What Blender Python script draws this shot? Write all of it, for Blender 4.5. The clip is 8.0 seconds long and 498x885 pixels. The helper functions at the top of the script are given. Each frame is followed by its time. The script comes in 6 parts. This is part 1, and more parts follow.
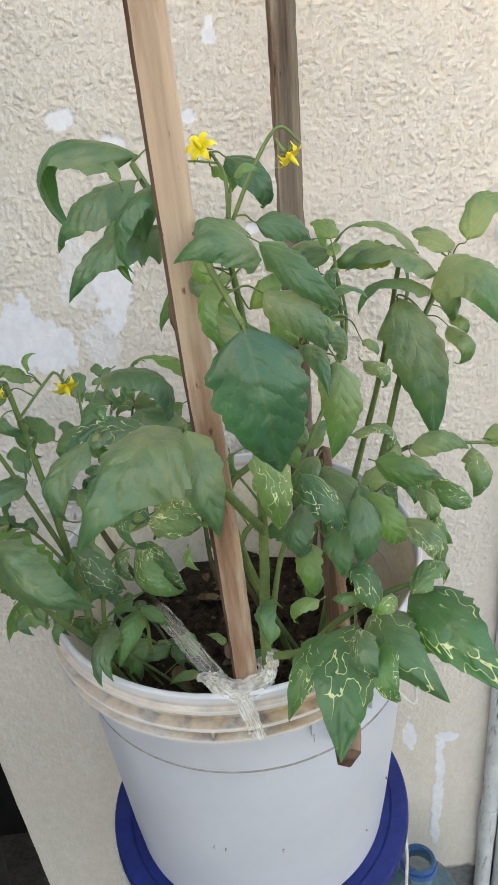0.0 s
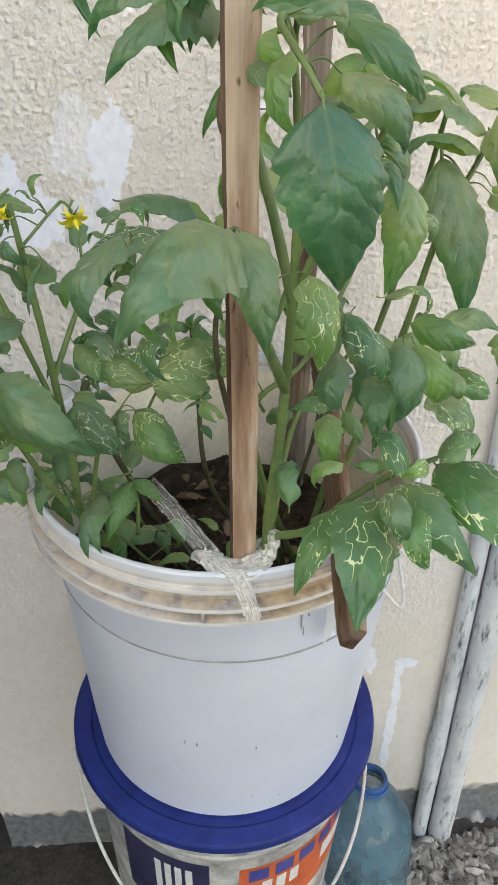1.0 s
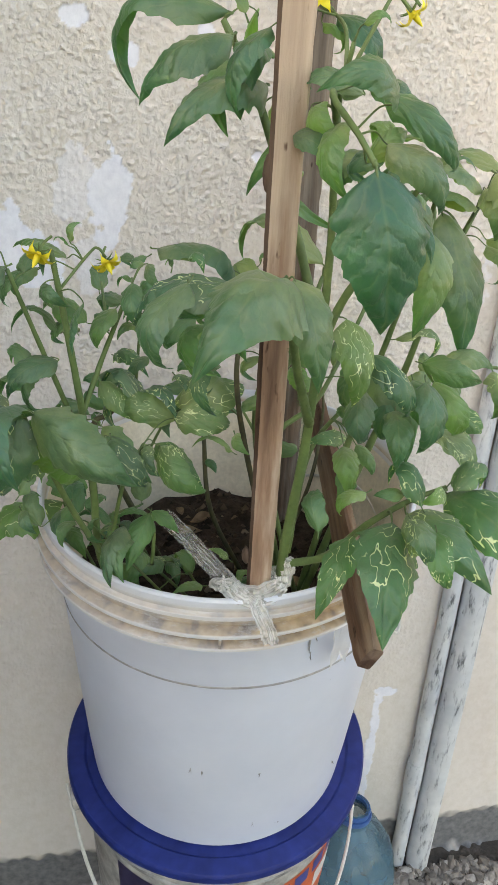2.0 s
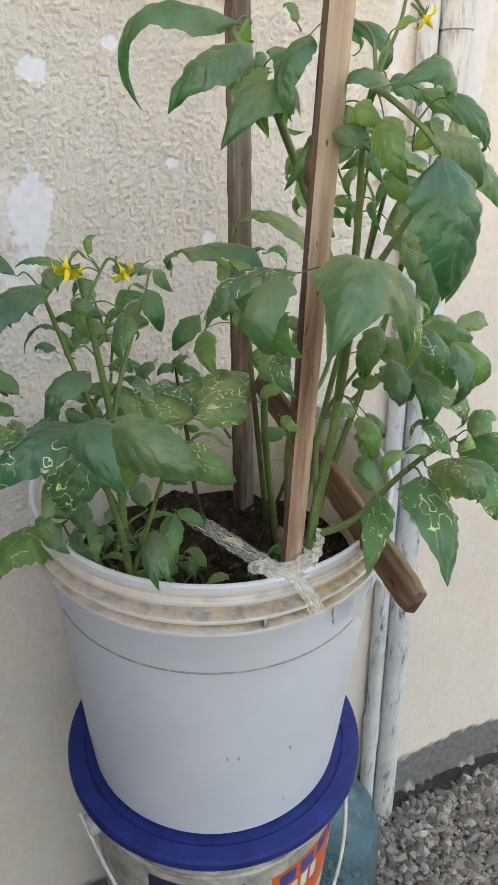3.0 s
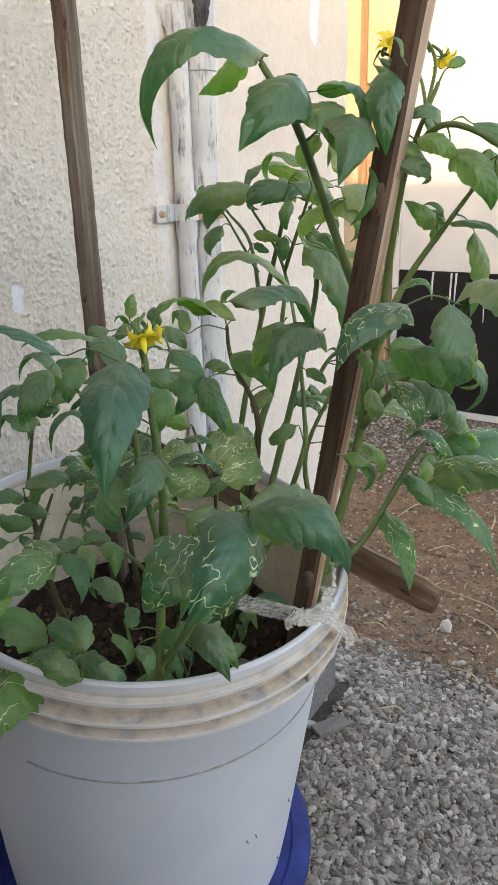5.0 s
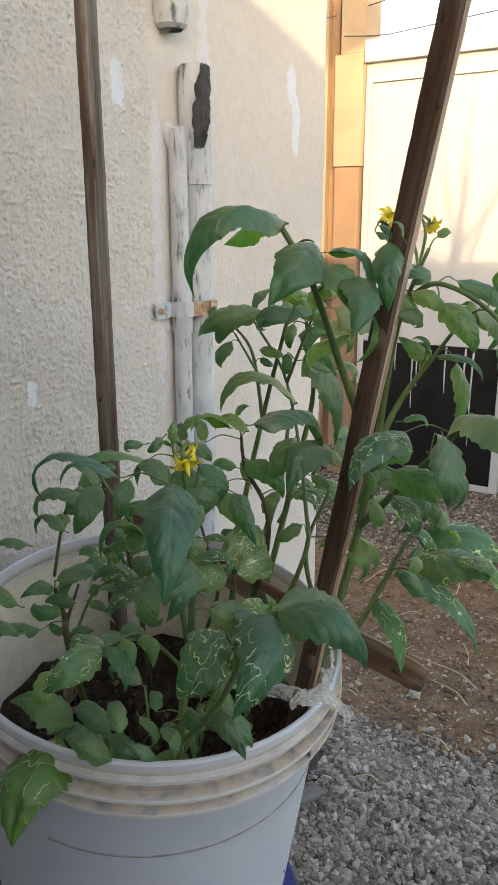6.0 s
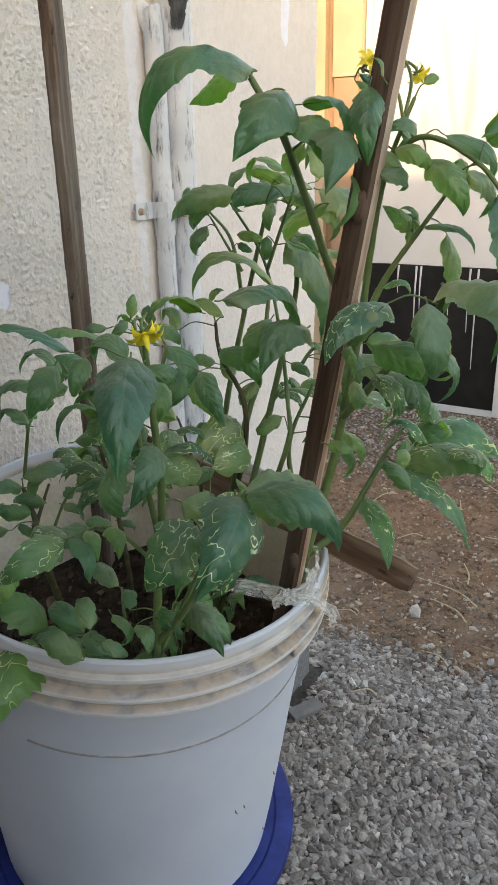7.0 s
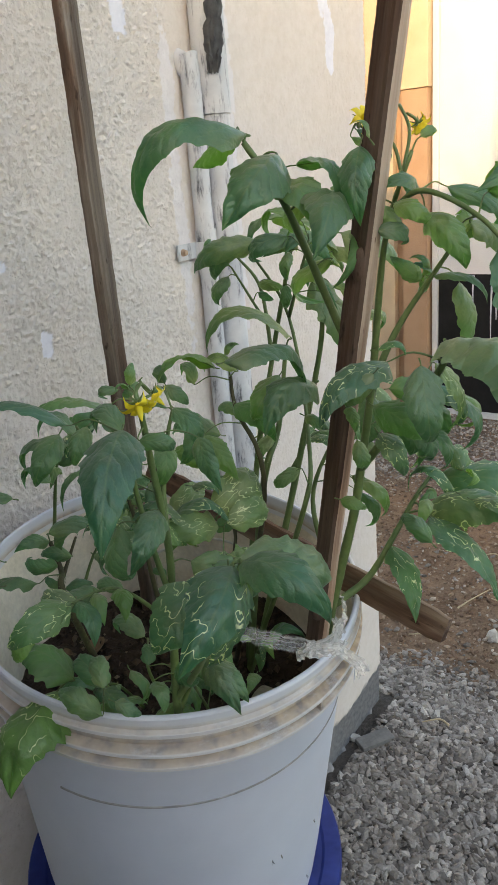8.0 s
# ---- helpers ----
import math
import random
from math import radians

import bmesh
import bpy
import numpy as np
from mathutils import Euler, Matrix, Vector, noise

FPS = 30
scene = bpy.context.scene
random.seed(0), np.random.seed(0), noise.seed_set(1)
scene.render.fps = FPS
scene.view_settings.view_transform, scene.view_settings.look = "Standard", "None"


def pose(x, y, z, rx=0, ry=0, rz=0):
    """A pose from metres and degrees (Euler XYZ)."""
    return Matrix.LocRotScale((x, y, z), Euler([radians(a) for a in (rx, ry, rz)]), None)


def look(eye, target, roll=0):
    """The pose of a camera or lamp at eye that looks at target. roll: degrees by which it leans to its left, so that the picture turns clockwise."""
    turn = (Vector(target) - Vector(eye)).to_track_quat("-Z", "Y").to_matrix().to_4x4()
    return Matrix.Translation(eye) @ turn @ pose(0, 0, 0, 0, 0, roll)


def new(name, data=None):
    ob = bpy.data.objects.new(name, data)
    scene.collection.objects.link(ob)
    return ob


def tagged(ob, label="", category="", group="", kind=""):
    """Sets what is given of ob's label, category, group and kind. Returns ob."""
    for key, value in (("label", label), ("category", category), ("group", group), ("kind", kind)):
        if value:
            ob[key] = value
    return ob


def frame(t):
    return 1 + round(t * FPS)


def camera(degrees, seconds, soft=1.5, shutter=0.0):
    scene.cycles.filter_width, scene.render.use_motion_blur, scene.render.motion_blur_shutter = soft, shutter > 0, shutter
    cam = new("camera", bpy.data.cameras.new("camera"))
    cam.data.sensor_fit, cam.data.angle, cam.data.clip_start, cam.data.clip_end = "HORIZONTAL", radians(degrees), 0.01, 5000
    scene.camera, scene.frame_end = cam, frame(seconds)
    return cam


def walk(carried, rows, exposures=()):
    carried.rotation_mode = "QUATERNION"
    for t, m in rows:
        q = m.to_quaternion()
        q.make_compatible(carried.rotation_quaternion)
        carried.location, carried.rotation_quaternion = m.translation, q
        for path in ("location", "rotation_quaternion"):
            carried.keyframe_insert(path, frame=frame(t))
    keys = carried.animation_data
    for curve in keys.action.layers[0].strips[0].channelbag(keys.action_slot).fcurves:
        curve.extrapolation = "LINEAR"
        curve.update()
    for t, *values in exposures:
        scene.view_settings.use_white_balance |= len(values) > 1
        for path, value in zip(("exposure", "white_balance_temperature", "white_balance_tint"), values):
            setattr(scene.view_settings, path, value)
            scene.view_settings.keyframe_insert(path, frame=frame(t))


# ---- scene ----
SKY_STRENGTH, SUN_STRENGTH, EXPOSURE = 0.135, 0.85, 2.5
cam = camera(37.1, 8.0)
PATH = [
    (0, (0.024, -0.617, 1.379), (0.109, 1.22, 0.594), -3.5),
    (0.5, (0.018, -0.606, 1.347), (0.062, 1.226, 0.545), -2.1),
    (1, (-0.022, -0.603, 1.305), (0.194, 1.171, 0.407), 2.5),
    (1.5, (-0.051, -0.611, 1.313), (0.167, 1.19, 0.471), 4.4),
    (1.7, (-0.06, -0.623, 1.313), (0.197, 1.183, 0.492), 4.2),
    (2.8, (-0.173, -0.626, 1.308), (0.505, 1.092, 0.541), 1.5),
    (3, (-0.219, -0.613, 1.306), (0.556, 1.06, 0.531), -0.0),
    (3.5, (-0.305, -0.539, 1.292), (0.727, 1.017, 0.574), 2.2),
    (4, (-0.336, -0.462, 1.295), (0.97, 0.888, 0.606), 0.1),
    (4.2, (-0.353, -0.441, 1.297), (1.087, 0.778, 0.632), 0.6),
    (5.3, (-0.436, -0.378, 1.312), (1.173, 0.566, 0.591), -1.8),
    (5.5, (-0.449, -0.376, 1.317), (1.194, 0.514, 0.604), -1.3),
    (6, (-0.483, -0.382, 1.364), (1.19, 0.561, 0.805), -0.3),
    (6.5, (-0.466, -0.375, 1.312), (1.145, 0.56, 0.583), -0.2),
    (7, (-0.451, -0.389, 1.319), (1.164, 0.54, 0.593), -1.4),
    (7.5, (-0.441, -0.399, 1.316), (1.105, 0.649, 0.6), -3.5),
    (8, (-0.413, -0.427, 1.345), (1.093, 0.697, 0.662), -5.0),
]
walk(cam, [(t, look(eye, target, roll)) for t, eye, target, roll in PATH], [(0.0, EXPOSURE + 0.68, 8400, 18), (1.0, EXPOSURE + 0.80, 8450, 18), (3.0, EXPOSURE + 0.58, 8400, 18), (3.5, EXPOSURE + 0.59, 8400, 18), (4.2, EXPOSURE + 0.56, 8150, 18), (5.5, EXPOSURE + 0.33, 7900, 17), (6.0, EXPOSURE + 0.08, 7750, 16), (6.4, EXPOSURE + 0.24, 7800, 16), (7.0, EXPOSURE + 0.32, 7800, 16), (8.0, EXPOSURE + 0.22, 7800, 16)])


# ---- world, sun and light ----
SUN_TO = Vector((1.0, 0.5, -0.19)).normalized()      # the way that the sunlight travels
world = bpy.data.worlds.new("sky")
scene.world = world
world.use_nodes = True
wn = world.node_tree.nodes
sky = wn.new("ShaderNodeTexSky")
sky.sky_type, sky.sun_disc = "NISHITA", False
sky.sun_elevation = math.asin(-SUN_TO.z)
sky.sun_rotation = math.atan2(-SUN_TO.x, -SUN_TO.y)
sky.air_density, sky.dust_density = 1.0, 1.5
wn["Background"].inputs["Strength"].default_value = SKY_STRENGTH
world.node_tree.links.new(sky.outputs[0], wn["Background"].inputs["Color"])
sun = new("sun", bpy.data.lights.new("sun", "SUN"))
sun.data.energy, sun.data.angle, sun.data.color = SUN_STRENGTH, radians(0.5), (1.0, 0.76, 0.46)
sun.matrix_world = look((-6, -4, 5), Vector((-6, -4, 5)) + SUN_TO)


# ---- materials ----
def shader(name):
    m = bpy.data.materials.new(name)
    m.use_nodes = True
    return m, m.node_tree.nodes, m.node_tree.links, m.node_tree.nodes["Principled BSDF"]


def noise_node(nodes, links, scale, detail=6.0, rough=0.6, coord="Object", stretch=None):
    tc = nodes.new("ShaderNodeTexCoord")
    n = nodes.new("ShaderNodeTexNoise")
    n.inputs["Scale"].default_value, n.inputs["Detail"].default_value, n.inputs["Roughness"].default_value = scale, detail, rough
    if stretch:
        mp = nodes.new("ShaderNodeMapping")
        mp.inputs["Scale"].default_value = stretch
        links.new(tc.outputs[coord], mp.inputs["Vector"])
        links.new(mp.outputs[0], n.inputs["Vector"])
    else:
        links.new(tc.outputs[coord], n.inputs["Vector"])
    return n


def ramp(nodes, links, src, stops):
    r = nodes.new("ShaderNodeValToRGB")
    while len(r.color_ramp.elements) < len(stops):
        r.color_ramp.elements.new(0.5)
    for e, (p, c) in zip(r.color_ramp.elements, stops):
        e.position, e.color = p, (*c, 1) if len(c) == 3 else c
    links.new(src, r.inputs[0])
    return r


def mix(nodes, links, fac, a, b, blend="MIX"):
    m = nodes.new("ShaderNodeMix")
    m.data_type, m.blend_type = "RGBA", blend
    for sock, v in ((m.inputs[0], fac), (m.inputs[6], a), (m.inputs[7], b)):
        if isinstance(v, (int, float)):
            sock.default_value = v
        elif isinstance(v, tuple):
            sock.default_value = (*v, 1)
        else:
            links.new(v, sock)
    return m.outputs[2]


def bump(nodes, links, bsdf, heights, strength=0.3, distance=0.002):
    """heights: (socket, weight) pairs, chained into the normal."""
    last = None
    for sock, w in heights:
        b = nodes.new("ShaderNodeBump")
        b.inputs["Strength"].default_value, b.inputs["Distance"].default_value = strength * w, distance
        links.new(sock, b.inputs["Height"])
        if last:
            links.new(last, b.inputs["Normal"])
        last = b.outputs[0]
    links.new(last, bsdf.inputs["Normal"])


def plain(name, dark, light, scale=20.0, rough=0.6, relief=0.2, metal=0.0, fine=200.0, stretch=None, spec=0.5, distance=0.001):
    """A surface with a broad and a fine variation of colour, gloss and relief."""
    m, n, l, b = shader(name)
    big = noise_node(n, l, scale, stretch=stretch)
    small = noise_node(n, l, fine, 3.0, stretch=stretch)
    c1 = ramp(n, l, big.outputs[0], [(0.3, dark), (0.7, light)])
    grain = ramp(n, l, small.outputs[0], [(0.3, (0.82, 0.82, 0.82)), (0.7, (1.0, 1.0, 1.0))])
    l.new(mix(n, l, 1.0, c1.outputs[0], grain.outputs[0], "MULTIPLY"), b.inputs["Base Color"])
    rr = ramp(n, l, big.outputs[0], [(0.3, (min(1, rough * 1.2),) * 3), (0.7, (rough * 0.85,) * 3)])
    l.new(rr.outputs[0], b.inputs["Roughness"])
    b.inputs["Metallic"].default_value = metal
    b.inputs["Specular IOR Level"].default_value = spec
    bump(n, l, b, ((big.outputs[0], 0.6), (small.outputs[0], 1.0)), relief, distance)
    return m


def stucco_material():
    m, n, l, b = shader("stucco")
    at = n.new("ShaderNodeAttribute"); at.attribute_name = "patch"
    pl = n.new("ShaderNodeAttribute"); pl.attribute_name = "plinth"
    broad = noise_node(n, l, 2.2, 5.0)
    fine = noise_node(n, l, 90.0, 4.0)
    grit = noise_node(n, l, 420.0, 2.0)
    base = ramp(n, l, broad.outputs[0], [(0.3, (0.640, 0.594, 0.562)), (0.7, (0.712, 0.670, 0.640))])
    specks = ramp(n, l, fine.outputs[0], [(0.30, (0.93, 0.92, 0.90)), (0.62, (1, 1, 1))])
    col = mix(n, l, 1.0, base.outputs[0], specks.outputs[0], "MULTIPLY")
    white = ramp(n, l, fine.outputs[0], [(0.3, (0.68, 0.69, 0.77)), (0.7, (0.78, 0.79, 0.86))])
    col = mix(n, l, at.outputs["Fac"], col, white.outputs[0])
    grey = ramp(n, l, fine.outputs[0], [(0.3, (0.115, 0.118, 0.125)), (0.7, (0.21, 0.212, 0.22))])
    col = mix(n, l, pl.outputs["Fac"], col, grey.outputs[0])
    l.new(col, b.inputs["Base Color"])
    b.inputs["Roughness"].default_value = 0.85
    b.inputs["Specular IOR Level"].default_value = 0.25
    ro = n.new("ShaderNodeAttribute"); ro.attribute_name = "rough"
    dash = noise_node(n, l, 265.0, 1.5, 0.5)
    lumps = ramp(n, l, dash.outputs[0], [(0.47, (0, 0, 0)), (0.60, (0.5, 0.5, 0.5)), (0.75, (1, 1, 1))])
    k = n.new("ShaderNodeMath"); k.operation = "MULTIPLY"
    l.new(lumps.outputs[0], k.inputs[0]); l.new(ro.outputs["Fac"], k.inputs[1])
    bump(n, l, b, ((k.outputs[0], 1.3), (fine.outputs[0], 0.30), (grit.outputs[0], 0.30)), 0.33, 0.0024)
    return m


def wood_material(name, dark, mid, light, along="z", rough=0.75):
    m, n, l, b = shader(name)
    st = {"z": (60, 60, 2.2), "x": (2.2, 60, 60), "y": (60, 2.2, 60)}[along]
    st2 = {"z": (14, 14, 1.5), "x": (1.5, 14, 14), "y": (14, 1.5, 14)}[along]
    grain = noise_node(n, l, 1.0, 8.0, 0.65, stretch=st)
    stain = noise_node(n, l, 3.0, 5.0, 0.6, stretch=st2)
    c = ramp(n, l, grain.outputs[0], [(0.28, dark), (0.5, mid), (0.75, light)])
    d = ramp(n, l, stain.outputs[0], [(0.30, (0.26, 0.17, 0.14)), (0.43, (0.62, 0.48, 0.42)), (0.54, (1, 1, 1)), (0.72, (1.12, 1.10, 1.06))])
    knots = noise_node(n, l, 1.0, 3.0, 0.6, stretch={"z": (130, 130, 38), "x": (38, 130, 130), "y": (130, 38, 130)}[along])
    specks = ramp(n, l, knots.outputs[0], [(0.30, (0.22, 0.14, 0.11)), (0.37, (1, 1, 1))])
    worn = mix(n, l, 0.9, c.outputs[0], d.outputs[0], "MULTIPLY")
    l.new(mix(n, l, 0.85, worn, specks.outputs[0], "MULTIPLY"), b.inputs["Base Color"])
    b.inputs["Roughness"].default_value = rough
    b.inputs["Specular IOR Level"].default_value = 0.3
    bump(n, l, b, ((grain.outputs[0], 1.0), (stain.outputs[0], 0.6)), 0.8, 0.003)
    return m


def bucket_material():
    """White plastic, with earth stains along the upper ribs."""
    m, n, l, b = shader("white_plastic")
    tc = n.new("ShaderNodeTexCoord")
    sep = n.new("ShaderNodeSeparateXYZ")
    l.new(tc.outputs["Object"], sep.inputs[0])
    broad = noise_node(n, l, 9.0, 5.0)
    ang = n.new("ShaderNodeMath"); ang.operation = "ARCTAN2"
    l.new(sep.outputs[1], ang.inputs[0]); l.new(sep.outputs[0], ang.inputs[1])
    ring = n.new("ShaderNodeCombineXYZ"); l.new(ang.outputs[0], ring.inputs[0]); l.new(sep.outputs[2], ring.inputs[1])
    span = n.new("ShaderNodeMapping"); span.inputs["Scale"].default_value = (5.0, 150.0, 1.0)
    l.new(ring.outputs[0], span.inputs["Vector"])
    dirt = n.new("ShaderNodeTexNoise")
    dirt.inputs["Scale"].default_value, dirt.inputs["Detail"].default_value, dirt.inputs["Roughness"].default_value = 1.0, 9.0, 0.72
    l.new(span.outputs[0], dirt.inputs["Vector"])
    spots = noise_node(n, l, 70.0, 2.0)
    rib = n.new("ShaderNodeMapRange")
    rib.inputs["From Min"].default_value, rib.inputs["From Max"].default_value = -0.054, 0.0
    rib.inputs["To Min"].default_value, rib.inputs["To Max"].default_value = 0.0, 1.0
    l.new(sep.outputs[2], rib.inputs["Value"])
    hump = ramp(n, l, rib.outputs[0], [(p, (v,) * 3) for p, v in ((0.0, 0.02), (0.13, 0.12), (0.15, 0.85), (0.20, 1.0), (0.30, 0.80), (0.325, 0.08), (0.395, 0.14), (0.41, 0.95), (0.47, 1.0), (0.60, 0.60), (0.64, 0.05), (0.72, 0.08), (0.735, 0.70), (0.78, 0.55), (0.84, 0.15), (0.87, 0.02), (1.0, 0.01))])
    mask = ramp(n, l, dirt.outputs[0], [(0.30, (0.12,) * 3), (0.40, (0.55,) * 3), (0.48, (0.92,) * 3), (0.56, (1, 1, 1))])
    fac = n.new("ShaderNodeMath"); fac.operation = "MULTIPLY"
    l.new(hump.outputs[0], fac.inputs[0]); l.new(mask.outputs[0], fac.inputs[1])
    side = n.new("ShaderNodeMapRange")
    side.inputs["From Min"].default_value, side.inputs["From Max"].default_value = -0.16, 0.06
    side.inputs["To Min"].default_value, side.inputs["To Max"].default_value = 0.60, 1.0
    l.new(sep.outputs[0], side.inputs["Value"])
    fac2 = n.new("ShaderNodeMath"); fac2.operation = "MULTIPLY"
    l.new(fac.outputs[0], fac2.inputs[0]); l.new(side.outputs[0], fac2.inputs[1])
    white = ramp(n, l, broad.outputs[0], [(0.3, (0.515, 0.560, 0.665)), (0.7, (0.575, 0.620, 0.725))])
    earth = ramp(n, l, spots.outputs[0], [(0.34, (0.10, 0.050, 0.020)), (0.46, (0.30, 0.185, 0.080)), (0.66, (0.46, 0.325, 0.175))])
    dusty = ramp(n, l, broad.outputs[0], [(0.3, (0.60, 0.575, 0.535)), (0.7, (0.70, 0.685, 0.655))])
    upper = ramp(n, l, rib.outputs[0], [(0.02, (0, 0, 0)), (0.06, (0.60, 0.60, 0.60)), (0.80, (0.60, 0.60, 0.60)), (0.95, (0.25, 0.25, 0.25))])
    tinted = mix(n, l, upper.outputs[0], white.outputs[0], dusty.outputs[0])
    speck = ramp(n, l, spots.outputs[0], [(0.200, (0.35, 0.33, 0.31)), (0.215, (1, 1, 1))])
    col = mix(n, l, 1.0, tinted, speck.outputs[0], "MULTIPLY")
    l.new(mix(n, l, fac2.outputs[0], col, earth.outputs[0]), b.inputs["Base Color"])
    b.inputs["Roughness"].default_value = 0.42
    b.inputs["Subsurface Weight"].default_value = 0.06
    b.inputs["Subsurface Radius"].default_value = (0.01, 0.01, 0.01)
    bump(n, l, b, ((broad.outputs[0], 0.5), (dirt.outputs[0], 0.1)), 0.06, 0.002)
    return m


def leaf_material(name, mined):
    m, n, l, b = shader(name)
    uv = n.new("ShaderNodeUVMap")
    sep = n.new("ShaderNodeSeparateXYZ"); l.new(uv.outputs[0], sep.inputs[0])

    def calc(op, a, c=None):
        x = n.new("ShaderNodeMath"); x.operation = op
        for s, v in zip(x.inputs, (a, c)):
            if v is None:
                continue
            if isinstance(v, (int, float)):
                s.default_value = v
            else:
                l.new(v, s)
        return x.outputs[0]
    across = calc("ABSOLUTE", calc("SUBTRACT", sep.outputs[1], 0.5))
    wob = noise_node(n, l, 9.0, 2.0, coord="UV")
    run = calc("ADD", calc("SUBTRACT", calc("MULTIPLY", sep.outputs[0], 6.5), calc("MULTIPLY", across, 4.2)), calc("MULTIPLY", wob.outputs[0], 0.9))
    tri = calc("ABSOLUTE", calc("SUBTRACT", calc("FRACT", run), 0.5))
    side_vein = ramp(n, l, tri, [(0.0, (1, 1, 1)), (0.10, (0, 0, 0))])
    mid_vein = ramp(n, l, across, [(0.0, (1, 1, 1)), (0.028, (0, 0, 0))])
    vein = calc("MAXIMUM", calc("MULTIPLY", side_vein.outputs[0], 0.55), mid_vein.outputs[0])
    info = n.new("ShaderNodeObjectInfo")
    broad = noise_node(n, l, 30.0, 4.0)
    fine = noise_node(n, l, 260.0, 4.0)
    own = n.new("ShaderNodeSeparateColor"); l.new(info.outputs["Color"], own.inputs[0])
    tint = ramp(n, l, own.outputs[0], [(0.0, (0.022, 0.118, 0.078)), (0.35, (0.040, 0.160, 0.080)), (0.7, (0.074, 0.210, 0.070)), (1.0, (0.140, 0.275, 0.058))])
    shade = ramp(n, l, broad.outputs[0], [(0.3, (0.62, 0.68, 0.70)), (0.7, (1.20, 1.14, 1.0))])
    col = mix(n, l, 1.0, tint.outputs[0], shade.outputs[0], "MULTIPLY")
    col = mix(n, l, calc("MULTIPLY", vein, 0.34), col, (0.135, 0.210, 0.095))
    # yard dust, thickest towards the stalk; its fade also stands for shaded, drooping tips
    other = own.outputs[1]
    cloud = noise_node(n, l, 45.0, 5.0, 0.65)
    dust_and_shade = calc("MULTIPLY", calc("ADD", calc("MULTIPLY", calc("POWER", calc("SUBTRACT", 1.0, sep.outputs[0]), 1.25), 1.0), 0.06), calc("ADD", calc("MULTIPLY", cloud.outputs[0], 1.9), -0.25))
    dust_and_shade = calc("MINIMUM", calc("MULTIPLY", dust_and_shade, calc("MULTIPLY", other, 1.0)), 0.62)
    dust_and_shade = calc("MAXIMUM", dust_and_shade, 0.0)
    col = mix(n, l, dust_and_shade, col, (0.35, 0.375, 0.205))
    dust = ramp(n, l, fine.outputs[0], [(0.45, (0, 0, 0)), (0.8, (0.12, 0.12, 0.12))])
    col = mix(n, l, dust.outputs[0], col, (0.15, 0.19, 0.12))
    if mined:
        seed = n.new("ShaderNodeVectorMath"); seed.operation = "ADD"
        comb = n.new("ShaderNodeCombineXYZ"); l.new(info.outputs["Random"], comb.inputs[2])
        scale = n.new("ShaderNodeVectorMath"); scale.operation = "SCALE"; scale.inputs[3].default_value = 7.0
        l.new(comb.outputs[0], scale.inputs[0]); l.new(uv.outputs[0], seed.inputs[0]); l.new(scale.outputs[0], seed.inputs[1])
        trail = n.new("ShaderNodeTexNoise")
        trail.inputs["Scale"].default_value, trail.inputs["Detail"].default_value = 5.6, 1.6
        l.new(seed.outputs[0], trail.inputs["Vector"])
        line = ramp(n, l, calc("ABSOLUTE", calc("SUBTRACT", trail.outputs[0], 0.50)), [(0.0072, (1, 1, 1)), (0.0150, (0, 0, 0))])
        where = n.new("ShaderNodeTexNoise")
        where.inputs["Scale"].default_value = 2.6
        l.new(seed.outputs[0], where.inputs["Vector"])
        some = ramp(n, l, where.outputs[0], [(0.46, (0, 0, 0)), (0.52, (1, 1, 1))])
        col = mix(n, l, calc("MULTIPLY", line.outputs[0], some.outputs[0]), col, (0.60, 0.63, 0.44))
    l.new(col, b.inputs["Base Color"])
    b.inputs["Roughness"].default_value = 0.40
    b.inputs["Specular IOR Level"].default_value = 0.70
    b.inputs["Sheen Weight"].default_value = 0.08
    b.inputs["Sheen Roughness"].default_value = 0.4
    swell = ramp(n, l, tri, [(0.0, (0, 0, 0)), (0.22, (0.75, 0.75, 0.75)), (0.5, (1, 1, 1))])
    bump(n, l, b, ((swell.outputs[0], 0.55), (mid_vein.outputs[0], -1.4), (cloud.outputs[0], 1.0), (fine.outputs[0], 0.35)), 0.5, 0.0022)
    tr = n.new("ShaderNodeBsdfTranslucent")
    l.new(mix(n, l, 1.0, col, (1.5, 2.2, 0.5), "MULTIPLY"), tr.inputs["Color"])
    ms = n.new("ShaderNodeMixShader"); ms.inputs[0].default_value = 0.30
    l.new(b.outputs[0], ms.inputs[1]); l.new(tr.outputs[0], ms.inputs[2])
    l.new(ms.outputs[0], n["Material Output"].inputs["Surface"])
    return m


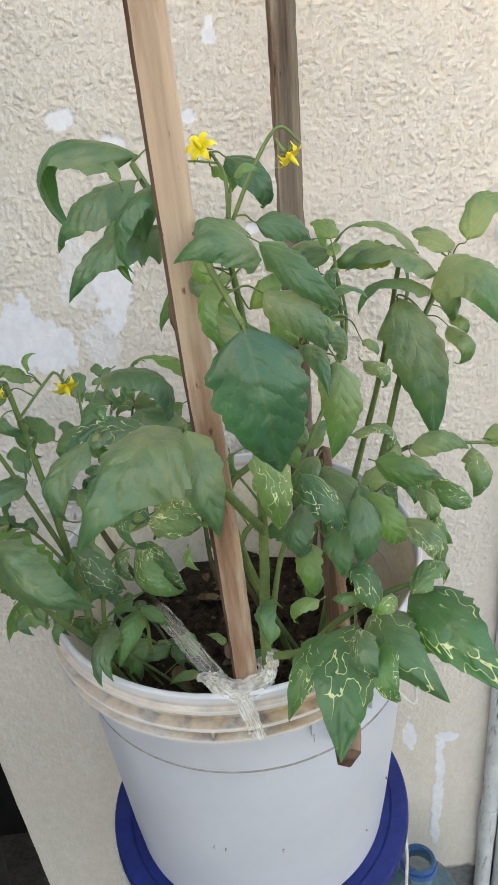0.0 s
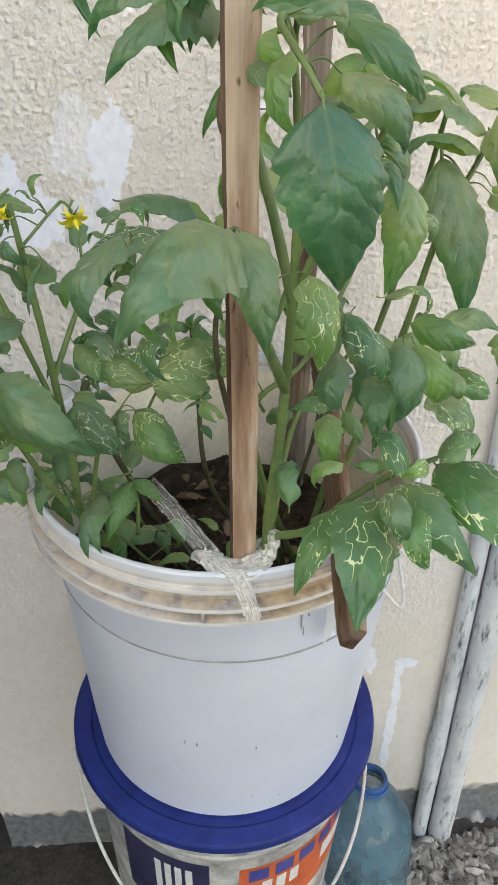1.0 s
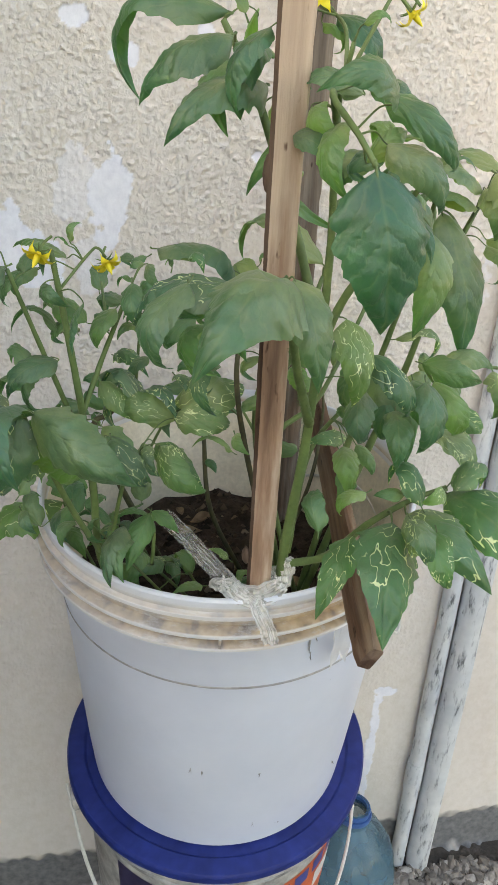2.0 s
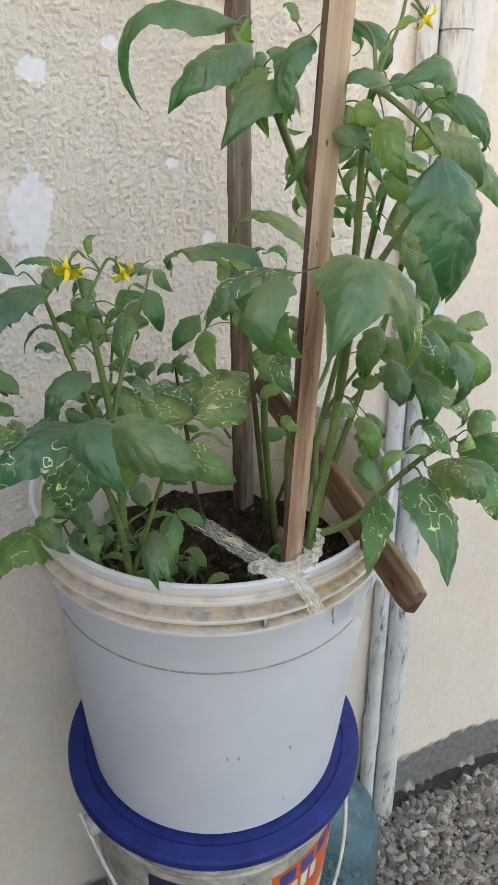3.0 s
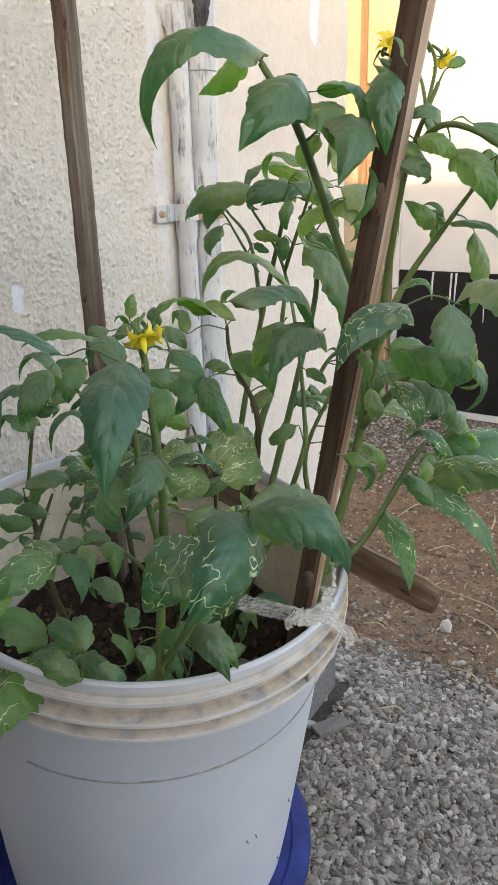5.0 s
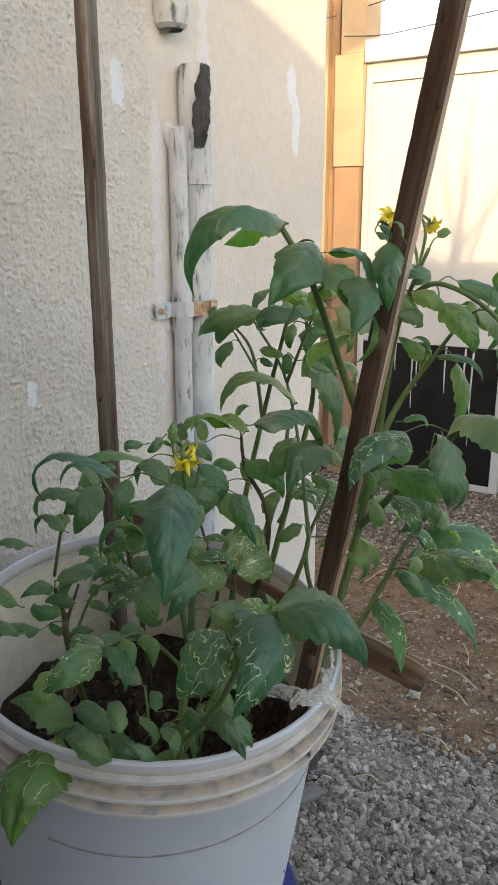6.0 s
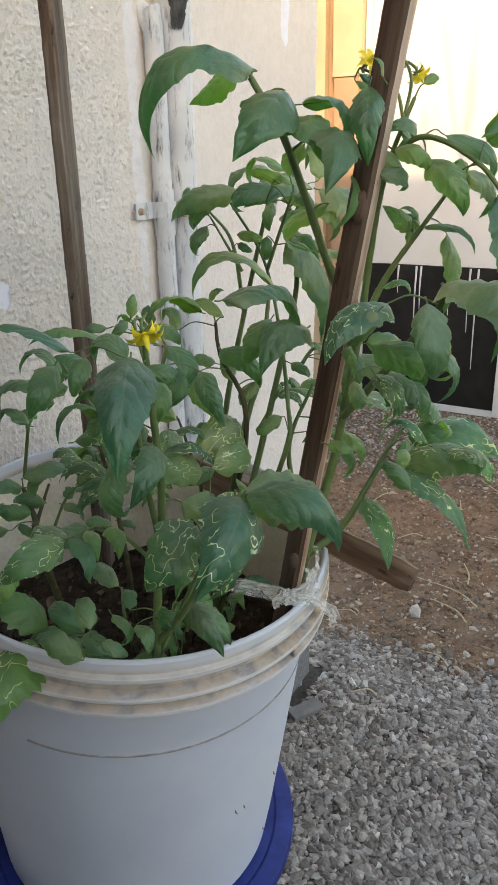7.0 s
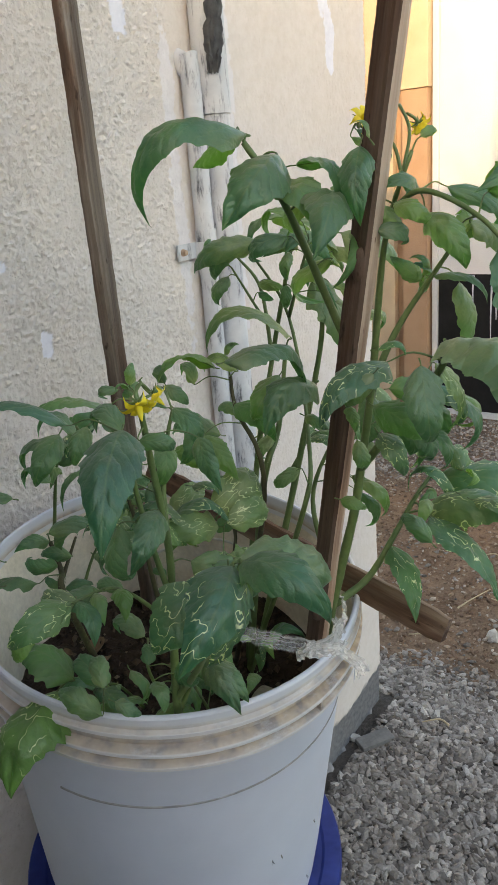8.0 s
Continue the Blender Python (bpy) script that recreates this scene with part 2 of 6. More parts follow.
def clear_film(name, tint, amount, rough, streaks=False, smooth=False):
    """Thin clear plastic: part lets light through, part shines."""
    m, n, l, b = shader(name)
    wr = noise_node(n, l, 1.0, 4.0, coord="UV", stretch=(9.0, 2.0, 1.0)) if streaks else noise_node(n, l, 14.0 if smooth else 120.0, 2.0)
    b.inputs["Base Color"].default_value = (*tint, 1)
    b.inputs["Roughness"].default_value = rough
    bump(n, l, b, ((wr.outputs[0], 1.0),), 0.3 if smooth else 0.6, 0.002)
    clear = n.new("ShaderNodeBsdfTransparent")
    clear.inputs["Color"].default_value = (*[0.6 + 0.4 * c for c in tint], 1)
    ms = n.new("ShaderNodeMixShader")
    k = ramp(n, l, wr.outputs[0], [(0.3, (amount * 0.55,) * 3), (0.7, (min(1, amount * 1.35),) * 3)])
    l.new(k.outputs[0], ms.inputs[0])
    l.new(clear.outputs[0], ms.inputs[1]); l.new(b.outputs[0], ms.inputs[2])
    l.new(ms.outputs[0], n["Material Output"].inputs["Surface"])
    return m


def chipped_paint(name):
    """White paint, chipped to dark grey in long flakes."""
    m, n, l, b = shader(name)
    broad = noise_node(n, l, 14.0, 5.0)
    flake = noise_node(n, l, 1.0, 6.0, 0.68, stretch=(95, 95, 22))
    tone = ramp(n, l, broad.outputs[0], [(0.3, (0.42, 0.455, 0.50)), (0.7, (0.66, 0.68, 0.70))])
    bare = ramp(n, l, flake.outputs[0], [(0.34, (0.22, 0.22, 0.23)), (0.39, (0.62, 0.63, 0.65)), (0.47, (1, 1, 1))])
    l.new(mix(n, l, 1.0, tone.outputs[0], bare.outputs[0], "MULTIPLY"), b.inputs["Base Color"])
    b.inputs["Roughness"].default_value = 0.5
    bump(n, l, b, ((bare.outputs[0], 1.0), (broad.outputs[0], 0.6)), 0.35, 0.0015)
    return m


def gravel_material(name, stops):
    m, n, l, b = shader(name)
    geo = n.new("ShaderNodeNewGeometry")
    c = ramp(n, l, geo.outputs["Random Per Island"], stops)
    fine = noise_node(n, l, 160.0, 4.0)
    g = ramp(n, l, fine.outputs[0], [(0.3, (0.72, 0.72, 0.72)), (0.7, (1.1, 1.1, 1.1))])
    l.new(mix(n, l, 1.0, c.outputs[0], g.outputs[0], "MULTIPLY"), b.inputs["Base Color"])
    b.inputs["Roughness"].default_value = 0.9
    b.inputs["Specular IOR Level"].default_value = 0.25
    bump(n, l, b, ((fine.outputs[0], 1.0),), 0.5, 0.003)
    return m


def ground_material():
    m, n, l, b = shader("earth")
    big = noise_node(n, l, 1.6, 5.0)
    mid = noise_node(n, l, 14.0, 6.0, 0.7)
    fine = noise_node(n, l, 120.0, 5.0, 0.7)
    c = ramp(n, l, mid.outputs[0], [(0.28, (0.150, 0.094, 0.062)), (0.5, (0.245, 0.162, 0.108)), (0.75, (0.370, 0.258, 0.175))])
    g = ramp(n, l, big.outputs[0], [(0.35, (0.85, 0.9, 0.95)), (0.65, (1.1, 1.0, 0.92))])
    f = ramp(n, l, fine.outputs[0], [(0.3, (0.6, 0.6, 0.6)), (0.7, (1.15, 1.15, 1.15))])
    st = n.new("ShaderNodeAttribute"); st.attribute_name = "stony"
    dust = ramp(n, l, mid.outputs[0], [(0.3, (0.060, 0.052, 0.046)), (0.7, (0.130, 0.115, 0.102))])
    col = mix(n, l, 1.0, c.outputs[0], g.outputs[0], "MULTIPLY")
    col = mix(n, l, st.outputs["Fac"], col, dust.outputs[0])
    l.new(mix(n, l, 1.0, col, f.outputs[0], "MULTIPLY"), b.inputs["Base Color"])
    b.inputs["Roughness"].default_value = 0.95
    b.inputs["Specular IOR Level"].default_value = 0.15
    bump(n, l, b, ((mid.outputs[0], 1.0), (fine.outputs[0], 0.8)), 0.7, 0.01)
    return m


STUCCO = stucco_material()
WHITE_PLASTIC = bucket_material()
LEAF, MINED = leaf_material("leaf_green", False), leaf_material("leaf_mined", True)
STEM = plain("stem_green", (0.082, 0.145, 0.045), (0.145, 0.220, 0.075), 40.0, 0.55, 0.3)
WOODY = plain("stem_brown", (0.045, 0.040, 0.022), (0.085, 0.085, 0.035), 50.0, 0.7, 0.3)
PETAL = plain("petal_yellow", (0.86, 0.70, 0.03), (0.95, 0.82, 0.06), 60.0, 0.5, 0.15)
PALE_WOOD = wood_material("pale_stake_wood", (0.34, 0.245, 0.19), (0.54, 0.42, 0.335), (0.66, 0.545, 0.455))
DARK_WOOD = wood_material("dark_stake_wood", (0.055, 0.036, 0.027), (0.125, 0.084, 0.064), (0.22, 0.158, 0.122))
GREY_WOOD = wood_material("weathered_stake_wood", (0.055, 0.043, 0.035), (0.185, 0.150, 0.122), (0.42, 0.365, 0.315))
SLAT_WOOD = wood_material("slat_wood", (0.060, 0.038, 0.026), (0.19, 0.128, 0.088), (0.34, 0.25, 0.18))
BLUE_PLASTIC = plain("blue_plastic", (0.006, 0.017, 0.125), (0.014, 0.034, 0.21), 22.0, 0.5, 0.1, fine=90.0, spec=0.35)
DIRTY_LINING = plain("dirty_bucket_lining", (0.64, 0.56, 0.44), (0.80, 0.73, 0.61), 22.0, 0.6, 0.15)
SCUFF_AND_SEAM = plain("grey_scuff_and_seam", (0.20, 0.20, 0.21), (0.38, 0.38, 0.39), 90.0, 0.6, 0.1)
GREY_FILM = clear_film("cloudy_film", (0.62, 0.63, 0.66), 0.60, 0.30, smooth=True)
SCUFFED_WHITE = plain("scuffed_white_plastic", (0.15, 0.145, 0.14), (0.66, 0.66, 0.64), 26.0, 0.5, 0.15)
WIRE = plain("white_wire", (0.50, 0.49, 0.46), (0.70, 0.69, 0.66), 60.0, 0.45, 0.15)
NAVY = plain("navy_print", (0.022, 0.018, 0.060), (0.035, 0.030, 0.095), 30.0, 0.4, 0.05)
ORANGE = plain("orange_print", (0.62, 0.10, 0.025), (0.72, 0.15, 0.04), 30.0, 0.4, 0.05)
PRINT_BLUE = plain("blue_print", (0.03, 0.045, 0.25), (0.05, 0.07, 0.33), 30.0, 0.4, 0.05)
PRINT_WHITE = plain("white_print", (0.62, 0.62, 0.62), (0.75, 0.75, 0.75), 30.0, 0.4, 0.05)
PIPE_PAINT = chipped_paint("pipe_paint")
RUST = plain("rusty_steel", (0.34, 0.15, 0.045), (0.60, 0.50, 0.40), 90.0, 0.6, 0.4, 0.3)
TAR = plain("dark_tape", (0.045, 0.048, 0.055), (0.15, 0.155, 0.165), 40.0, 0.55, 0.5)
SOIL = plain("potting_soil", (0.020, 0.013, 0.009), (0.066, 0.043, 0.029), 60.0, 0.95, 1.0, spec=0.2, distance=0.006)
BLOCK = plain("concrete", (0.26, 0.26, 0.25), (0.38, 0.37, 0.36), 12.0, 0.9, 0.5)
GATE_PAINT = plain("cream_gate_paint", (0.49, 0.52, 0.565), (0.57, 0.60, 0.645), 4.0, 0.5, 0.1)
GATE_BLACK = plain("black_sheet", (0.006, 0.0065, 0.0075), (0.015, 0.0155, 0.017), 8.0, 0.6, 0.15, spec=0.2)
PILLAR = plain("tan_pillar_paint", (0.32, 0.205, 0.13), (0.39, 0.26, 0.175), 5.0, 0.7, 0.2)
PILLAR_UP = plain("pale_pillar_paint", (0.41, 0.32, 0.225), (0.48, 0.385, 0.28), 5.0, 0.7, 0.2)
DOOR_PAINT_AND_DARK = plain("black_door_paint_and_dark", (0.008, 0.008, 0.009), (0.018, 0.018, 0.019), 10.0, 0.5, 0.1)
OUTER = plain("plain_render", (0.55, 0.51, 0.44), (0.64, 0.60, 0.53), 3.0, 0.85, 0.3)
ROOF = plain("brown_roof", (0.16, 0.09, 0.05), (0.24, 0.145, 0.085), 6.0, 0.8, 0.4)
BARK = plain("bark", (0.06, 0.045, 0.035), (0.13, 0.10, 0.08), 25.0, 0.9, 0.8)
DEAD_LEAF = plain("dead_leaf", (0.09, 0.055, 0.03), (0.24, 0.16, 0.09), 60.0, 0.8, 0.5)
HUSK = plain("pale_husk", (0.42, 0.38, 0.27), (0.60, 0.56, 0.44), 50.0, 0.6, 0.3)
STRAW = plain("dry_straw", (0.42, 0.33, 0.20), (0.60, 0.50, 0.33), 40.0, 0.8, 0.2)
FILM = clear_film("clear_plastic_film", (0.84, 0.83, 0.80), 0.27, 0.14, True)
KNOT = clear_film("crumpled_plastic_film", (0.86, 0.85, 0.83), 0.50, 0.22, True)
BOTTLE = clear_film("blue_bottle_plastic", (0.12, 0.25, 0.33), 0.52, 0.10, smooth=True)
NECK_BLUE = plain("bottle_neck_blue", (0.03, 0.10, 0.30), (0.05, 0.15, 0.40), 40.0, 0.35, 0.1)
GRAVEL = gravel_material("grey_gravel", [(0.0, (0.125, 0.108, 0.096)), (0.3, (0.205, 0.180, 0.160)), (0.55, (0.275, 0.245, 0.220)), (0.8, (0.340, 0.308, 0.278)), (0.95, (0.415, 0.380, 0.345)), (1.0, (0.52, 0.485, 0.44))])
EARTH_STONES = gravel_material("earthy_gravel", [(0.0, (0.14, 0.087, 0.058)), (0.5, (0.245, 0.158, 0.108)), (0.8, (0.34, 0.25, 0.18)), (1.0, (0.50, 0.44, 0.37))])
EARTH = ground_material()


# ---- building blocks ----
def mesh_of(bm, material, smooth=True):
    me = bpy.data.meshes.new("mesh")
    bm.to_mesh(me)
    bm.free()
    me.materials.append(material)
    if smooth:
        me.polygons.foreach_set("use_smooth", [True] * len(me.polygons))
        if material not in (LEAF, MINED, STEM, WOODY, PETAL):
            me.set_sharp_from_angle(angle=radians(28))
    return me


def part(name, bm, material, parent, label="", smooth=True):
    """One mesh object out of a bmesh, under a thing or a part."""
    ob = new(name, mesh_of(bm, material, smooth))
    ob.parent = parent
    if label:
        tagged(ob, label)
    return ob


def thing(name, bm, material, label, category, group="", kind="", smooth=True):
    return tagged(new(name, mesh_of(bm, material, smooth)), label, category, group, kind)


def anchor(name, m, label, category, group="", kind=""):
    ob = new(name)
    ob.empty_display_size = 0.05
    ob.matrix_world = m
    return tagged(ob, label, category, group, kind)


def box(bm, lo, hi, bevel=0.0):
    c = [(a + b) / 2 for a, b in zip(lo, hi)]
    s = [abs(b - a) for a, b in zip(lo, hi)]
    r = bmesh.ops.create_cube(bm, size=1.0, matrix=Matrix.LocRotScale(c, None, s))
    if bevel:
        ed = {e for v in r["verts"] for e in v.link_edges}
        bmesh.ops.bevel(bm, geom=list(ed), offset=bevel, segments=2, profile=0.6, affect="EDGES")
    return bm


def lathe(bm, profile, seg=96, wobble=None):
    """Turns (radius, height) pairs round z."""
    rings = []
    for r, z in profile:
        ring = []
        for i in range(seg):
            a = 2 * math.pi * i / seg
            k = r + (wobble(a, z) if wobble else 0.0)
            ring.append(bm.verts.new((k * math.cos(a), k * math.sin(a), z)))
        rings.append(ring)
    for a, b in zip(rings, rings[1:]):
        for i in range(seg):
            j = (i + 1) % seg
            bm.faces.new((a[i], a[j], b[j], b[i]))
    return rings


def cap(bm, ring, flip=False):
    bm.faces.new(ring[::-1] if flip else ring)


def smooth_path(points, n):
    """A Catmull-Rom line through points, n steps a piece."""
    p = [Vector(q) for q in points]
    p = [p[0] * 2 - p[1]] + p + [p[-1] * 2 - p[-2]]
    out = []
    for i in range(1, len(p) - 2):
        for k in range(n):
            t = k / n
            a, b, c, d = p[i - 1], p[i], p[i + 1], p[i + 2]
            out.append(0.5 * ((2 * b) + (c - a) * t + (2 * a - 5 * b + 4 * c - d) * t * t + (3 * b - a - 3 * c + d) * t ** 3))
    out.append(p[-2])
    return out


def tube(bm, points, r0, r1, seg=8, n=6, knobs=0.0):
    """A round bar along points whose radius goes from r0 to r1."""
    line = smooth_path(points, n) if len(points) > 2 else [Vector(points[0]).lerp(Vector(points[1]), k / n) for k in range(n + 1)]
    side = None
    rings = []
    for i, q in enumerate(line):
        d = (line[min(i + 1, len(line) - 1)] - line[max(i - 1, 0)]).normalized()
        if side is None:
            side = d.orthogonal().normalized()
        side = (side - d * side.dot(d)).normalized()
        up = d.cross(side)
        r = r0 + (r1 - r0) * i / (len(line) - 1)
        r *= 1 + knobs * math.sin(i * 2.3)
        rings.append([bm.verts.new(q + (side * math.cos(2 * math.pi * k / seg) + up * math.sin(2 * math.pi * k / seg)) * r) for k in range(seg)])
    for a, b in zip(rings, rings[1:]):
        for k in range(seg):
            j = (k + 1) % seg
            bm.faces.new((a[k], a[j], b[j], b[k]))
    cap(bm, rings[0], True)
    cap(bm, rings[-1])
    return bm


# ---- ground ----
def bank(x, y):
    """Gravel is heaped up a little along the wall."""
    near = max(0.0, min(1.0, (y + 0.35) / 0.55)) * max(0.0, min(1.0, (1.30 - x) / 0.35)) * max(0.0, min(1.0, (x + 1.0) / 0.3))
    return 0.100 * near * near * (3 - 2 * near)


def height(x, y):
    return bank(x, y) + 0.012 * noise.noise(Vector((x * 2.1, y * 2.1, 0.3))) + 0.006 * noise.noise(Vector((x * 9, y * 9, 2.3)))


def ground():
    xs = [-900, -120, -30, -10, -5, -2.5] + [-1.5 + 0.06 * i for i in range(92)] + [4.3, 5.0, 7.0, 12, 30, 120, 900]
    ys = [-900, -120, -30, -10, -5, -3.0] + [-2.0 + 0.06 * i for i in range(70)] + [2.6, 4.0, 7.0, 12, 30, 120, 900]
    bm = bmesh.new()
    g = [[bm.verts.new((x, y, height(x, y) if -2.2 < x < 4.2 and -3 < y < 3 else 0.0)) for x in xs] for y in ys]
    for a, b in zip(g, g[1:]):
        for i in range(len(xs) - 1):
            bm.faces.new((a[i], a[i + 1], b[i + 1], b[i]))
    ob = thing("ground", bm, EARTH, "bare reddish brown earth with gravel lying on it", "ground", kind="structure")
    ob.data.attributes.new("stony", "FLOAT", "POINT").data.foreach_set("value", [1 - earthy(v.co.x, v.co.y) if -3 < v.co.x < 6 else 0.5 for v in ob.data.vertices])


def earthy(x, y):
    """How bare of grey gravel the ground is: a strip of earth crosses the yard."""
    k = x + 0.12 * y + 0.14 * noise.noise(Vector((x * 3, y * 3, 5))) + 0.08 * noise.noise(Vector((x * 11, y * 11, 5)))
    near, far = max(0.0, min(1.0, (k - 1.12) / 0.22)), max(0.0, min(1.0, (k - 2.35) / 0.4))
    return near * (1 - 0.65 * far)


ground()

# ---- wall ----
WALL_Y, WALL_END, DOOR_EDGE = 0.25, 0.942, -0.345


def blob(x, z, cx, cz, rx, rz, seed):
    """How far inside a ragged patch (x, z) lies: above 0 is inside."""
    n = 0.55 * noise.noise(Vector((x * 24, z * 24, seed))) + 0.40 * noise.noise(Vector((x * 62, z * 62, seed))) + 0.22 * noise.noise(Vector((x * 150, z * 150, seed)))
    return 1 - math.hypot((x - cx) / rx, (z - cz) / rz) + n


PATCHES = (
    (-0.118, 1.232, 0.024, 0.048, 1.0), (-0.078, 1.215, 0.020, 0.056, 2.0), (-0.105, 1.150, 0.026, 0.034, 2.5), (-0.205, 1.165, 0.045, 0.036, 3.0), (-0.160, 1.150, 0.030, 0.026, 3.5),
    (-0.112, 1.396, 0.014, 0.011, 4.0), (-0.064, 1.368, 0.013, 0.014, 5.0), (0.018, 1.393, 0.010, 0.009, 6.0), (0.083, 1.273, 0.007, 0.006, 7.0),
    (0.048, 1.473, 0.008, 0.013, 8.0), (0.311, 1.530, 0.013, 0.036, 11.0),
    (0.337, 0.370, 0.009, 0.115, 12.0), (0.286, 0.492, 0.010, 0.032, 13.0), (0.344, 0.484, 0.020, 0.010, 14.0),
    (0.796, 1.605, 0.016, 0.032, 15.0), (0.818, 1.540, 0.016, 0.040, 16.0), (0.130, 1.180, 0.010, 0.015, 17.0),
    (0.385, 1.34, 0.012, 0.20, 18.0), (0.510, 1.42, 0.016, 0.30, 19.0),
)


def wall():
    bm = bmesh.new()
    back = WALL_Y + 0.012
    box(bm, (-0.285, back, -0.1), (WALL_END, 0.47, 3.2))
    box(bm, (-0.98, WALL_Y, 2.05), (DOOR_EDGE - 0.001, 0.47, 3.2))
    box(bm, (-8.0, WALL_Y, -0.1), (-0.98, 0.47, 3.2))
    body = thing("wall_north", bm, OUTER, "cream rough-cast house wall with flaked white patches", "wall", kind="structure", smooth=False)
    step = 0.0020
    nx, nz = int((WALL_END - DOOR_EDGE) / step), int(1.95 / step)
    xs, zs = np.linspace(DOOR_EDGE, WALL_END, nx), np.linspace(-0.02, 1.93, nz)
    verts, patch, plinth, coarse = [], [], [], []
    for z in zs:
        for x in xs:
            inside = 0.0
            for cx, cz, rx, rz, seed in PATCHES:
                if abs(x - cx) < rx * 1.9 and abs(z - cz) < rz * 1.9:
                    inside = max(inside, (0.5 if seed in (1.0, 2.5, 18.0, 19.0) else 1.0) * min(1.0, max(0.0, blob(x, z, cx, cz, rx, rz, seed) * 30)))
            rough = max(0.0, min(1.0, (z - 0.45) / 0.35)) * (1.0 - 0.80 * max(0.0, min(1.0, (x - 0.36) / 0.05))) + 0.12
            q = Vector((x, z * 1.0, 0.0))
            a = noise.noise(q * 250 + Vector((0, 0, 5))) + 0.30 * noise.noise(q * 110) + 0.15 * noise.noise(q * 16)
            dab = min(1.0, max(0.0, (a - 0.09) / 0.32))
            lump = (dab * dab * (3 - 2 * dab) * 0.0028 + 0.0006 * noise.noise(q * 330)) * min(1.0, rough)
            wave = 0.0035 * noise.noise(q * 4.0) + 0.0012 * noise.noise(q * 24)
            line = 0.190 + 0.02 * max(0.0, x - 0.3) + 0.014 * noise.noise(Vector((x * 7, 0, 4))) + 0.004 * noise.noise(Vector((x * 40, 0, 4)))
            foot = min(1.0, max(0.0, (line - z) * 70 + 0.5 * noise.noise(q * 60)))
            low = 0.060 + bank(x, 0.24) * 0.4 + 0.03 * noise.noise(Vector((x * 14, 0, 9))) + 0.02 * noise.noise(Vector((x * 50, 0, 3)))
            crust = min(1.0, max(0.0, (low - z) * 60))
            y = WALL_Y - (lump + wave) * (1 - 0.9 * inside) * (1 - 0.7 * foot) + 0.004 * foot - 0.010 * crust * (1 + 1.5 * noise.noise(q * 30) + noise.noise(q * 80))
            # the plastered edge of the doorway runs out of plumb towards its foot
            lean = 0.11 * max(0.0, 0.56 - z) * max(0.0, min(1.0, (-0.28 - x) / 0.065))
            verts.append((x + lean, y, z))
            patch.append(inside * (1 - foot))
            plinth.append(foot * (1 - crust * max(0.0, min(1.0, 0.55 + 1.6 * noise.noise(q * 26)))))
            coarse.append(min(1.0, rough) * (1 - inside) * (1 - foot))
    faces = [(j * nx + i, j * nx + i + 1, (j + 1) * nx + i + 1, (j + 1) * nx + i) for j in range(nz - 1) for i in range(nx - 1)]
    me = bpy.data.meshes.new("coat")
    me.from_pydata(verts, [], faces)
    for key, values in (("patch", patch), ("plinth", plinth), ("rough", coarse)):
        me.attributes.new(key, "FLOAT", "POINT").data.foreach_set("value", values)
    me.materials.append(STUCCO)
    me.polygons.foreach_set("use_smooth", [True] * len(me.polygons))
    coat = new("render_coat", me)
    coat.parent = body
    tagged(coat, "cream rough-cast render, flaked to white, dark grey at its foot")
    bm = bmesh.new()
    box(bm, (-8.0, 0.505, -0.1), (WALL_END - 0.002, 5.0, 3.2))
    part("house_body", bm, OUTER, body, smooth=False)
    bm = bmesh.new()
    box(bm, (DOOR_EDGE, WALL_Y, 1.931), (WALL_END, back - 0.001, 3.2))
    part("upper_coat", bm, OUTER, body, smooth=False)
    # unseen overhang, added to dim the upper wall
    bm = bmesh.new()
    box(bm, (-8.2, -0.30, 2.75), (WALL_END + 0.15, WALL_Y - 0.002, 2.86))
    part("shade_eaves", bm, OUTER, body, smooth=False)
    # leaf set open, mostly unseen, so that it shades the wall beside it
    bm = bmesh.new()
    box(bm, (-0.50, -0.022, 0.01), (-0.001, 0.022, 2.03), 0.003)
    for z in (0.25, 1.05):
        box(bm, (-0.44, -0.026, z), (-0.06, -0.0221, z + 0.66), 0.002)
    door = thing("door_1", bm, DOOR_PAINT_AND_DARK, "black painted metal door leaf standing open beside the wall", "door", kind="structure", smooth=False)
    door.matrix_world = pose(DOOR_EDGE - 0.026, 0.222, 0.0, 0, 0, 62)
    # black sheet painted in place of the doorway's unlit inside
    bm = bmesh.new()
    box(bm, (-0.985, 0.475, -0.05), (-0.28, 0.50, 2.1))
    thing("doorway_dark_sheet", bm, DOOR_PAINT_AND_DARK, "black sheet standing in for the unlit doorway behind the open door", "wall", kind="structure", smooth=False)


wall()

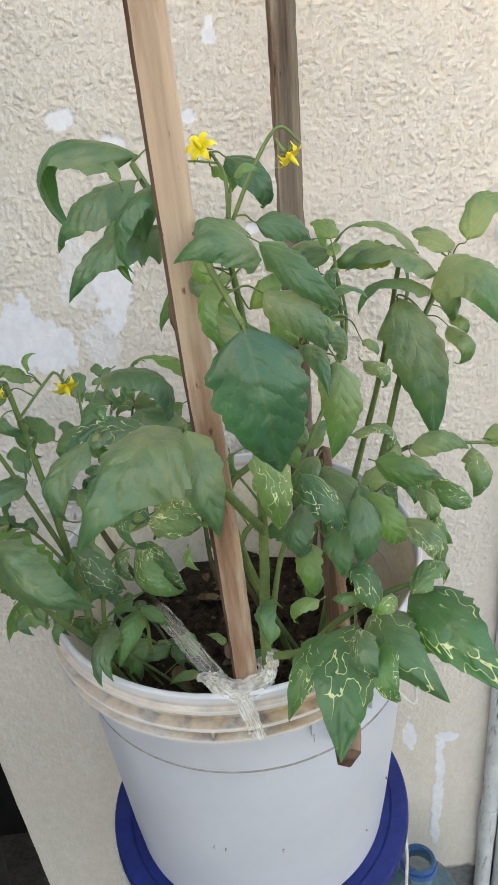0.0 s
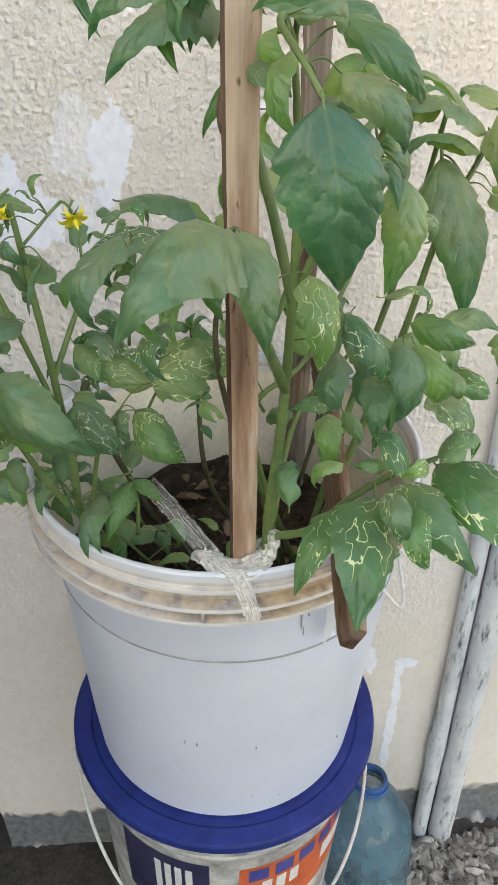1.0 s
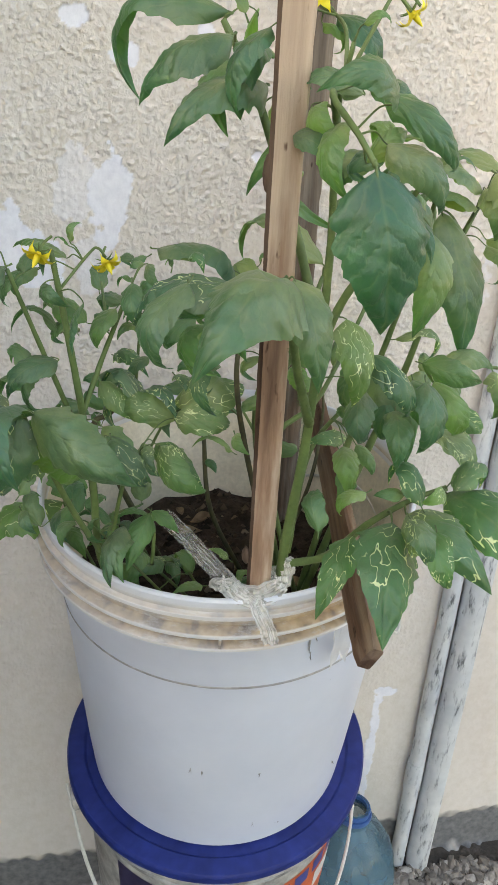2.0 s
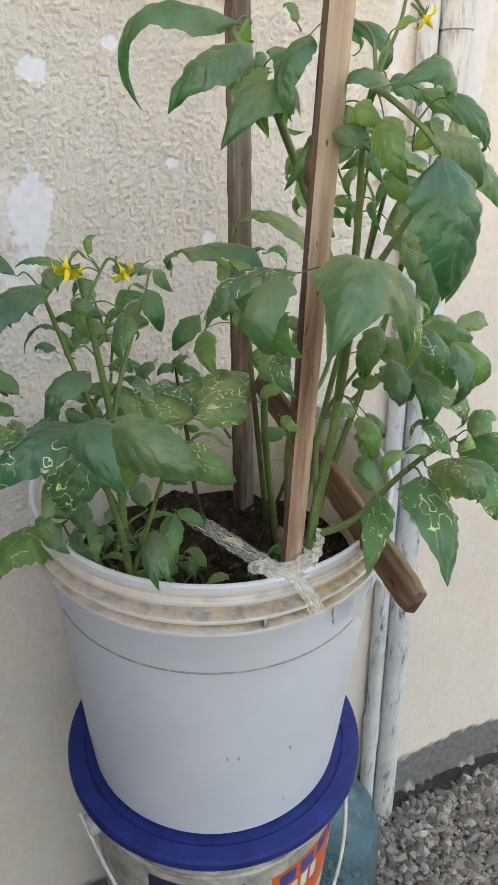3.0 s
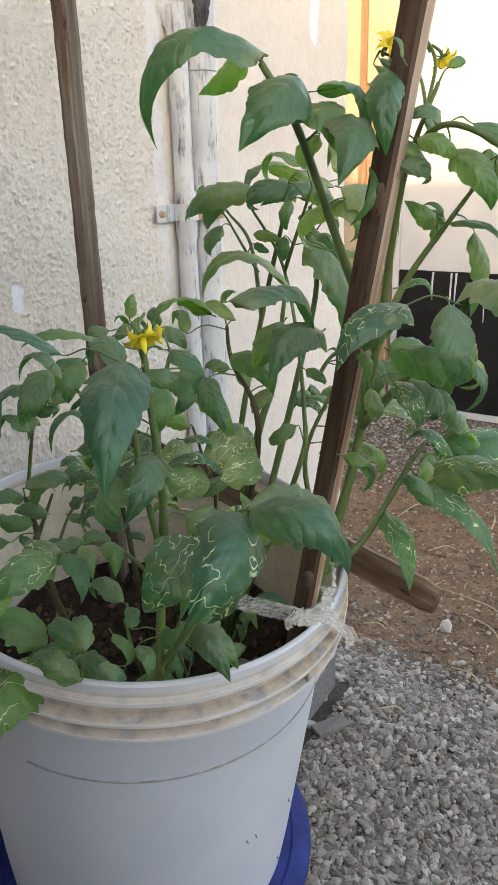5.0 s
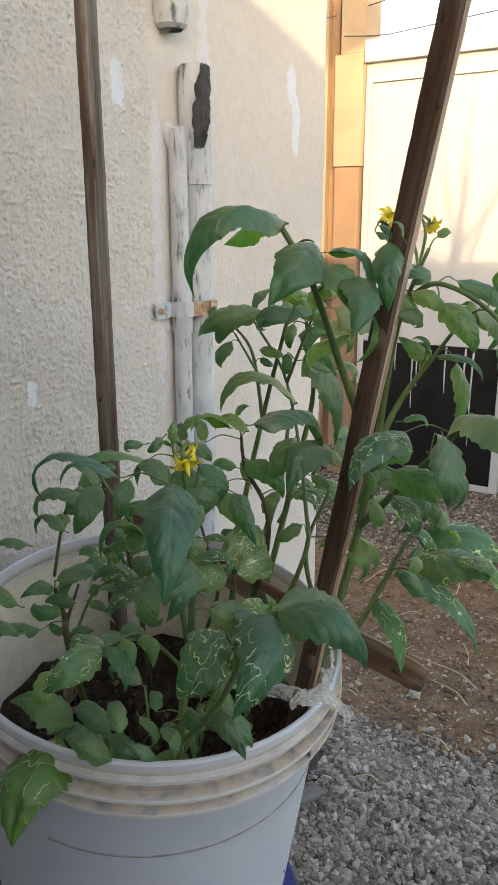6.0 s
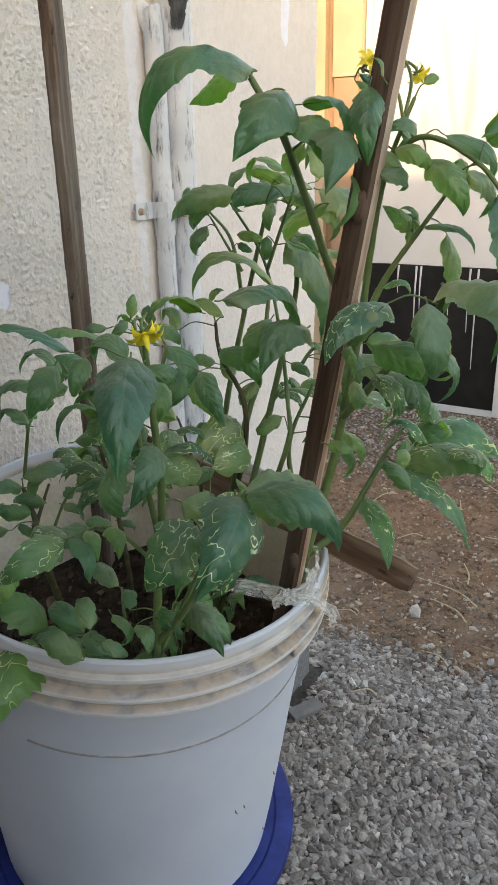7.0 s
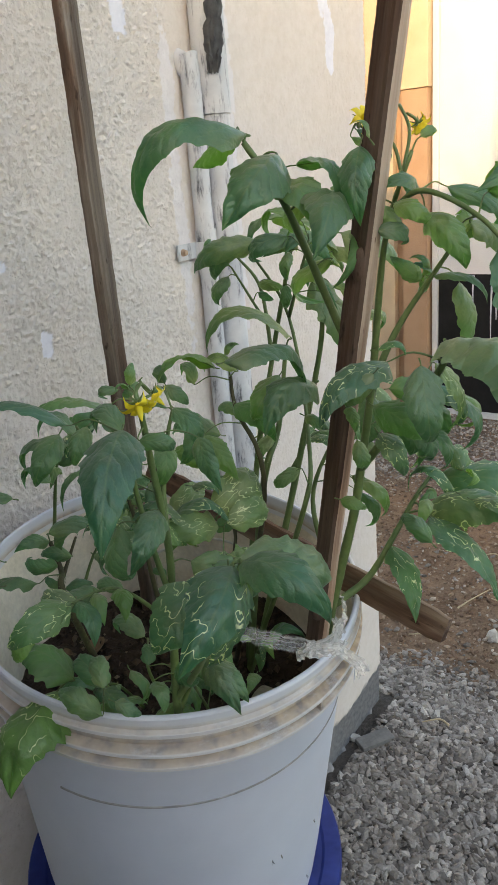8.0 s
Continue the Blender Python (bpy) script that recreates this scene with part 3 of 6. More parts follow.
# ---- pipes on the wall ----
def pipes():
    px1, px2, r1, r2, y1, y2 = 0.4175, 0.4535, 0.0130, 0.0200, 0.236, 0.2295
    thin = anchor("drain_pipe", pose(px1, y1, 0.0), "thin white painted drain pipe running up the wall", "pipe", "pipes on the wall")
    bm = bmesh.new()
    tube(bm, [(0, 0, 0.06), (0.001, 0, 0.5), (-0.001, 0, 1.0), (0, 0, 1.45), (0, 0.004, 1.472), (0, 0.02, 1.490), (0, 0.06, 1.497)], r1, r1, 20, 5)
    part("tube", bm, PIPE_PAINT, thin)
    for z, h in ((1.246, 0.060), (0.31, 0.06)):
        bm = bmesh.new()
        rings = lathe(bm, [(r1, z - h / 2), (r1 + 0.0016, z - h / 2), (r1 + 0.0018, z), (r1 + 0.0016, z + h / 2), (r1, z + h / 2)], 24)
        part("coupling", bm, PIPE_PAINT, thin)
    wide = anchor("drain_pipe", pose(px2, y2, 0.0), "wide white painted drain pipe with peeling grey paint", "pipe", "pipes on the wall")
    bm = bmesh.new()
    lathe(bm, [(r2 - 0.003, 0.08), (r2 - 0.003, 0.02), (r2, 0.02), (r2, 0.3), (r2 + 0.0003, 0.9), (r2, 1.42)], 28)
    part("tube", bm, PIPE_PAINT, wide)
    bm = bmesh.new()
    lathe(bm, [(r2, 1.42), (r2 + 0.0030, 1.421), (r2 + 0.0030, 1.555), (r2, 1.575), (0.001, 1.58)], 28)
    part("socket", bm, PIPE_PAINT, wide)
    # dark wrap over the top of the wide pipe
    bm = bmesh.new()
    rows = []
    for j in range(26):
        z = 1.468 + 0.105 * j / 25
        half = 0.72 * (0.30 + 0.9 * math.sin(math.pi * (0.10 + 0.75 * j / 25))) * (1 + 0.45 * noise.noise(Vector((j * 0.30, 3, 1))) + 0.15 * noise.noise(Vector((j * 1.1, 5, 1))))
        row = []
        for i in range(13):
            a = -math.pi / 2 - 0.55 + 0.018 * (j - 12) + (0.10 if i in (0, 12) else 0.0) * noise.noise(Vector((j * 1.3, i, 2))) + half * (i / 12 * 2 - 1) * 0.62
            k = r2 + 0.0060 + 0.0022 * noise.noise(Vector((i * 0.6, j * 0.5, 7)))
            row.append(bm.verts.new((k * math.cos(a), k * math.sin(a), z + 0.005 * noise.noise(Vector((i * 0.9, j * 0.3, 2))))))
        rows.append(row)
    for a, b in zip(rows, rows[1:]):
        for i in range(12):
            bm.faces.new((a[i], a[i + 1], b[i + 1], b[i]))
    bmesh.ops.solidify(bm, geom=bm.faces[:], thickness=0.002)
    part("tape_wrap", bm, TAR, wide, "torn dark grey tape round the pipe")
    # strap that holds both
    clamp = anchor("pipe_clamp", pose(0.091, 0.0035, 1.250), "flat steel pipe clamp, rusty at one end, screwed to the wall", "bracket")
    bm = bmesh.new()
    line = [(0.272, 0.241), (0.309, 0.241), (0.311, 0.230), (0.316, 0.221), (0.329, 0.2160), (0.345, 0.207), (0.362, 0.2030), (0.380, 0.212), (0.385, 0.230), (0.387, 0.241), (0.400, 0.241)]
    ring = [[bm.verts.new((x, y - o, z)) for x, y in line] for o, z in ((0, -0.0105), (0.0025, -0.0105), (0.0025, 0.0105), (0, 0.0105))]
    for k in range(4):
        for i in range(len(line) - 1):
            bm.faces.new((ring[k][i], ring[k][i + 1], ring[(k + 1) % 4][i + 1], ring[(k + 1) % 4][i]))
    strap = part("strap", bm, PIPE_PAINT, clamp, smooth=False)
    strap.data.materials.append(RUST)
    for p in strap.data.polygons:
        if 0.328 < p.center.x < 0.37:
            p.material_index = 1
    for x, y in ((0.281, 0.238), (0.394, 0.238)):
        bm = bmesh.new()
        bmesh.ops.create_cone(bm, cap_ends=True, segments=12, radius1=0.005, radius2=0.0035, depth=0.006, matrix=Matrix.Translation((x, y - 0.003, 0)) @ pose(0, 0, 0, 90))
        part("screw", bm, RUST, clamp)
    bm = bmesh.new()
    box(bm, (0.352, 0.1985, -0.010), (0.370, 0.1998, 0.010), 0.0005)
    part("rust_plate", bm, RUST, clamp, "rust-streaked plate of the clamp")
    # mouth of an old pipe high on the wall
    stub = anchor("pipe_stub", pose(0.415, WALL_Y, 1.662), "broken white pipe stub plastered into the wall", "pipe")
    bm = bmesh.new()
    lathe(bm, [(0.016, -0.05), (0.022, -0.045), (0.026, -0.02), (0.028, 0.03), (0.028, 0.30), (0.020, 0.30), (0.018, -0.02)], 24, lambda a, z: 0.003 * noise.noise(Vector((math.cos(a) * 2, math.sin(a) * 2, z * 20))))
    part("tube", bm, PIPE_PAINT, stub).matrix_basis = pose(0, -0.012, 0)


pipes()

# ---- the stacked buckets ----
LEAN_UP = Vector((-0.0215, -0.0950, 1.0)).normalized()
STACK = Matrix.Translation((0.0345, 0.0175, 0.9970)) @ Vector((0, 0, 1)).rotation_difference(LEAN_UP).to_matrix().to_4x4() @ pose(0, 0, 0, 0, 0, 14)
FOOT, DEEP = 0.148, 0.3735


def wall_radius(z):
    return 0.1720 + (FOOT - 0.1720) * (-z - 0.056) / (DEEP - 0.056)


def oval(a, z):
    """The rim is pulled a little out of round by the stake that is tied to it."""
    return 0.0065 * math.sin(2 * a) * max(0.0, min(1.0, (z + 0.12) / 0.06))


def planter():
    top = anchor("planter_bucket", STACK, "white plastic bucket used as a planter, earth-stained round its rim", "bucket", "stacked buckets")
    bm = bmesh.new()
    prof = [(0.1780, -0.0200), (0.1792, -0.0040), (0.1804, -0.0008), (0.1820, 0.0), (0.1838, -0.0006), (0.1848, -0.0022), (0.1848, -0.0075), (0.1836, -0.0088), (0.1833, -0.0125),
            (0.1860, -0.0142), (0.1868, -0.0150), (0.1868, -0.0180), (0.1860, -0.0190), (0.1806, -0.0200), (0.1800, -0.0298), (0.1876, -0.0318), (0.1886, -0.0327), (0.1886, -0.0353), (0.1877, -0.0364),
            (0.1806, -0.0374), (0.1800, -0.0440), (0.1868, -0.0458), (0.1878, -0.0466), (0.1878, -0.0492), (0.1868, -0.0502), (0.1760, -0.0510), (0.1722, -0.0560)]
    prof += [(wall_radius(z), z) for z in (-0.065, -0.075, -0.085, -0.095, -0.105, -0.115, -0.125, -0.16, -0.22, -0.28, -0.325)]
    prof += [(FOOT - 0.0008, -DEEP + 0.004), (FOOT - 0.004, -DEEP), (0.0005, -DEEP)]
    lathe(bm, prof, 160, oval)
    part("body", bm, WHITE_PLASTIC, top)
    bm = bmesh.new()
    lathe(bm, [(0.0005, -0.360), (0.144, -0.360), (0.157, -0.20), (0.1660, -0.07), (0.1740, -0.04), (0.1781, -0.0200), (0.1783, -0.0195)], 96, oval)
    part("lining", bm, DIRTY_LINING, top, "earth-dusted inside of the bucket")
    # shallow moulded seam; its grey stands for the shade along it
    bm = bmesh.new()
    z = -0.1155
    rings = [[bm.verts.new(((wall_radius(z + dz) + oval(a, z + dz) + o) * math.cos(a), (wall_radius(z + dz) + oval(a, z + dz) + o) * math.sin(a), z + dz)) for a in [radians(172 + 164 * i / 60) for i in range(61)]] for dz, o in ((-0.0014, 0.0001), (-0.0007, 0.0008), (0.0007, 0.0008), (0.0014, 0.0001))]
    for a, b in zip(rings, rings[1:]):
        for i in range(60):
            bm.faces.new((a[i], a[i + 1], b[i + 1], b[i]))
    part("seam_line", bm, SCUFF_AND_SEAM, top, "thin grey line drawn along the moulded seam round the bucket")
    # torn bit of film and small scuffs on its side
    def flake(name, az, z, wide, tall, lift, material, seed, note):
        bm = bmesh.new()
        rows = []
        for j in range(7):
            v = j / 6
            half = wide * (0.55 + 0.45 * math.sin(3 * v + seed)) * (1 + 0.4 * noise.noise(Vector((v * 5, seed, 0))))
            zz = z - tall * v
            row = []
            for u in (-1, -0.5, 0, 0.5, 1):
                a = radians(az) + half * u / 0.16
                r = wall_radius(zz) + oval(a, zz) + lift * (1 + 6 * v * abs(u))
                row.append(bm.verts.new((r * math.cos(a), r * math.sin(a), zz - tall * 0.22 * v * abs(u))))
            rows.append(row)
        for p, q in zip(rows, rows[1:]):
            for i in range(4):
                bm.faces.new((p[i], p[i + 1], q[i + 1], q[i]))
        part(name, bm, material, top, note)

    bm = bmesh.new()
    rows = []
    for j in range(11):
        v = j / 10
        row = []
        for i in range(7):
            u = i / 6 * 2 - 1
            a = radians(280.5 + 4.2 * u * (1 - 0.25 * v))
            r = 0.1870 + oval(a, -0.05) - 0.004 * v + 0.0025 * noise.noise(Vector((u * 2, v * 4, 3)))
            row.append(bm.verts.new((r * math.cos(a), r * math.sin(a), -0.047 - v * (0.040 + 0.016 * abs(u) + 0.006 * noise.noise(Vector((u * 4, 1, 7)))))))
        rows.append(row)
    for p, q in zip(rows, rows[1:]):
        for i in range(6):
            bm.faces.new((p[i], p[i + 1], q[i + 1], q[i]))
    part("hanging_film", bm, GREY_FILM, top, "torn scrap of cloudy plastic film hanging under the rim")
    for az, z, w, h, sd in ((272, -0.068, 0.0014, 0.012, 2.0), (273, -0.084, 0.0010, 0.007, 9.0), (274, -0.064, 0.0010, 0.006, 10.0), (262, -0.245, 0.0022, 0.003, 3.0), (262, -0.330, 0.0018, 0.003, 4.0), (238, -0.235, 0.0012, 0.004, 5.0), (300, -0.300, 0.0012, 0.003, 6.0), (242, -0.238, 0.0008, 0.003, 7.0), (315, -0.26, 0.0012, 0.004, 8.0)):
        flake("scuff", az, z, w, h, 0.0004, SCUFF_AND_SEAM, sd, "")
    # seam tab under the lower rib
    a = radians(246)
    bm = bmesh.new()
    box(bm, (0.182, -0.0012, -0.0465), (0.1925, 0.0012, -0.0365), 0.0005)
    bmesh.ops.transform(bm, matrix=Matrix.Rotation(a, 4, "Z"), verts=bm.verts)
    part("rib_web", bm, WHITE_PLASTIC, top)
    for sx in (-1, 1):
        bm = bmesh.new()
        box(bm, (0.166, -0.012, -0.086), (0.177, 0.012, -0.060), 0.003)
        bmesh.ops.transform(bm, matrix=Matrix.Rotation(radians(-64 if sx > 0 else 116), 4, "Z"), verts=bm.verts)
        part("handle_ear", bm, WHITE_PLASTIC, top)
    bm = bmesh.new()
    tube(bm, [(0.100, -0.128, -0.096), (0.112, -0.136, -0.114), (0.124, -0.138, -0.128), (0.131, -0.130, -0.122), (0.134, -0.110, -0.098), (0.163, -0.030, -0.075), (0.160, 0.050, -0.070), (0.10, 0.150, -0.12), (0.0, 0.186, -0.15), (-0.10, 0.148, -0.12), (-0.146, 0.082, -0.070)], 0.0016, 0.0016, 8, 8)
    part("wire_handle", bm, WIRE, top, "thin white wire handle hanging behind the bucket")
    # earth in the bucket
    bm = bmesh.new()
    rows = []
    for j in range(15):
        r = 0.1615 * j / 14
        rows.append([bm.verts.new((r * math.cos(2 * math.pi * i / 60), r * math.sin(2 * math.pi * i / 60), -0.132 + 0.012 * noise.noise(Vector((r * 30 * math.cos(2 * math.pi * i / 60), r * 30 * math.sin(2 * math.pi * i / 60), 1))) + 0.005 * noise.noise(Vector((r * 90 * math.cos(2 * math.pi * i / 60), r * 90 * math.sin(2 * math.pi * i / 60), 8))))) for i in range(60)])
    for a, b in zip(rows, rows[1:]):
        for i in range(60):
            bm.faces.new((a[i], b[i], b[(i + 1) % 60], a[(i + 1) % 60]))
    bmesh.ops.remove_doubles(bm, verts=bm.verts[:], dist=0.0001)
    soil = thing("potting_soil", bm, SOIL, "dark moist potting soil filling the bucket", "soil", kind="stuff")
    soil.matrix_world = STACK


def lower_bucket():
    low = anchor("paint_bucket", STACK @ pose(0, 0, -DEEP), "used white paint bucket with a printed label under a blue lid", "bucket", "stacked buckets")
    lid = anchor("bucket_lid", STACK @ pose(0, 0, -DEEP), "scuffed dark blue plastic lid closing the lower bucket", "lid")
    bm = bmesh.new()
    lathe(bm, [(0.0005, -0.0012), (0.150, -0.0012), (0.156, -0.0016), (0.1590, 0.0006), (0.1725, 0.0010), (0.1765, 0.0002), (0.1780, -0.0020), (0.1785, -0.0040), (0.160, -0.0045), (0.0005, -0.008)], 128)
    part("cover", bm, BLUE_PLASTIC, lid)
    bm = bmesh.new()
    lathe(bm, [(0.1600, -0.0046), (0.1785, -0.0042), (0.1788, -0.0110), (0.1772, -0.0130), (0.1740, -0.0125), (0.1600, -0.0046)], 128)
    part("skirt", bm, BLUE_PLASTIC, lid)
    bm = bmesh.new()
    h = 0.345
    prof = [(0.0005, -h + 0.01), (0.140, -h + 0.01), (0.1535, -0.012), (0.1560, -0.0125), (0.1660, -0.0134), (0.1730, -0.0132), (0.1740, -0.0145), (0.1740, -0.0250), (0.1725, -0.0270), (0.1610, -0.0290), (0.1595, -0.052),
            (0.1615, -0.0535), (0.1615, -0.0560), (0.1575, -0.0580), (0.1545, -0.15), (0.1500, -0.25), (0.1460, -h + 0.004), (0.143, -h), (0.0005, -h)]
    lathe(bm, prof, 112)
    part("body", bm, SCUFFED_WHITE, low)

    def label(name, a0, a1, z0, z1, material, lift, note=""):
        bm = bmesh.new()
        rows = []
        for j in range(7):
            z = z0 + (z1 - z0) * j / 6
            r = 0.1575 + (0.1460 - 0.1575) * (-z - 0.058) / (h - 0.062) + lift
            rows.append([bm.verts.new((r * math.cos(radians(a0 + (a1 - a0) * i / 24)), r * math.sin(radians(a0 + (a1 - a0) * i / 24)), z)) for i in range(25)])
        for a, b in zip(rows, rows[1:]):
            for i in range(24):
                bm.faces.new((a[i], a[i + 1], b[i + 1], b[i]))
        return part(name, bm, material, low, note)

    label("navy_label", 205, 246, -0.20, -0.075, NAVY, 0.0008, "navy printed panel with plain white bars")
    label("orange_label", 258, 338, -0.20, -0.085, ORANGE, 0.0008, "orange printed panel with plain blue and white bars")
    for k in range(6):
        label("print_bar", 262 + k * 11.5, 270.5 + k * 11.5, -0.115, -0.091, PRINT_BLUE, 0.0013)
    for k in range(3):
        label("print_bar", 268 + k * 6.5, 272.5 + k * 6.5, -0.150, -0.121, PRINT_WHITE, 0.0013)
    label("print_bar", 300, 326, -0.160, -0.126, PRINT_WHITE, 0.0013)
    for k in range(4):
        label("print_bar", 236 - k * 4.6, 239 - k * 4.6, -0.17 + 0.01 * (k % 2), -0.092, PRINT_WHITE, 0.0013)
    bm = bmesh.new()
    pts = [(0.181 * math.cos(t), 0.012 - 0.175 * math.sin(t) ** 0.8, -0.026 - 0.235 * math.sin(t)) for t in [math.pi * i / 12 for i in range(13)]]
    tube(bm, pts, 0.0021, 0.0021, 8, 6)
    part("wire_handle", bm, WIRE, low, "white coated wire handle hanging in front")
    for sx in (0, 180):
        bm = bmesh.new()
        box(bm, (0.156, -0.010, -0.050), (0.1800, 0.010, -0.029), 0.003)
        bmesh.ops.transform(bm, matrix=Matrix.Rotation(radians(sx), 4, "Z"), verts=bm.verts)
        part("handle_ear", bm, SCUFFED_WHITE, low)
    # what it stands on
    foot = STACK @ Vector((0, 0, -DEEP - h - 0.002))
    bm = bmesh.new()
    box(bm, (-0.13, -0.10, -0.30), (0.13, 0.10, 0.0), 0.008)
    for x in (-0.06, 0.06):
        box(bm, (x - 0.04, -0.1015, -0.26), (x + 0.04, -0.098, -0.04), 0.002)
    blk = thing("concrete_block", bm, BLOCK, "grey concrete block under the lower bucket", "block", smooth=False)
    blk.matrix_world = Matrix.Translation(foot) @ STACK.to_3x3().to_4x4()


planter()
lower_bucket()


# ---- stakes ----
def stake(name, foot, top, wide, deep, material, edge, label, turn, seed, parts=(), ragged=0.05, taper=0.35, section=None):
    """A sawn stick from foot to top with slightly wavy, worn edges; edge is the material of its narrow dark side."""
    foot, top = Vector(foot), Vector(top)
    ax = (top - foot).normalized()
    side = Vector((math.cos(radians(turn)), math.sin(radians(turn)), 0))
    side = (side - ax * side.dot(ax)).normalized()
    back = ax.cross(side)
    m = Matrix((side, back, ax)).transposed().to_4x4()
    m.translation = foot
    ob = anchor(name, m, label, "stake", "plant stakes")
    length, n = (top - foot).length, 120
    corner = section or [(-0.5, -0.34), (-0.36, -0.5), (0.40, -0.5), (0.5, -0.38), (0.5, 0.42), (0.42, 0.5), (-0.42, 0.5), (-0.5, 0.40)]
    bm = bmesh.new()
    rings = []
    for j in range(n + 1):
        z = length * j / n
        bend = 0.0025 * noise.noise(Vector((z * 3, seed, 0)))
        end = 1 - taper * max(0.0, 1 - z / 0.012)
        rings.append([bm.verts.new((wide * cx * end * (1 + 0.07 * noise.noise(Vector((z * 9, seed, i))) + ragged * noise.noise(Vector((z * 60, seed, i)))) + bend, deep * cy * (1 + 0.10 * noise.noise(Vector((z * 11, seed + 3, i))) + ragged * noise.noise(Vector((z * 70, seed + 5, i)))) * end, z)) for i, (cx, cy) in enumerate(corner)])
    for a, b in zip(rings, rings[1:]):
        for i in range(8):
            bm.faces.new((a[i], a[(i + 1) % 8], b[(i + 1) % 8], b[i]))
    cap(bm, rings[0], True)
    cap(bm, rings[-1])
    wood = part("shaft", bm, material, ob, smooth=False)
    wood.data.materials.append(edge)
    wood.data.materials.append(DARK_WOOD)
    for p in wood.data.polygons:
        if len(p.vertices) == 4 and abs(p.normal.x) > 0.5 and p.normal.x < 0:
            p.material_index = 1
        if abs(p.normal.z) > 0.8:
            p.material_index = 2
    for z, s in parts:
        bm = bmesh.new()
        bmesh.ops.create_icosphere(bm, subdivisions=2, radius=1.0, matrix=Matrix.LocRotScale((-wide * 0.46, -deep * 0.1, z), None, (0.0035, deep * 0.35, 0.011 * s)))
        part("knot", bm, edge, ob)
    return ob


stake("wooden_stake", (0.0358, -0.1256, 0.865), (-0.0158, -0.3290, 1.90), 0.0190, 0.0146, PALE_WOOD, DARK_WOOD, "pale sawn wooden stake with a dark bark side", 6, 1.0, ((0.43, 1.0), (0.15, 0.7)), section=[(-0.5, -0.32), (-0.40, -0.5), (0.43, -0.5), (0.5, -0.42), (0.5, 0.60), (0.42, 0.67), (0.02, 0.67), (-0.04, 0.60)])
stake("wooden_stake", (0.1206, 0.1364, 0.830), (0.1000, 0.1100, 1.95), 0.0235, 0.0135, GREY_WOOD, GREY_WOOD, "weathered grey-brown wooden stake at the back of the bucket", 15, 7.0, ((0.30, 0.8),), 0.11)
stake("wooden_stick", (0.098, -0.234, 0.972), (0.138, 0.125, 1.040), 0.012, 0.024, SLAT_WOOD, SLAT_WOOD, "short flat brown wooden stick lying across the bucket rim", 60, 12.0, (), 0.09, 0.14)


# ---- large water bottle ----
def bottle():
    ob = anchor("water_bottle", pose(0.266, 0.118, bank(0.266, 0.118) - 0.004) @ Matrix.Diagonal((0.76, 0.76, 0.84, 1)), "empty blue-tinted plastic water bottle standing by the wall", "bottle")
    bm = bmesh.new()
    prof = [(0.0005, 0.0), (0.085, 0.0), (0.098, 0.008), (0.101, 0.03), (0.0985, 0.05), (0.101, 0.07), (0.0985, 0.09), (0.101, 0.11), (0.101, 0.17), (0.0985, 0.185), (0.1005, 0.20), (0.097, 0.235), (0.086, 0.270), (0.066, 0.300), (0.044, 0.320), (0.032, 0.330), (0.029, 0.340), (0.029, 0.362), (0.026, 0.362), (0.026, 0.335)]
    lathe(bm, prof, 64, lambda a, z: 0.0016 * math.cos(a * 10) if z < 0.26 else 0.0007 * math.cos(a * 14))
    part("body", bm, BOTTLE, ob)
    for z, r in ((0.346, 0.0345), (0.356, 0.031)):
        bm = bmesh.new()
        lathe(bm, [(r - 0.006, z - 0.004), (r, z - 0.0045), (r + 0.001, z), (r, z + 0.0045), (r - 0.006, z + 0.004), (r - 0.006, z - 0.004)], 48)
        part("neck_ring", bm, NECK_BLUE, ob, "blue plastic neck ring")


bottle()


# ---- gate, pillar and what stands beyond ----
GATE_X = 3.35


def gate():
    ob = anchor("metal_gate", pose(GATE_X, 0, 0), "cream painted sheet-metal gate with a black lower panel", "gate")
    bm = bmesh.new()
    box(bm, (0.0, -1.6, 0.765), (0.03, 1.055, 2.045), 0.002)
    part("upper_panel", bm, GATE_PAINT, ob, smooth=False)
    bm = bmesh.new()
    box(bm, (-0.006, 0.330, 0.040), (0.026, 1.055, 0.763), 0.002)
    part("lower_panel", bm, GATE_BLACK, ob, "black sheet-metal lower panel with white paint runs", smooth=False)
    bm = bmesh.new()
    box(bm, (-0.006, -1.6, 0.040), (0.026, 0.285, 0.763), 0.002)
    part("lower_panel", bm, GATE_PAINT, ob, smooth=False)
    for lo, hi in (((-0.02, 0.286, 0.01), (0.035, 0.329, 0.768)), ((-0.02, 1.056, 0.01), (0.035, 1.086, 2.09)), ((-0.018, -1.6, 2.046), (0.035, 1.055, 2.09)), ((-0.05, -1.6, 2.135), (0.05, 1.088, 2.235)), ((-0.012, -1.6, 2.091), (0.04, 1.088, 2.134)), ((-0.014, 0.330, 0.005), (0.03, 1.055, 0.039))):
        bm = bmesh.new()
        box(bm, lo, hi, 0.003)
        part("frame_bar", bm, GATE_PAINT, ob, smooth=False)
    for y, z0 in ((0.775, 0.42), (0.750, 0.54), (0.87, 0.62), (0.46, 0.25), (0.60, 0.52), (0.50, 0.44)):
        bm = bmesh.new()
        tube(bm, [(-0.007, y, 0.760), (-0.0075, y + 0.003, (z0 + 0.760) / 2), (-0.007, y, z0)], 0.0055, 0.002, 6, 4)
        part("paint_run", bm, GATE_PAINT, ob, "white paint run")


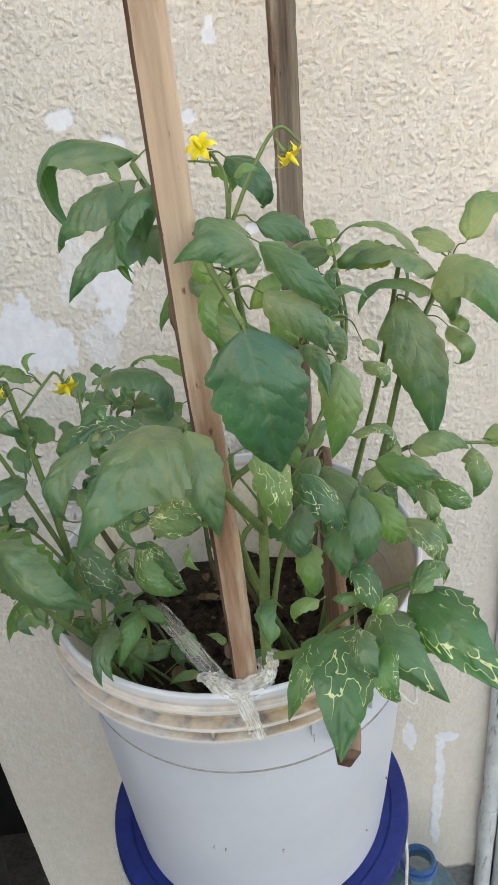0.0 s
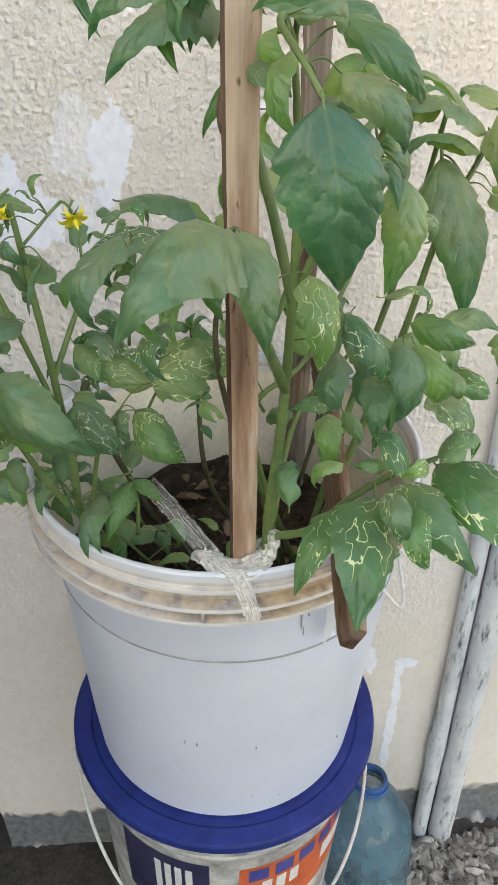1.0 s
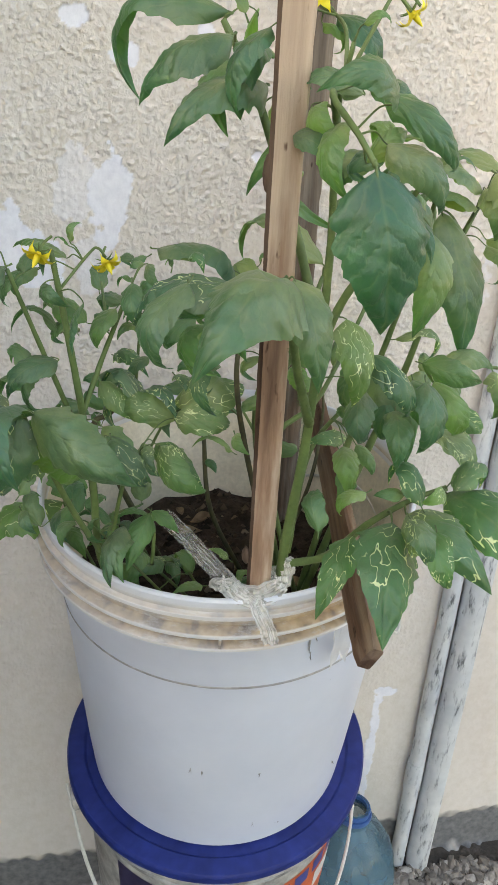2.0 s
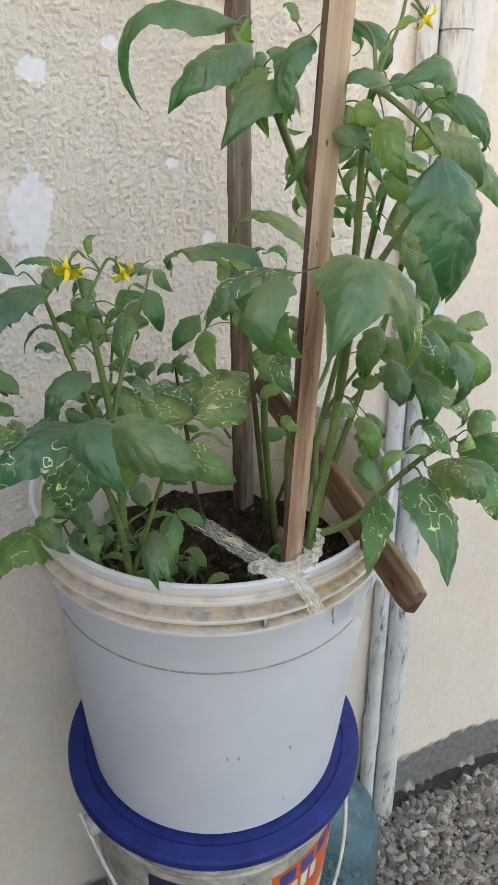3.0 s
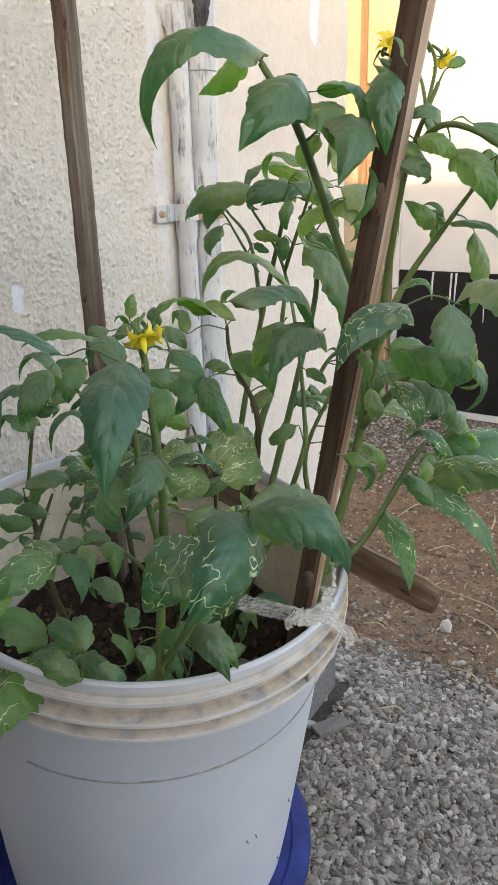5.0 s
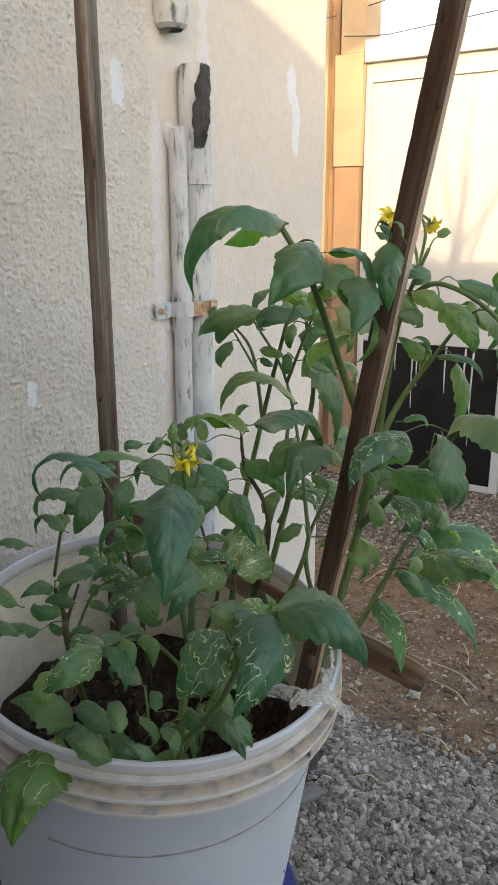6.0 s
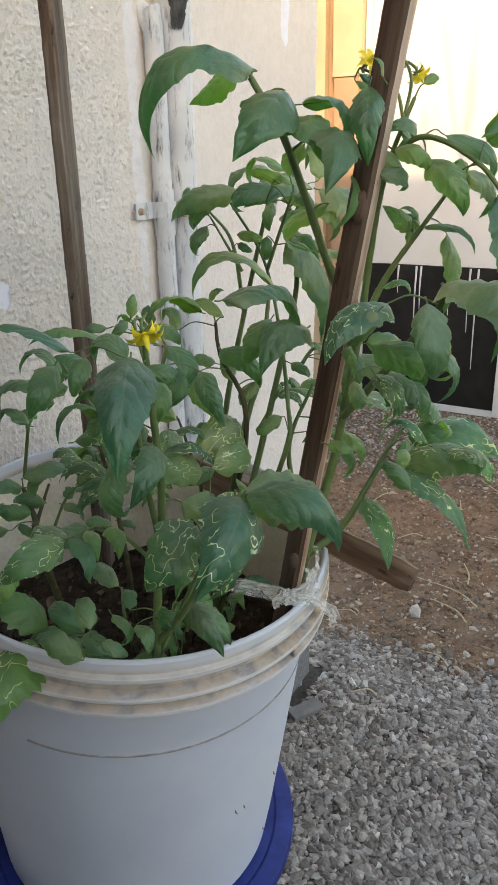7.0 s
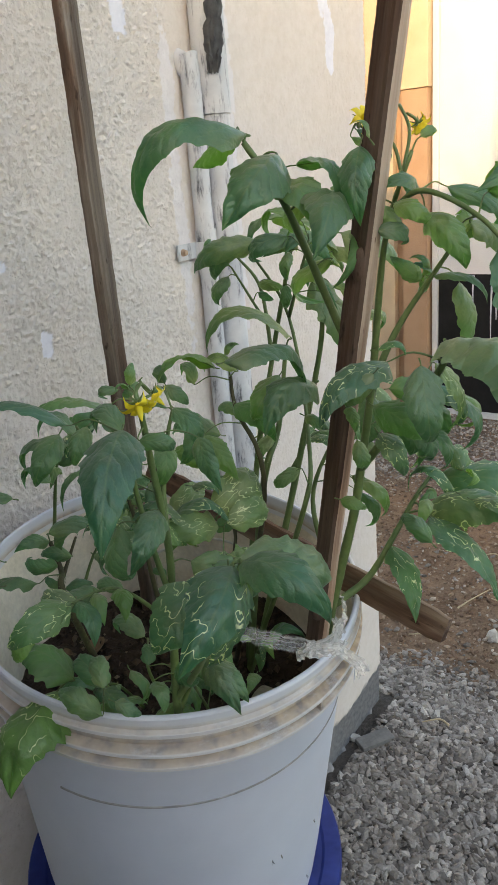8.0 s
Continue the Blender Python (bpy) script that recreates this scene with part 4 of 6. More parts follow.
def pillar():
    ob = anchor("gate_pillar", pose(GATE_X - 0.03, 0, 0), "tan gate pillar, painted paler above", "pillar")
    bm = bmesh.new()
    box(bm, (-0.02, 1.100, 0.0), (0.20, 1.235, 1.655), 0.004)
    part("lower_shaft", bm, PILLAR, ob, smooth=False)
    bm = bmesh.new()
    box(bm, (-0.030, 1.091, 1.657), (0.20, 1.240, 2.18), 0.004)
    part("upper_shaft", bm, PILLAR_UP, ob, smooth=False)
    bm = bmesh.new()
    box(bm, (-0.020, 1.091, 2.182), (0.20, 1.215, 2.9), 0.004)
    part("top_shaft", bm, PILLAR_UP, ob, smooth=False)
    bm = bmesh.new()
    box(bm, (0.03, 1.241, 0.0), (0.20, 1.285, 2.9), 0.003)
    part("side_reveal", bm, PILLAR, ob, smooth=False)
    bm = bmesh.new()
    box(bm, (-0.01, 1.287, 0.0), (0.20, 1.75, 2.9), 0.003)
    part("rear_shaft", bm, PILLAR_UP, ob, smooth=False)


gate()
pillar()


def far_house():
    ob = anchor("house", pose(11.0, 0.5, 0), "distant house with a brown tiled hip roof", "house")
    bm = bmesh.new()
    box(bm, (0, -6, 0), (6, 4, 3.0))
    part("wall", bm, OUTER, ob, smooth=False)
    bm = bmesh.new()
    a = [bm.verts.new(p) for p in ((-0.4, -6.4, 3.0), (6.4, -6.4, 3.0), (6.4, 4.4, 3.0), (-0.4, 4.4, 3.0))]
    b = [bm.verts.new(p) for p in ((3.0, -3.0, 4.5), (3.0, 1.0, 4.5))]
    for f in ((a[0], a[1], b[0]), (a[2], a[3], b[1]), (a[1], a[2], b[1], b[0]), (a[3], a[0], b[0], b[1]), (a[3], a[2], a[1], a[0])):
        bm.faces.new(f)
    part("roof", bm, ROOF, ob, smooth=False)


def sun_blocker():
    """An unseen building, added so its roof keeps low sun off the plants."""
    ob = anchor("sun_blocker_house", pose(-1.92, -6.0, 0), "unseen plain rendered house, added to block the low evening sun", "house")
    bm = bmesh.new()
    box(bm, (-5.0, -10.0, 0), (-0.10, 6.2, 2.08))
    part("wall", bm, OUTER, ob, smooth=False)
    bm = bmesh.new()
    box(bm, (-5.3, -10.3, 2.08), (0.0, 6.2, 2.195))
    part("roof", bm, ROOF, ob, smooth=False)


far_house()
sun_blocker()


def cable(points, r):
    bm = bmesh.new()
    tube(bm, points, r, r, 6, 8)
    return thing("overhead_cable", bm, TAR, "thin dark overhead cable between the houses", "cable", "cables")


cable([(0.80, 0.24, 1.74), (2.0, 0.85, 2.05), (3.28, 1.27, 2.35), (3.32, 0.965, 2.405), (3.5, 0.4, 2.55), (11.0, -1.0, 4.6)], 0.003)
cable([(3.30, 1.20, 2.262), (3.30, 1.00, 2.246), (3.30, 0.75, 2.262), (3.30, -1.0, 2.40)], 0.003)


def bare_tree():
    """An unseen leafless young tree, added behind the path so twigs shade the gate."""
    ob = anchor("bare_tree", pose(-0.72, -1.45, 0), "unseen leafless young tree with thin upright branches, added to shade the gate", "tree")
    r = random.Random(4)
    bm = bmesh.new()
    tube(bm, [(0, 0, -0.02), (0.02, 0.01, 0.8), (0.0, 0.03, 1.5), (0.03, 0.02, 2.1)], 0.032, 0.018, 10, 6, 0.05)
    part("trunk", bm, BARK, ob)
    for k in range(9):
        a, z = r.uniform(0, 6.28), r.uniform(1.4, 2.1)
        w = r.uniform(0.10, 0.42)
        tip = Vector((w * math.cos(a), w * math.sin(a), z + r.uniform(0.6, 1.0)))
        root = Vector((0.02, 0.02, z))
        bm = bmesh.new()
        tube(bm, [root, root.lerp(tip, 0.5) + Vector((r.uniform(-0.04, 0.04), r.uniform(-0.04, 0.04), -0.06)), tip], 0.013, 0.004, 7, 6, 0.08)
        for m in range(4):
            q = root.lerp(tip, r.uniform(0.35, 0.9))
            tube(bm, [q, q + Vector((r.uniform(-0.14, 0.14), r.uniform(-0.14, 0.14), r.uniform(0.12, 0.34)))], 0.005, 0.002, 5, 3)
        part("branch", bm, BARK, ob)


bare_tree()


# ---- tomato plants ----
S, SW, W, U = Vector((0.0, -0.80, 0.60)), Vector((-0.40, -0.70, 0.60)), Vector((-0.72, -0.42, 0.55)), Vector((0.0, -0.12, 1.0))
leaf_random = random.Random(11)
LEVEL = Matrix.Translation((-0.03, -0.15, 0)) @ pose(0, 0, 0, 0, 0, -4.6) @ Matrix.Translation((0.03, 0.15, 0)) @ Matrix.Translation((0, -0.1, 1.12)) @ Vector((0, 0, 1)).rotation_difference(Vector((-0.049, 0.012, 1.0))).to_matrix().to_4x4() @ Matrix.Translation((0, 0.1, -1.12))


def plant(label):
    return anchor("tomato_plant", LEVEL, label, "plant", "tomato plants")


MAIN = plant("tall tomato plant with drooping green leaves beside the pale stake")
RIGHT = plant("tomato plant with broad drooping leaves at the back of the bucket")
FLOWERING = plant("tomato plant with yellow flowers and mined leaves near the bucket rim")
BACK = plant("slender tomato plant with small leaves against the wall")
SEEDLING = plant("low young tomato shoots growing over the dark soil")


STEM_POINTS = {}


def outline(u, lobes, seed):
    """Half width of a toothed tomato leaflet at u along it, from 0 to 1."""
    body = math.sqrt(max(0.0, 1 - (1 - min(1.0, u / 0.24)) ** 3.0)) * (1 - max(0.0, (u - 0.26) / 0.74) ** 1.75)
    q = (u * lobes + seed) % 1.0
    tooth = (q / 0.72) ** 1.3 if q < 0.72 else (1 - q) / 0.28
    small = (u * lobes * 2.6 + seed * 3) % 1.0
    notch = max(0.0, 1 - abs(u - 0.17 - 0.06 * seed) / 0.07)
    return body * (0.88 + 0.20 * tooth * max(0.0, 1 - u * 0.9) + 0.05 * small * (1 - 0.6 * u) - 0.10 * notch) + 0.002


def leaf(owner, base, tip, width, face, mined=False, arch=None, tone=None, dusty=None, hook=None):
    """A leaflet from base to tip, width across, its upper side turned to face; arch: how far it bows up between; tone: 0 dark blue-green to 1 yellow-green; dusty: 0 to 1; hook: how far its tip curls under."""
    r = leaf_random
    base, tip = Vector(base), Vector(tip)
    along = (tip - base) * 1.10
    length = along.length
    ahead = along.normalized()
    up = Vector(face).normalized()
    up = up - ahead * up.dot(ahead)
    if up.length < 0.15:
        up = Vector((0.3, -0.6, 0.7)) - ahead * Vector((0.3, -0.6, 0.7)).dot(ahead)
    up.normalize()
    up = (Matrix.Rotation(r.uniform(-0.30, 0.30), 3, ahead) @ up).normalized()
    right = ahead.cross(up).normalized()
    width = min(width, length * (0.66 if length > 0.06 else 0.46))
    bow = length * (r.uniform(0.18, 0.40) if arch is None else arch)
    fold, curl, seed = r.uniform(0.15, 0.60), r.uniform(-0.6, 0.25), r.uniform(0, 40)
    lobes = max(3, min(7, int(length / 0.012)))
    phase = (r.random(), r.random())
    by_chance = r.uniform(0.5, 1.6) * (0.6 if length > 0.06 else 1.0)
    hook = by_chance if hook is None else hook
    sway = length * r.uniform(-0.08, 0.08)
    nu, nv = (44, 10) if length > 0.045 else (30, 8) if length > 0.025 else (20, 6)
    # the midrib bows up and curls under at its tip
    line = [base + along * u + up * (bow * 4 * u * (1 - u) * (1.15 - 0.3 * u)) + right * (sway * math.sin(math.pi * u)) for u in [i / nu for i in range(nu + 1)]]
    spine, ups = [line[0]], []
    for i in range(nu):
        u = (i + 0.5) / nu
        turn = Matrix.Rotation(-hook * max(0.0, (u - 0.45) / 0.55) ** 1.5, 3, right)
        d = turn @ (line[i + 1] - line[i])
        spine.append(spine[-1] + d)
        ups.append(right.cross(d).normalized())
    ups.append(ups[-1])
    bm = bmesh.new()
    layer = bm.loops.layers.uv.new("UVMap")
    grid, uvs = [], []
    for i in range(nu + 1):
        u = i / nu
        row, urow = [], []
        half = [0.5 * width * outline(u, lobes, p) for p in phase]
        for j in range(nv + 1):
            v = j / nv * 2 - 1
            h = half[0 if v < 0 else 1]
            lift = -fold * abs(v) ** 1.8 * h + curl * h * v * v * (u - 0.35) + 0.10 * h * abs(v) ** 2 * noise.noise(Vector((u * 7, seed, v)))
            pucker = 0.075 * width * noise.noise(Vector((u * 4.0, v * 1.8, seed))) + 0.026 * width * noise.noise(Vector((u * 12, v * 5, seed)))
            rib = -0.032 * width * math.exp(-(v / 0.12) ** 2) + 0.016 * width * math.sin((u * 6.5 - abs(v) * 2.1) * 2 * math.pi) * min(1.0, abs(v) * 3) * (1 - abs(v) * 0.5)
            flat = h * v * (1 - 0.10 * abs(v))
            # the teeth point towards the tip
            slant = along * (0.045 * abs(v) ** 2 * (1 - u))
            row.append(bm.verts.new(spine[i] + right * flat + ups[i] * (lift + (pucker + rib) * min(1.0, u * 6, (1 - u) * 5 + 0.1)) + slant))
            urow.append((u, 0.5 + 0.5 * v * min(1.0, h / (0.5 * width))))
        grid.append(row)
        uvs.append(urow)
    for i in range(nu):
        for j in range(nv):
            f = bm.faces.new((grid[i][j], grid[i][j + 1], grid[i + 1][j + 1], grid[i + 1][j]))
            for loop, (a, b) in zip(f.loops, ((i, j), (i, j + 1), (i + 1, j + 1), (i + 1, j))):
                loop[layer].uv = uvs[a][b]
    ob = part("leaf", bm, MINED if mined else LEAF, owner, "green leaf with pale winding leaf-miner trails" if mined else "")
    ob.color = (r.random() * 0.85 if tone is None else tone, 0.10 + 0.65 * r.random() if dusty is None else dusty, 0, 1)
    # its stalk, back to the nearest stem
    near, gap = None, 0.038
    for q in STEM_POINTS.get(owner.name, ()):
        if (q - base).length < gap:
            near, gap = q, (q - base).length
    r0 = max(0.0005, min(0.0012, width * 0.018))
    under = spine[nu // 5] - ups[nu // 5] * (0.0016 + 0.05 * width)
    bm = bmesh.new()
    if near is not None and gap > 0.004:
        mid = near.lerp(base, 0.55) + Vector((0, 0, 0.16 * gap))
        tube(bm, [near, mid, base, under], r0 * 1.25, r0 * 0.5, 6, 5)
    else:
        tube(bm, [base - ahead * 0.004 - up * 0.001, base, under], r0 * 1.1, r0 * 0.5, 6, 4)
    part("stalk", bm, STEM, ob)
    return ob


def compound(owner, start, end, size, face, mined=0.3):
    """A divided leaf: a bowed stalk from start to end with paired leaflets and one at its tip."""
    r = leaf_random
    start, end = Vector(start), Vector(end)
    mid = start.lerp(end, 0.5) + Vector((0, 0, 0.22 * (end - start).length))
    line = smooth_path([start, mid, end], 8)
    branch(owner, [start, mid, end], 0.0016, 0.0009, STEM)
    ahead = (end - mid).normalized()
    side = ahead.cross(Vector((0, 0, 1))).normalized()
    for k, sgn in ((7, 1), (8, -1), (11, 1), (12, -1), (15, 1), (15, -1)):
        s = size * r.uniform(0.55, 0.95) * (0.7 + 0.02 * k)
        way = (side * sgn * 0.85 + ahead * r.uniform(0.2, 0.6) + Vector((0, 0, r.uniform(-0.7, -0.1)))).normalized()
        leaf(owner, line[k], line[k] + way * s, s * r.uniform(0.48, 0.62), face, r.random() < mined)
    way = (ahead + Vector((0, 0, -0.35))).normalized()
    leaf(owner, end, end + way * size * 1.15, size * 0.62, face, r.random() < mined)


def branch(owner, points, r0, r1, material):
    points = [Vector(p) for p in points]
    if points[0].z < 0.87:
        points[0] = points[0].lerp(Vector((0.030, 0.030, points[0].z)), 0.14)
    bm = bmesh.new()
    tube(bm, points, r0, r1, 10, 7, 0.05)
    ob = part("stem", bm, material, owner)
    STEM_POINTS.setdefault(owner.name, []).extend(smooth_path(points, 8) if len(points) > 2 else [Vector(points[0]).lerp(Vector(points[-1]), k / 6) for k in range(7)])
    # fine hairs along the thick stems
    if r0 > 0.003:
        bm = bmesh.new()
        r = random.Random(int(r0 * 1e6))
        line = smooth_path(points, 24) if len(points) > 2 else [Vector(p) for p in points]
        for i, q in enumerate(line[1:-1]):
            d = (line[i + 2] - line[i]).normalized()
            rad = r0 + (r1 - r0) * i / len(line)
            for _ in range(7):
                o = (Matrix.Rotation(r.uniform(0, 6.28), 3, d) @ d.orthogonal().normalized())
                a = q + o * rad * 0.9 + d * r.uniform(-0.003, 0.003)
                s = d.cross(o) * 0.00011
                bm.faces.new([bm.verts.new(v) for v in (a - s, a + s, a + o * r.uniform(0.0014, 0.0026))])
        part("hairs", bm, STEM, ob)
    return ob


def flower(owner, at, way, size):
    """A nodding yellow flower with five or six back-swept petals, a yellow cone and green sepals."""
    at, way = Vector(at), Vector(way).normalized()
    m = way.to_track_quat("Z", "Y").to_matrix().to_4x4()
    m.translation = at
    head = new("flower")
    head.empty_display_size = 0.01
    head.parent = owner
    head.matrix_basis = m
    for k in range(6):
        bm = bmesh.new()
        a = 2 * math.pi * k / 6 + 0.2
        rows = []
        for i in range(7):
            u = i / 6
            w = size * 0.22 * math.sin(math.pi * min(1, (u + 0.12) ** 0.8)) + 0.0002
            rad = size * (0.10 + 0.80 * math.sin(u * 1.5))
            z = size * (0.15 + 0.30 * math.sin(u * 3.0) - 0.30 * u * u)
            rows.append([bm.verts.new(Matrix.Rotation(a, 3, "Z") @ Vector((rad, w * s, z - abs(s) * w * 0.25))) for s in (-1, 0, 1)])
        for p, q in zip(rows, rows[1:]):
            for j in range(2):
                bm.faces.new((p[j], p[j + 1], q[j + 1], q[j]))
        part("petal", bm, PETAL, head)
    bm = bmesh.new()
    lathe(bm, [(size * 0.10, 0.0), (size * 0.17, size * 0.25), (size * 0.13, size * 0.6), (size * 0.04, size * 0.85), (0.0003, size * 0.9)], 12)
    part("anther_cone", bm, PETAL, head)
    bm = bmesh.new()
    for k in range(6):
        a = 2 * math.pi * k / 6
        q = Matrix.Rotation(a, 3, "Z")
        tube(bm, [q @ Vector((0.0005, 0, 0)), q @ Vector((size * 0.35, 0, -size * 0.08)), q @ Vector((size * 0.62, 0, -size * 0.22))], size * 0.075, size * 0.01, 6, 4)
    part("sepals", bm, STEM, head)
    bm = bmesh.new()
    tube(bm, [(0, 0, 0), (0, 0, -size * 0.45), (size * 0.35, 0, -size * 0.9)], 0.0011, 0.0009, 6, 4)
    part("flower_stalk", bm, STEM, head)


# stems and petioles
branch(MAIN, [(0.046, -0.128, 0.855), (0.043, -0.146, 0.997), (0.050, -0.170, 1.086), (0.053, -0.178, 1.128), (0.056, -0.190, 1.192), (0.057, -0.198, 1.247), (0.055, -0.206, 1.286), (0.053, -0.216, 1.315), (0.057, -0.228, 1.345)], 0.0044, 0.0012, STEM)
branch(MAIN, [(0.053, -0.178, 1.126), (0.044, -0.203, 1.154), (0.035, -0.228, 1.183), (0.027, -0.256, 1.216), (0.022, -0.267, 1.236)], 0.0034, 0.0020, STEM)
branch(MAIN, [(0.056, -0.188, 1.184), (0.040, -0.172, 1.250), (0.016, -0.158, 1.325), (-0.002, -0.146, 1.362)], 0.0034, 0.0020, STEM)
branch(MAIN, [(0.044, -0.147, 0.998), (0.072, -0.165, 1.015), (0.098, -0.178, 1.048), (0.125, -0.182, 1.068), (0.150, -0.185, 1.080)], 0.0033, 0.0016, STEM)
branch(MAIN, [(0.046, -0.150, 1.010), (0.065, -0.120, 1.080), (0.100, -0.125, 1.130)], 0.0026, 0.0014, STEM)
branch(MAIN, [(0.053, -0.214, 1.310), (0.047, -0.235, 1.322), (0.044, -0.256, 1.318), (0.052, -0.274, 1.304), (0.059, -0.283, 1.291)], 0.0019, 0.0014, STEM)
branch(MAIN, [(0.056, -0.187, 1.180), (0.066, -0.195, 1.210), (0.078, -0.205, 1.235), (0.088, -0.223, 1.263), (0.098, -0.236, 1.284)], 0.0030, 0.0013, STEM)
branch(RIGHT, [(0.085, -0.020, 0.855), (0.120, -0.045, 1.020), (0.150, -0.060, 1.120), (0.168, -0.072, 1.200), (0.206, -0.044, 1.261)], 0.0038, 0.0018, STEM)
branch(RIGHT, [(0.085, -0.010, 0.855), (0.125, -0.005, 1.050), (0.155, -0.020, 1.170), (0.172, -0.045, 1.277)], 0.0036, 0.0018, STEM)
branch(RIGHT, [(0.155, -0.020, 1.170), (0.185, 0.010, 1.230), (0.190, 0.040, 1.260)], 0.0022, 0.0012, STEM)
branch(RIGHT, [(0.150, -0.080, 1.120), (0.172, -0.085, 1.137), (0.246, -0.067, 1.125)], 0.0022, 0.0012, STEM)
branch(RIGHT, [(0.075, -0.020, 0.855), (0.025, -0.100, 1.098), (0.051, -0.104, 1.149), (0.071, -0.104, 1.209)], 0.0036, 0.0016, STEM)
branch(RIGHT, [(0.070, 0.000, 0.855), (0.012, -0.114, 1.107), (0.016, -0.093, 1.175), (0.021, -0.087, 1.199)], 0.0026, 0.0012, WOODY)
branch(RIGHT, [(0.090, -0.010, 0.855), (0.033, -0.130, 1.078), (0.073, -0.116, 1.126), (0.124, -0.069, 1.219), (0.123, -0.034, 1.277)], 0.0026, 0.0010, STEM)
branch(RIGHT, [(0.124, -0.069, 1.219), (0.118, -0.102, 1.285)], 0.0018, 0.0010, STEM)
branch(RIGHT, [(0.112, -0.051, 1.219), (0.112, -0.021, 1.264)], 0.0015, 0.0008, STEM)
branch(FLOWERING, [(-0.078, -0.070, 0.855), (-0.098, -0.097, 0.969), (-0.100, -0.112, 1.050), (-0.102, -0.126, 1.120), (-0.108, -0.132, 1.190), (-0.112, -0.136, 1.232)], 0.0038, 0.0018, STEM)
branch(FLOWERING, [(-0.102, -0.126, 1.115), (-0.087, -0.113, 1.152), (-0.073, -0.109, 1.184), (-0.064, -0.110, 1.204)], 0.0022, 0.0012, STEM)
branch(FLOWERING, [(-0.099, -0.100, 0.985), (-0.110, -0.150, 1.050), (-0.124, -0.190, 1.125), (-0.125, -0.206, 1.147)], 0.0026, 0.0016, STEM)
branch(FLOWERING, [(-0.101, -0.118, 1.080), (-0.120, -0.130, 1.150), (-0.138, -0.148, 1.222)], 0.0022, 0.0014, STEM)
branch(FLOWERING, [(-0.098, -0.095, 0.965), (-0.073, -0.141, 1.072), (-0.062, -0.133, 1.090)], 0.0020, 0.0012, STEM)
branch(MAIN, [(0.054, -0.220, 1.325), (0.070, -0.220, 1.355), (0.084, -0.206, 1.372), (0.095, -0.205, 1.364)], 0.0012, 0.0008, STEM)
branch(MAIN, [(0.055, -0.222, 1.330), (0.055, -0.215, 1.352), (0.048, -0.195, 1.364)], 0.0012, 0.0008, STEM)
branch(FLOWERING, [(-0.110, -0.134, 1.205), (-0.091, -0.110, 1.226), (-0.085, -0.109, 1.229), (-0.080, -0.110, 1.223)], 0.0011, 0.0009, STEM)
branch(BACK, [(-0.060, 0.055, 0.855), (-0.108, 0.002, 1.040), (-0.100, 0.013, 1.063), (-0.097, 0.024, 1.086)], 0.0034, 0.0016, WOODY)
branch(BACK, [(-0.101, 0.011, 1.059), (-0.076, 0.019, 1.081)], 0.0018, 0.0010, WOODY)
branch(BACK, [(0.030, 0.060, 0.855), (-0.006, 0.017, 0.958), (-0.012, 0.015, 1.037), (-0.015, 0.018, 1.074), (-0.016, 0.022, 1.105)], 0.0028, 0.0014, WOODY)
branch(BACK, [(-0.087, -0.060, 1.159), (-0.092, -0.039, 1.193)], 0.0014, 0.0010, STEM)
branch(BACK, [(0.065, 0.060, 0.855), (0.087, 0.001, 0.988), (0.101, 0.022, 1.045), (0.103, 0.032, 1.071)], 0.0022, 0.0012, WOODY)
branch(SEEDLING, [(-0.115, -0.020, 0.855), (-0.130, -0.015, 0.950), (-0.142, -0.012, 0.986)], 0.0018, 0.0010, STEM)
branch(SEEDLING, [(-0.030, 0.000, 0.855), (-0.090, -0.061, 0.986), (-0.068, -0.038, 0.996)], 0.0016, 0.0010, STEM)
branch(SEEDLING, [(-0.020, -0.060, 0.855), (-0.097, -0.115, 1.013)], 0.0016, 0.0010, STEM)
branch(SEEDLING, [(-0.090, -0.010, 0.855), (-0.125, -0.053, 0.994)], 0.0014, 0.0010, STEM)

branch(SEEDLING, [(-0.059, -0.095, 0.969), (-0.056, -0.100, 1.002), (-0.058, -0.106, 1.023)], 0.0018, 0.0010, STEM)

# the tall plant beside the pale stake
leaf(MAIN, (0.059, -0.283, 1.290), (0.070, -0.279, 1.216), 0.056, S, arch=0.16, tone=0.12, dusty=0.05, hook=0.3)
leaf(MAIN, (0.104, -0.235, 1.256), (0.098, -0.239, 1.204), 0.040, S, arch=0.14, tone=0.50, dusty=0.80, hook=0.2)
leaf(MAIN, (0.021, -0.266, 1.238), (-0.024, -0.324, 1.210), 0.066, S, arch=0.26, tone=0.30, dusty=0.80, hook=0.4)
leaf(MAIN, (0.025, -0.275, 1.240), (0.037, -0.294, 1.191), 0.046, S, arch=0.22, tone=0.30, dusty=0.70, hook=0.3)
leaf(MAIN, (-0.002, -0.238, 1.230), (-0.058, -0.224, 1.212), 0.036, U, True, arch=0.16, tone=0.15, dusty=0.35, hook=0.6)
leaf(MAIN, (0.060, -0.237, 1.211), (0.066, -0.250, 1.164), 0.028, S, True, arch=0.2, hook=0.6)
leaf(MAIN, (0.080, -0.225, 1.187), (0.107, -0.236, 1.148), 0.029, S, True)
leaf(MAIN, (0.082, -0.199, 1.157), (0.082, -0.220, 1.118), 0.024, SW, arch=0.45, tone=0.1, dusty=0.3, hook=1.4)
leaf(MAIN, (0.113, -0.224, 1.170), (0.110, -0.238, 1.127), 0.038, S)
leaf(MAIN, (0.121, -0.215, 1.167), (0.137, -0.225, 1.129), 0.037, S)
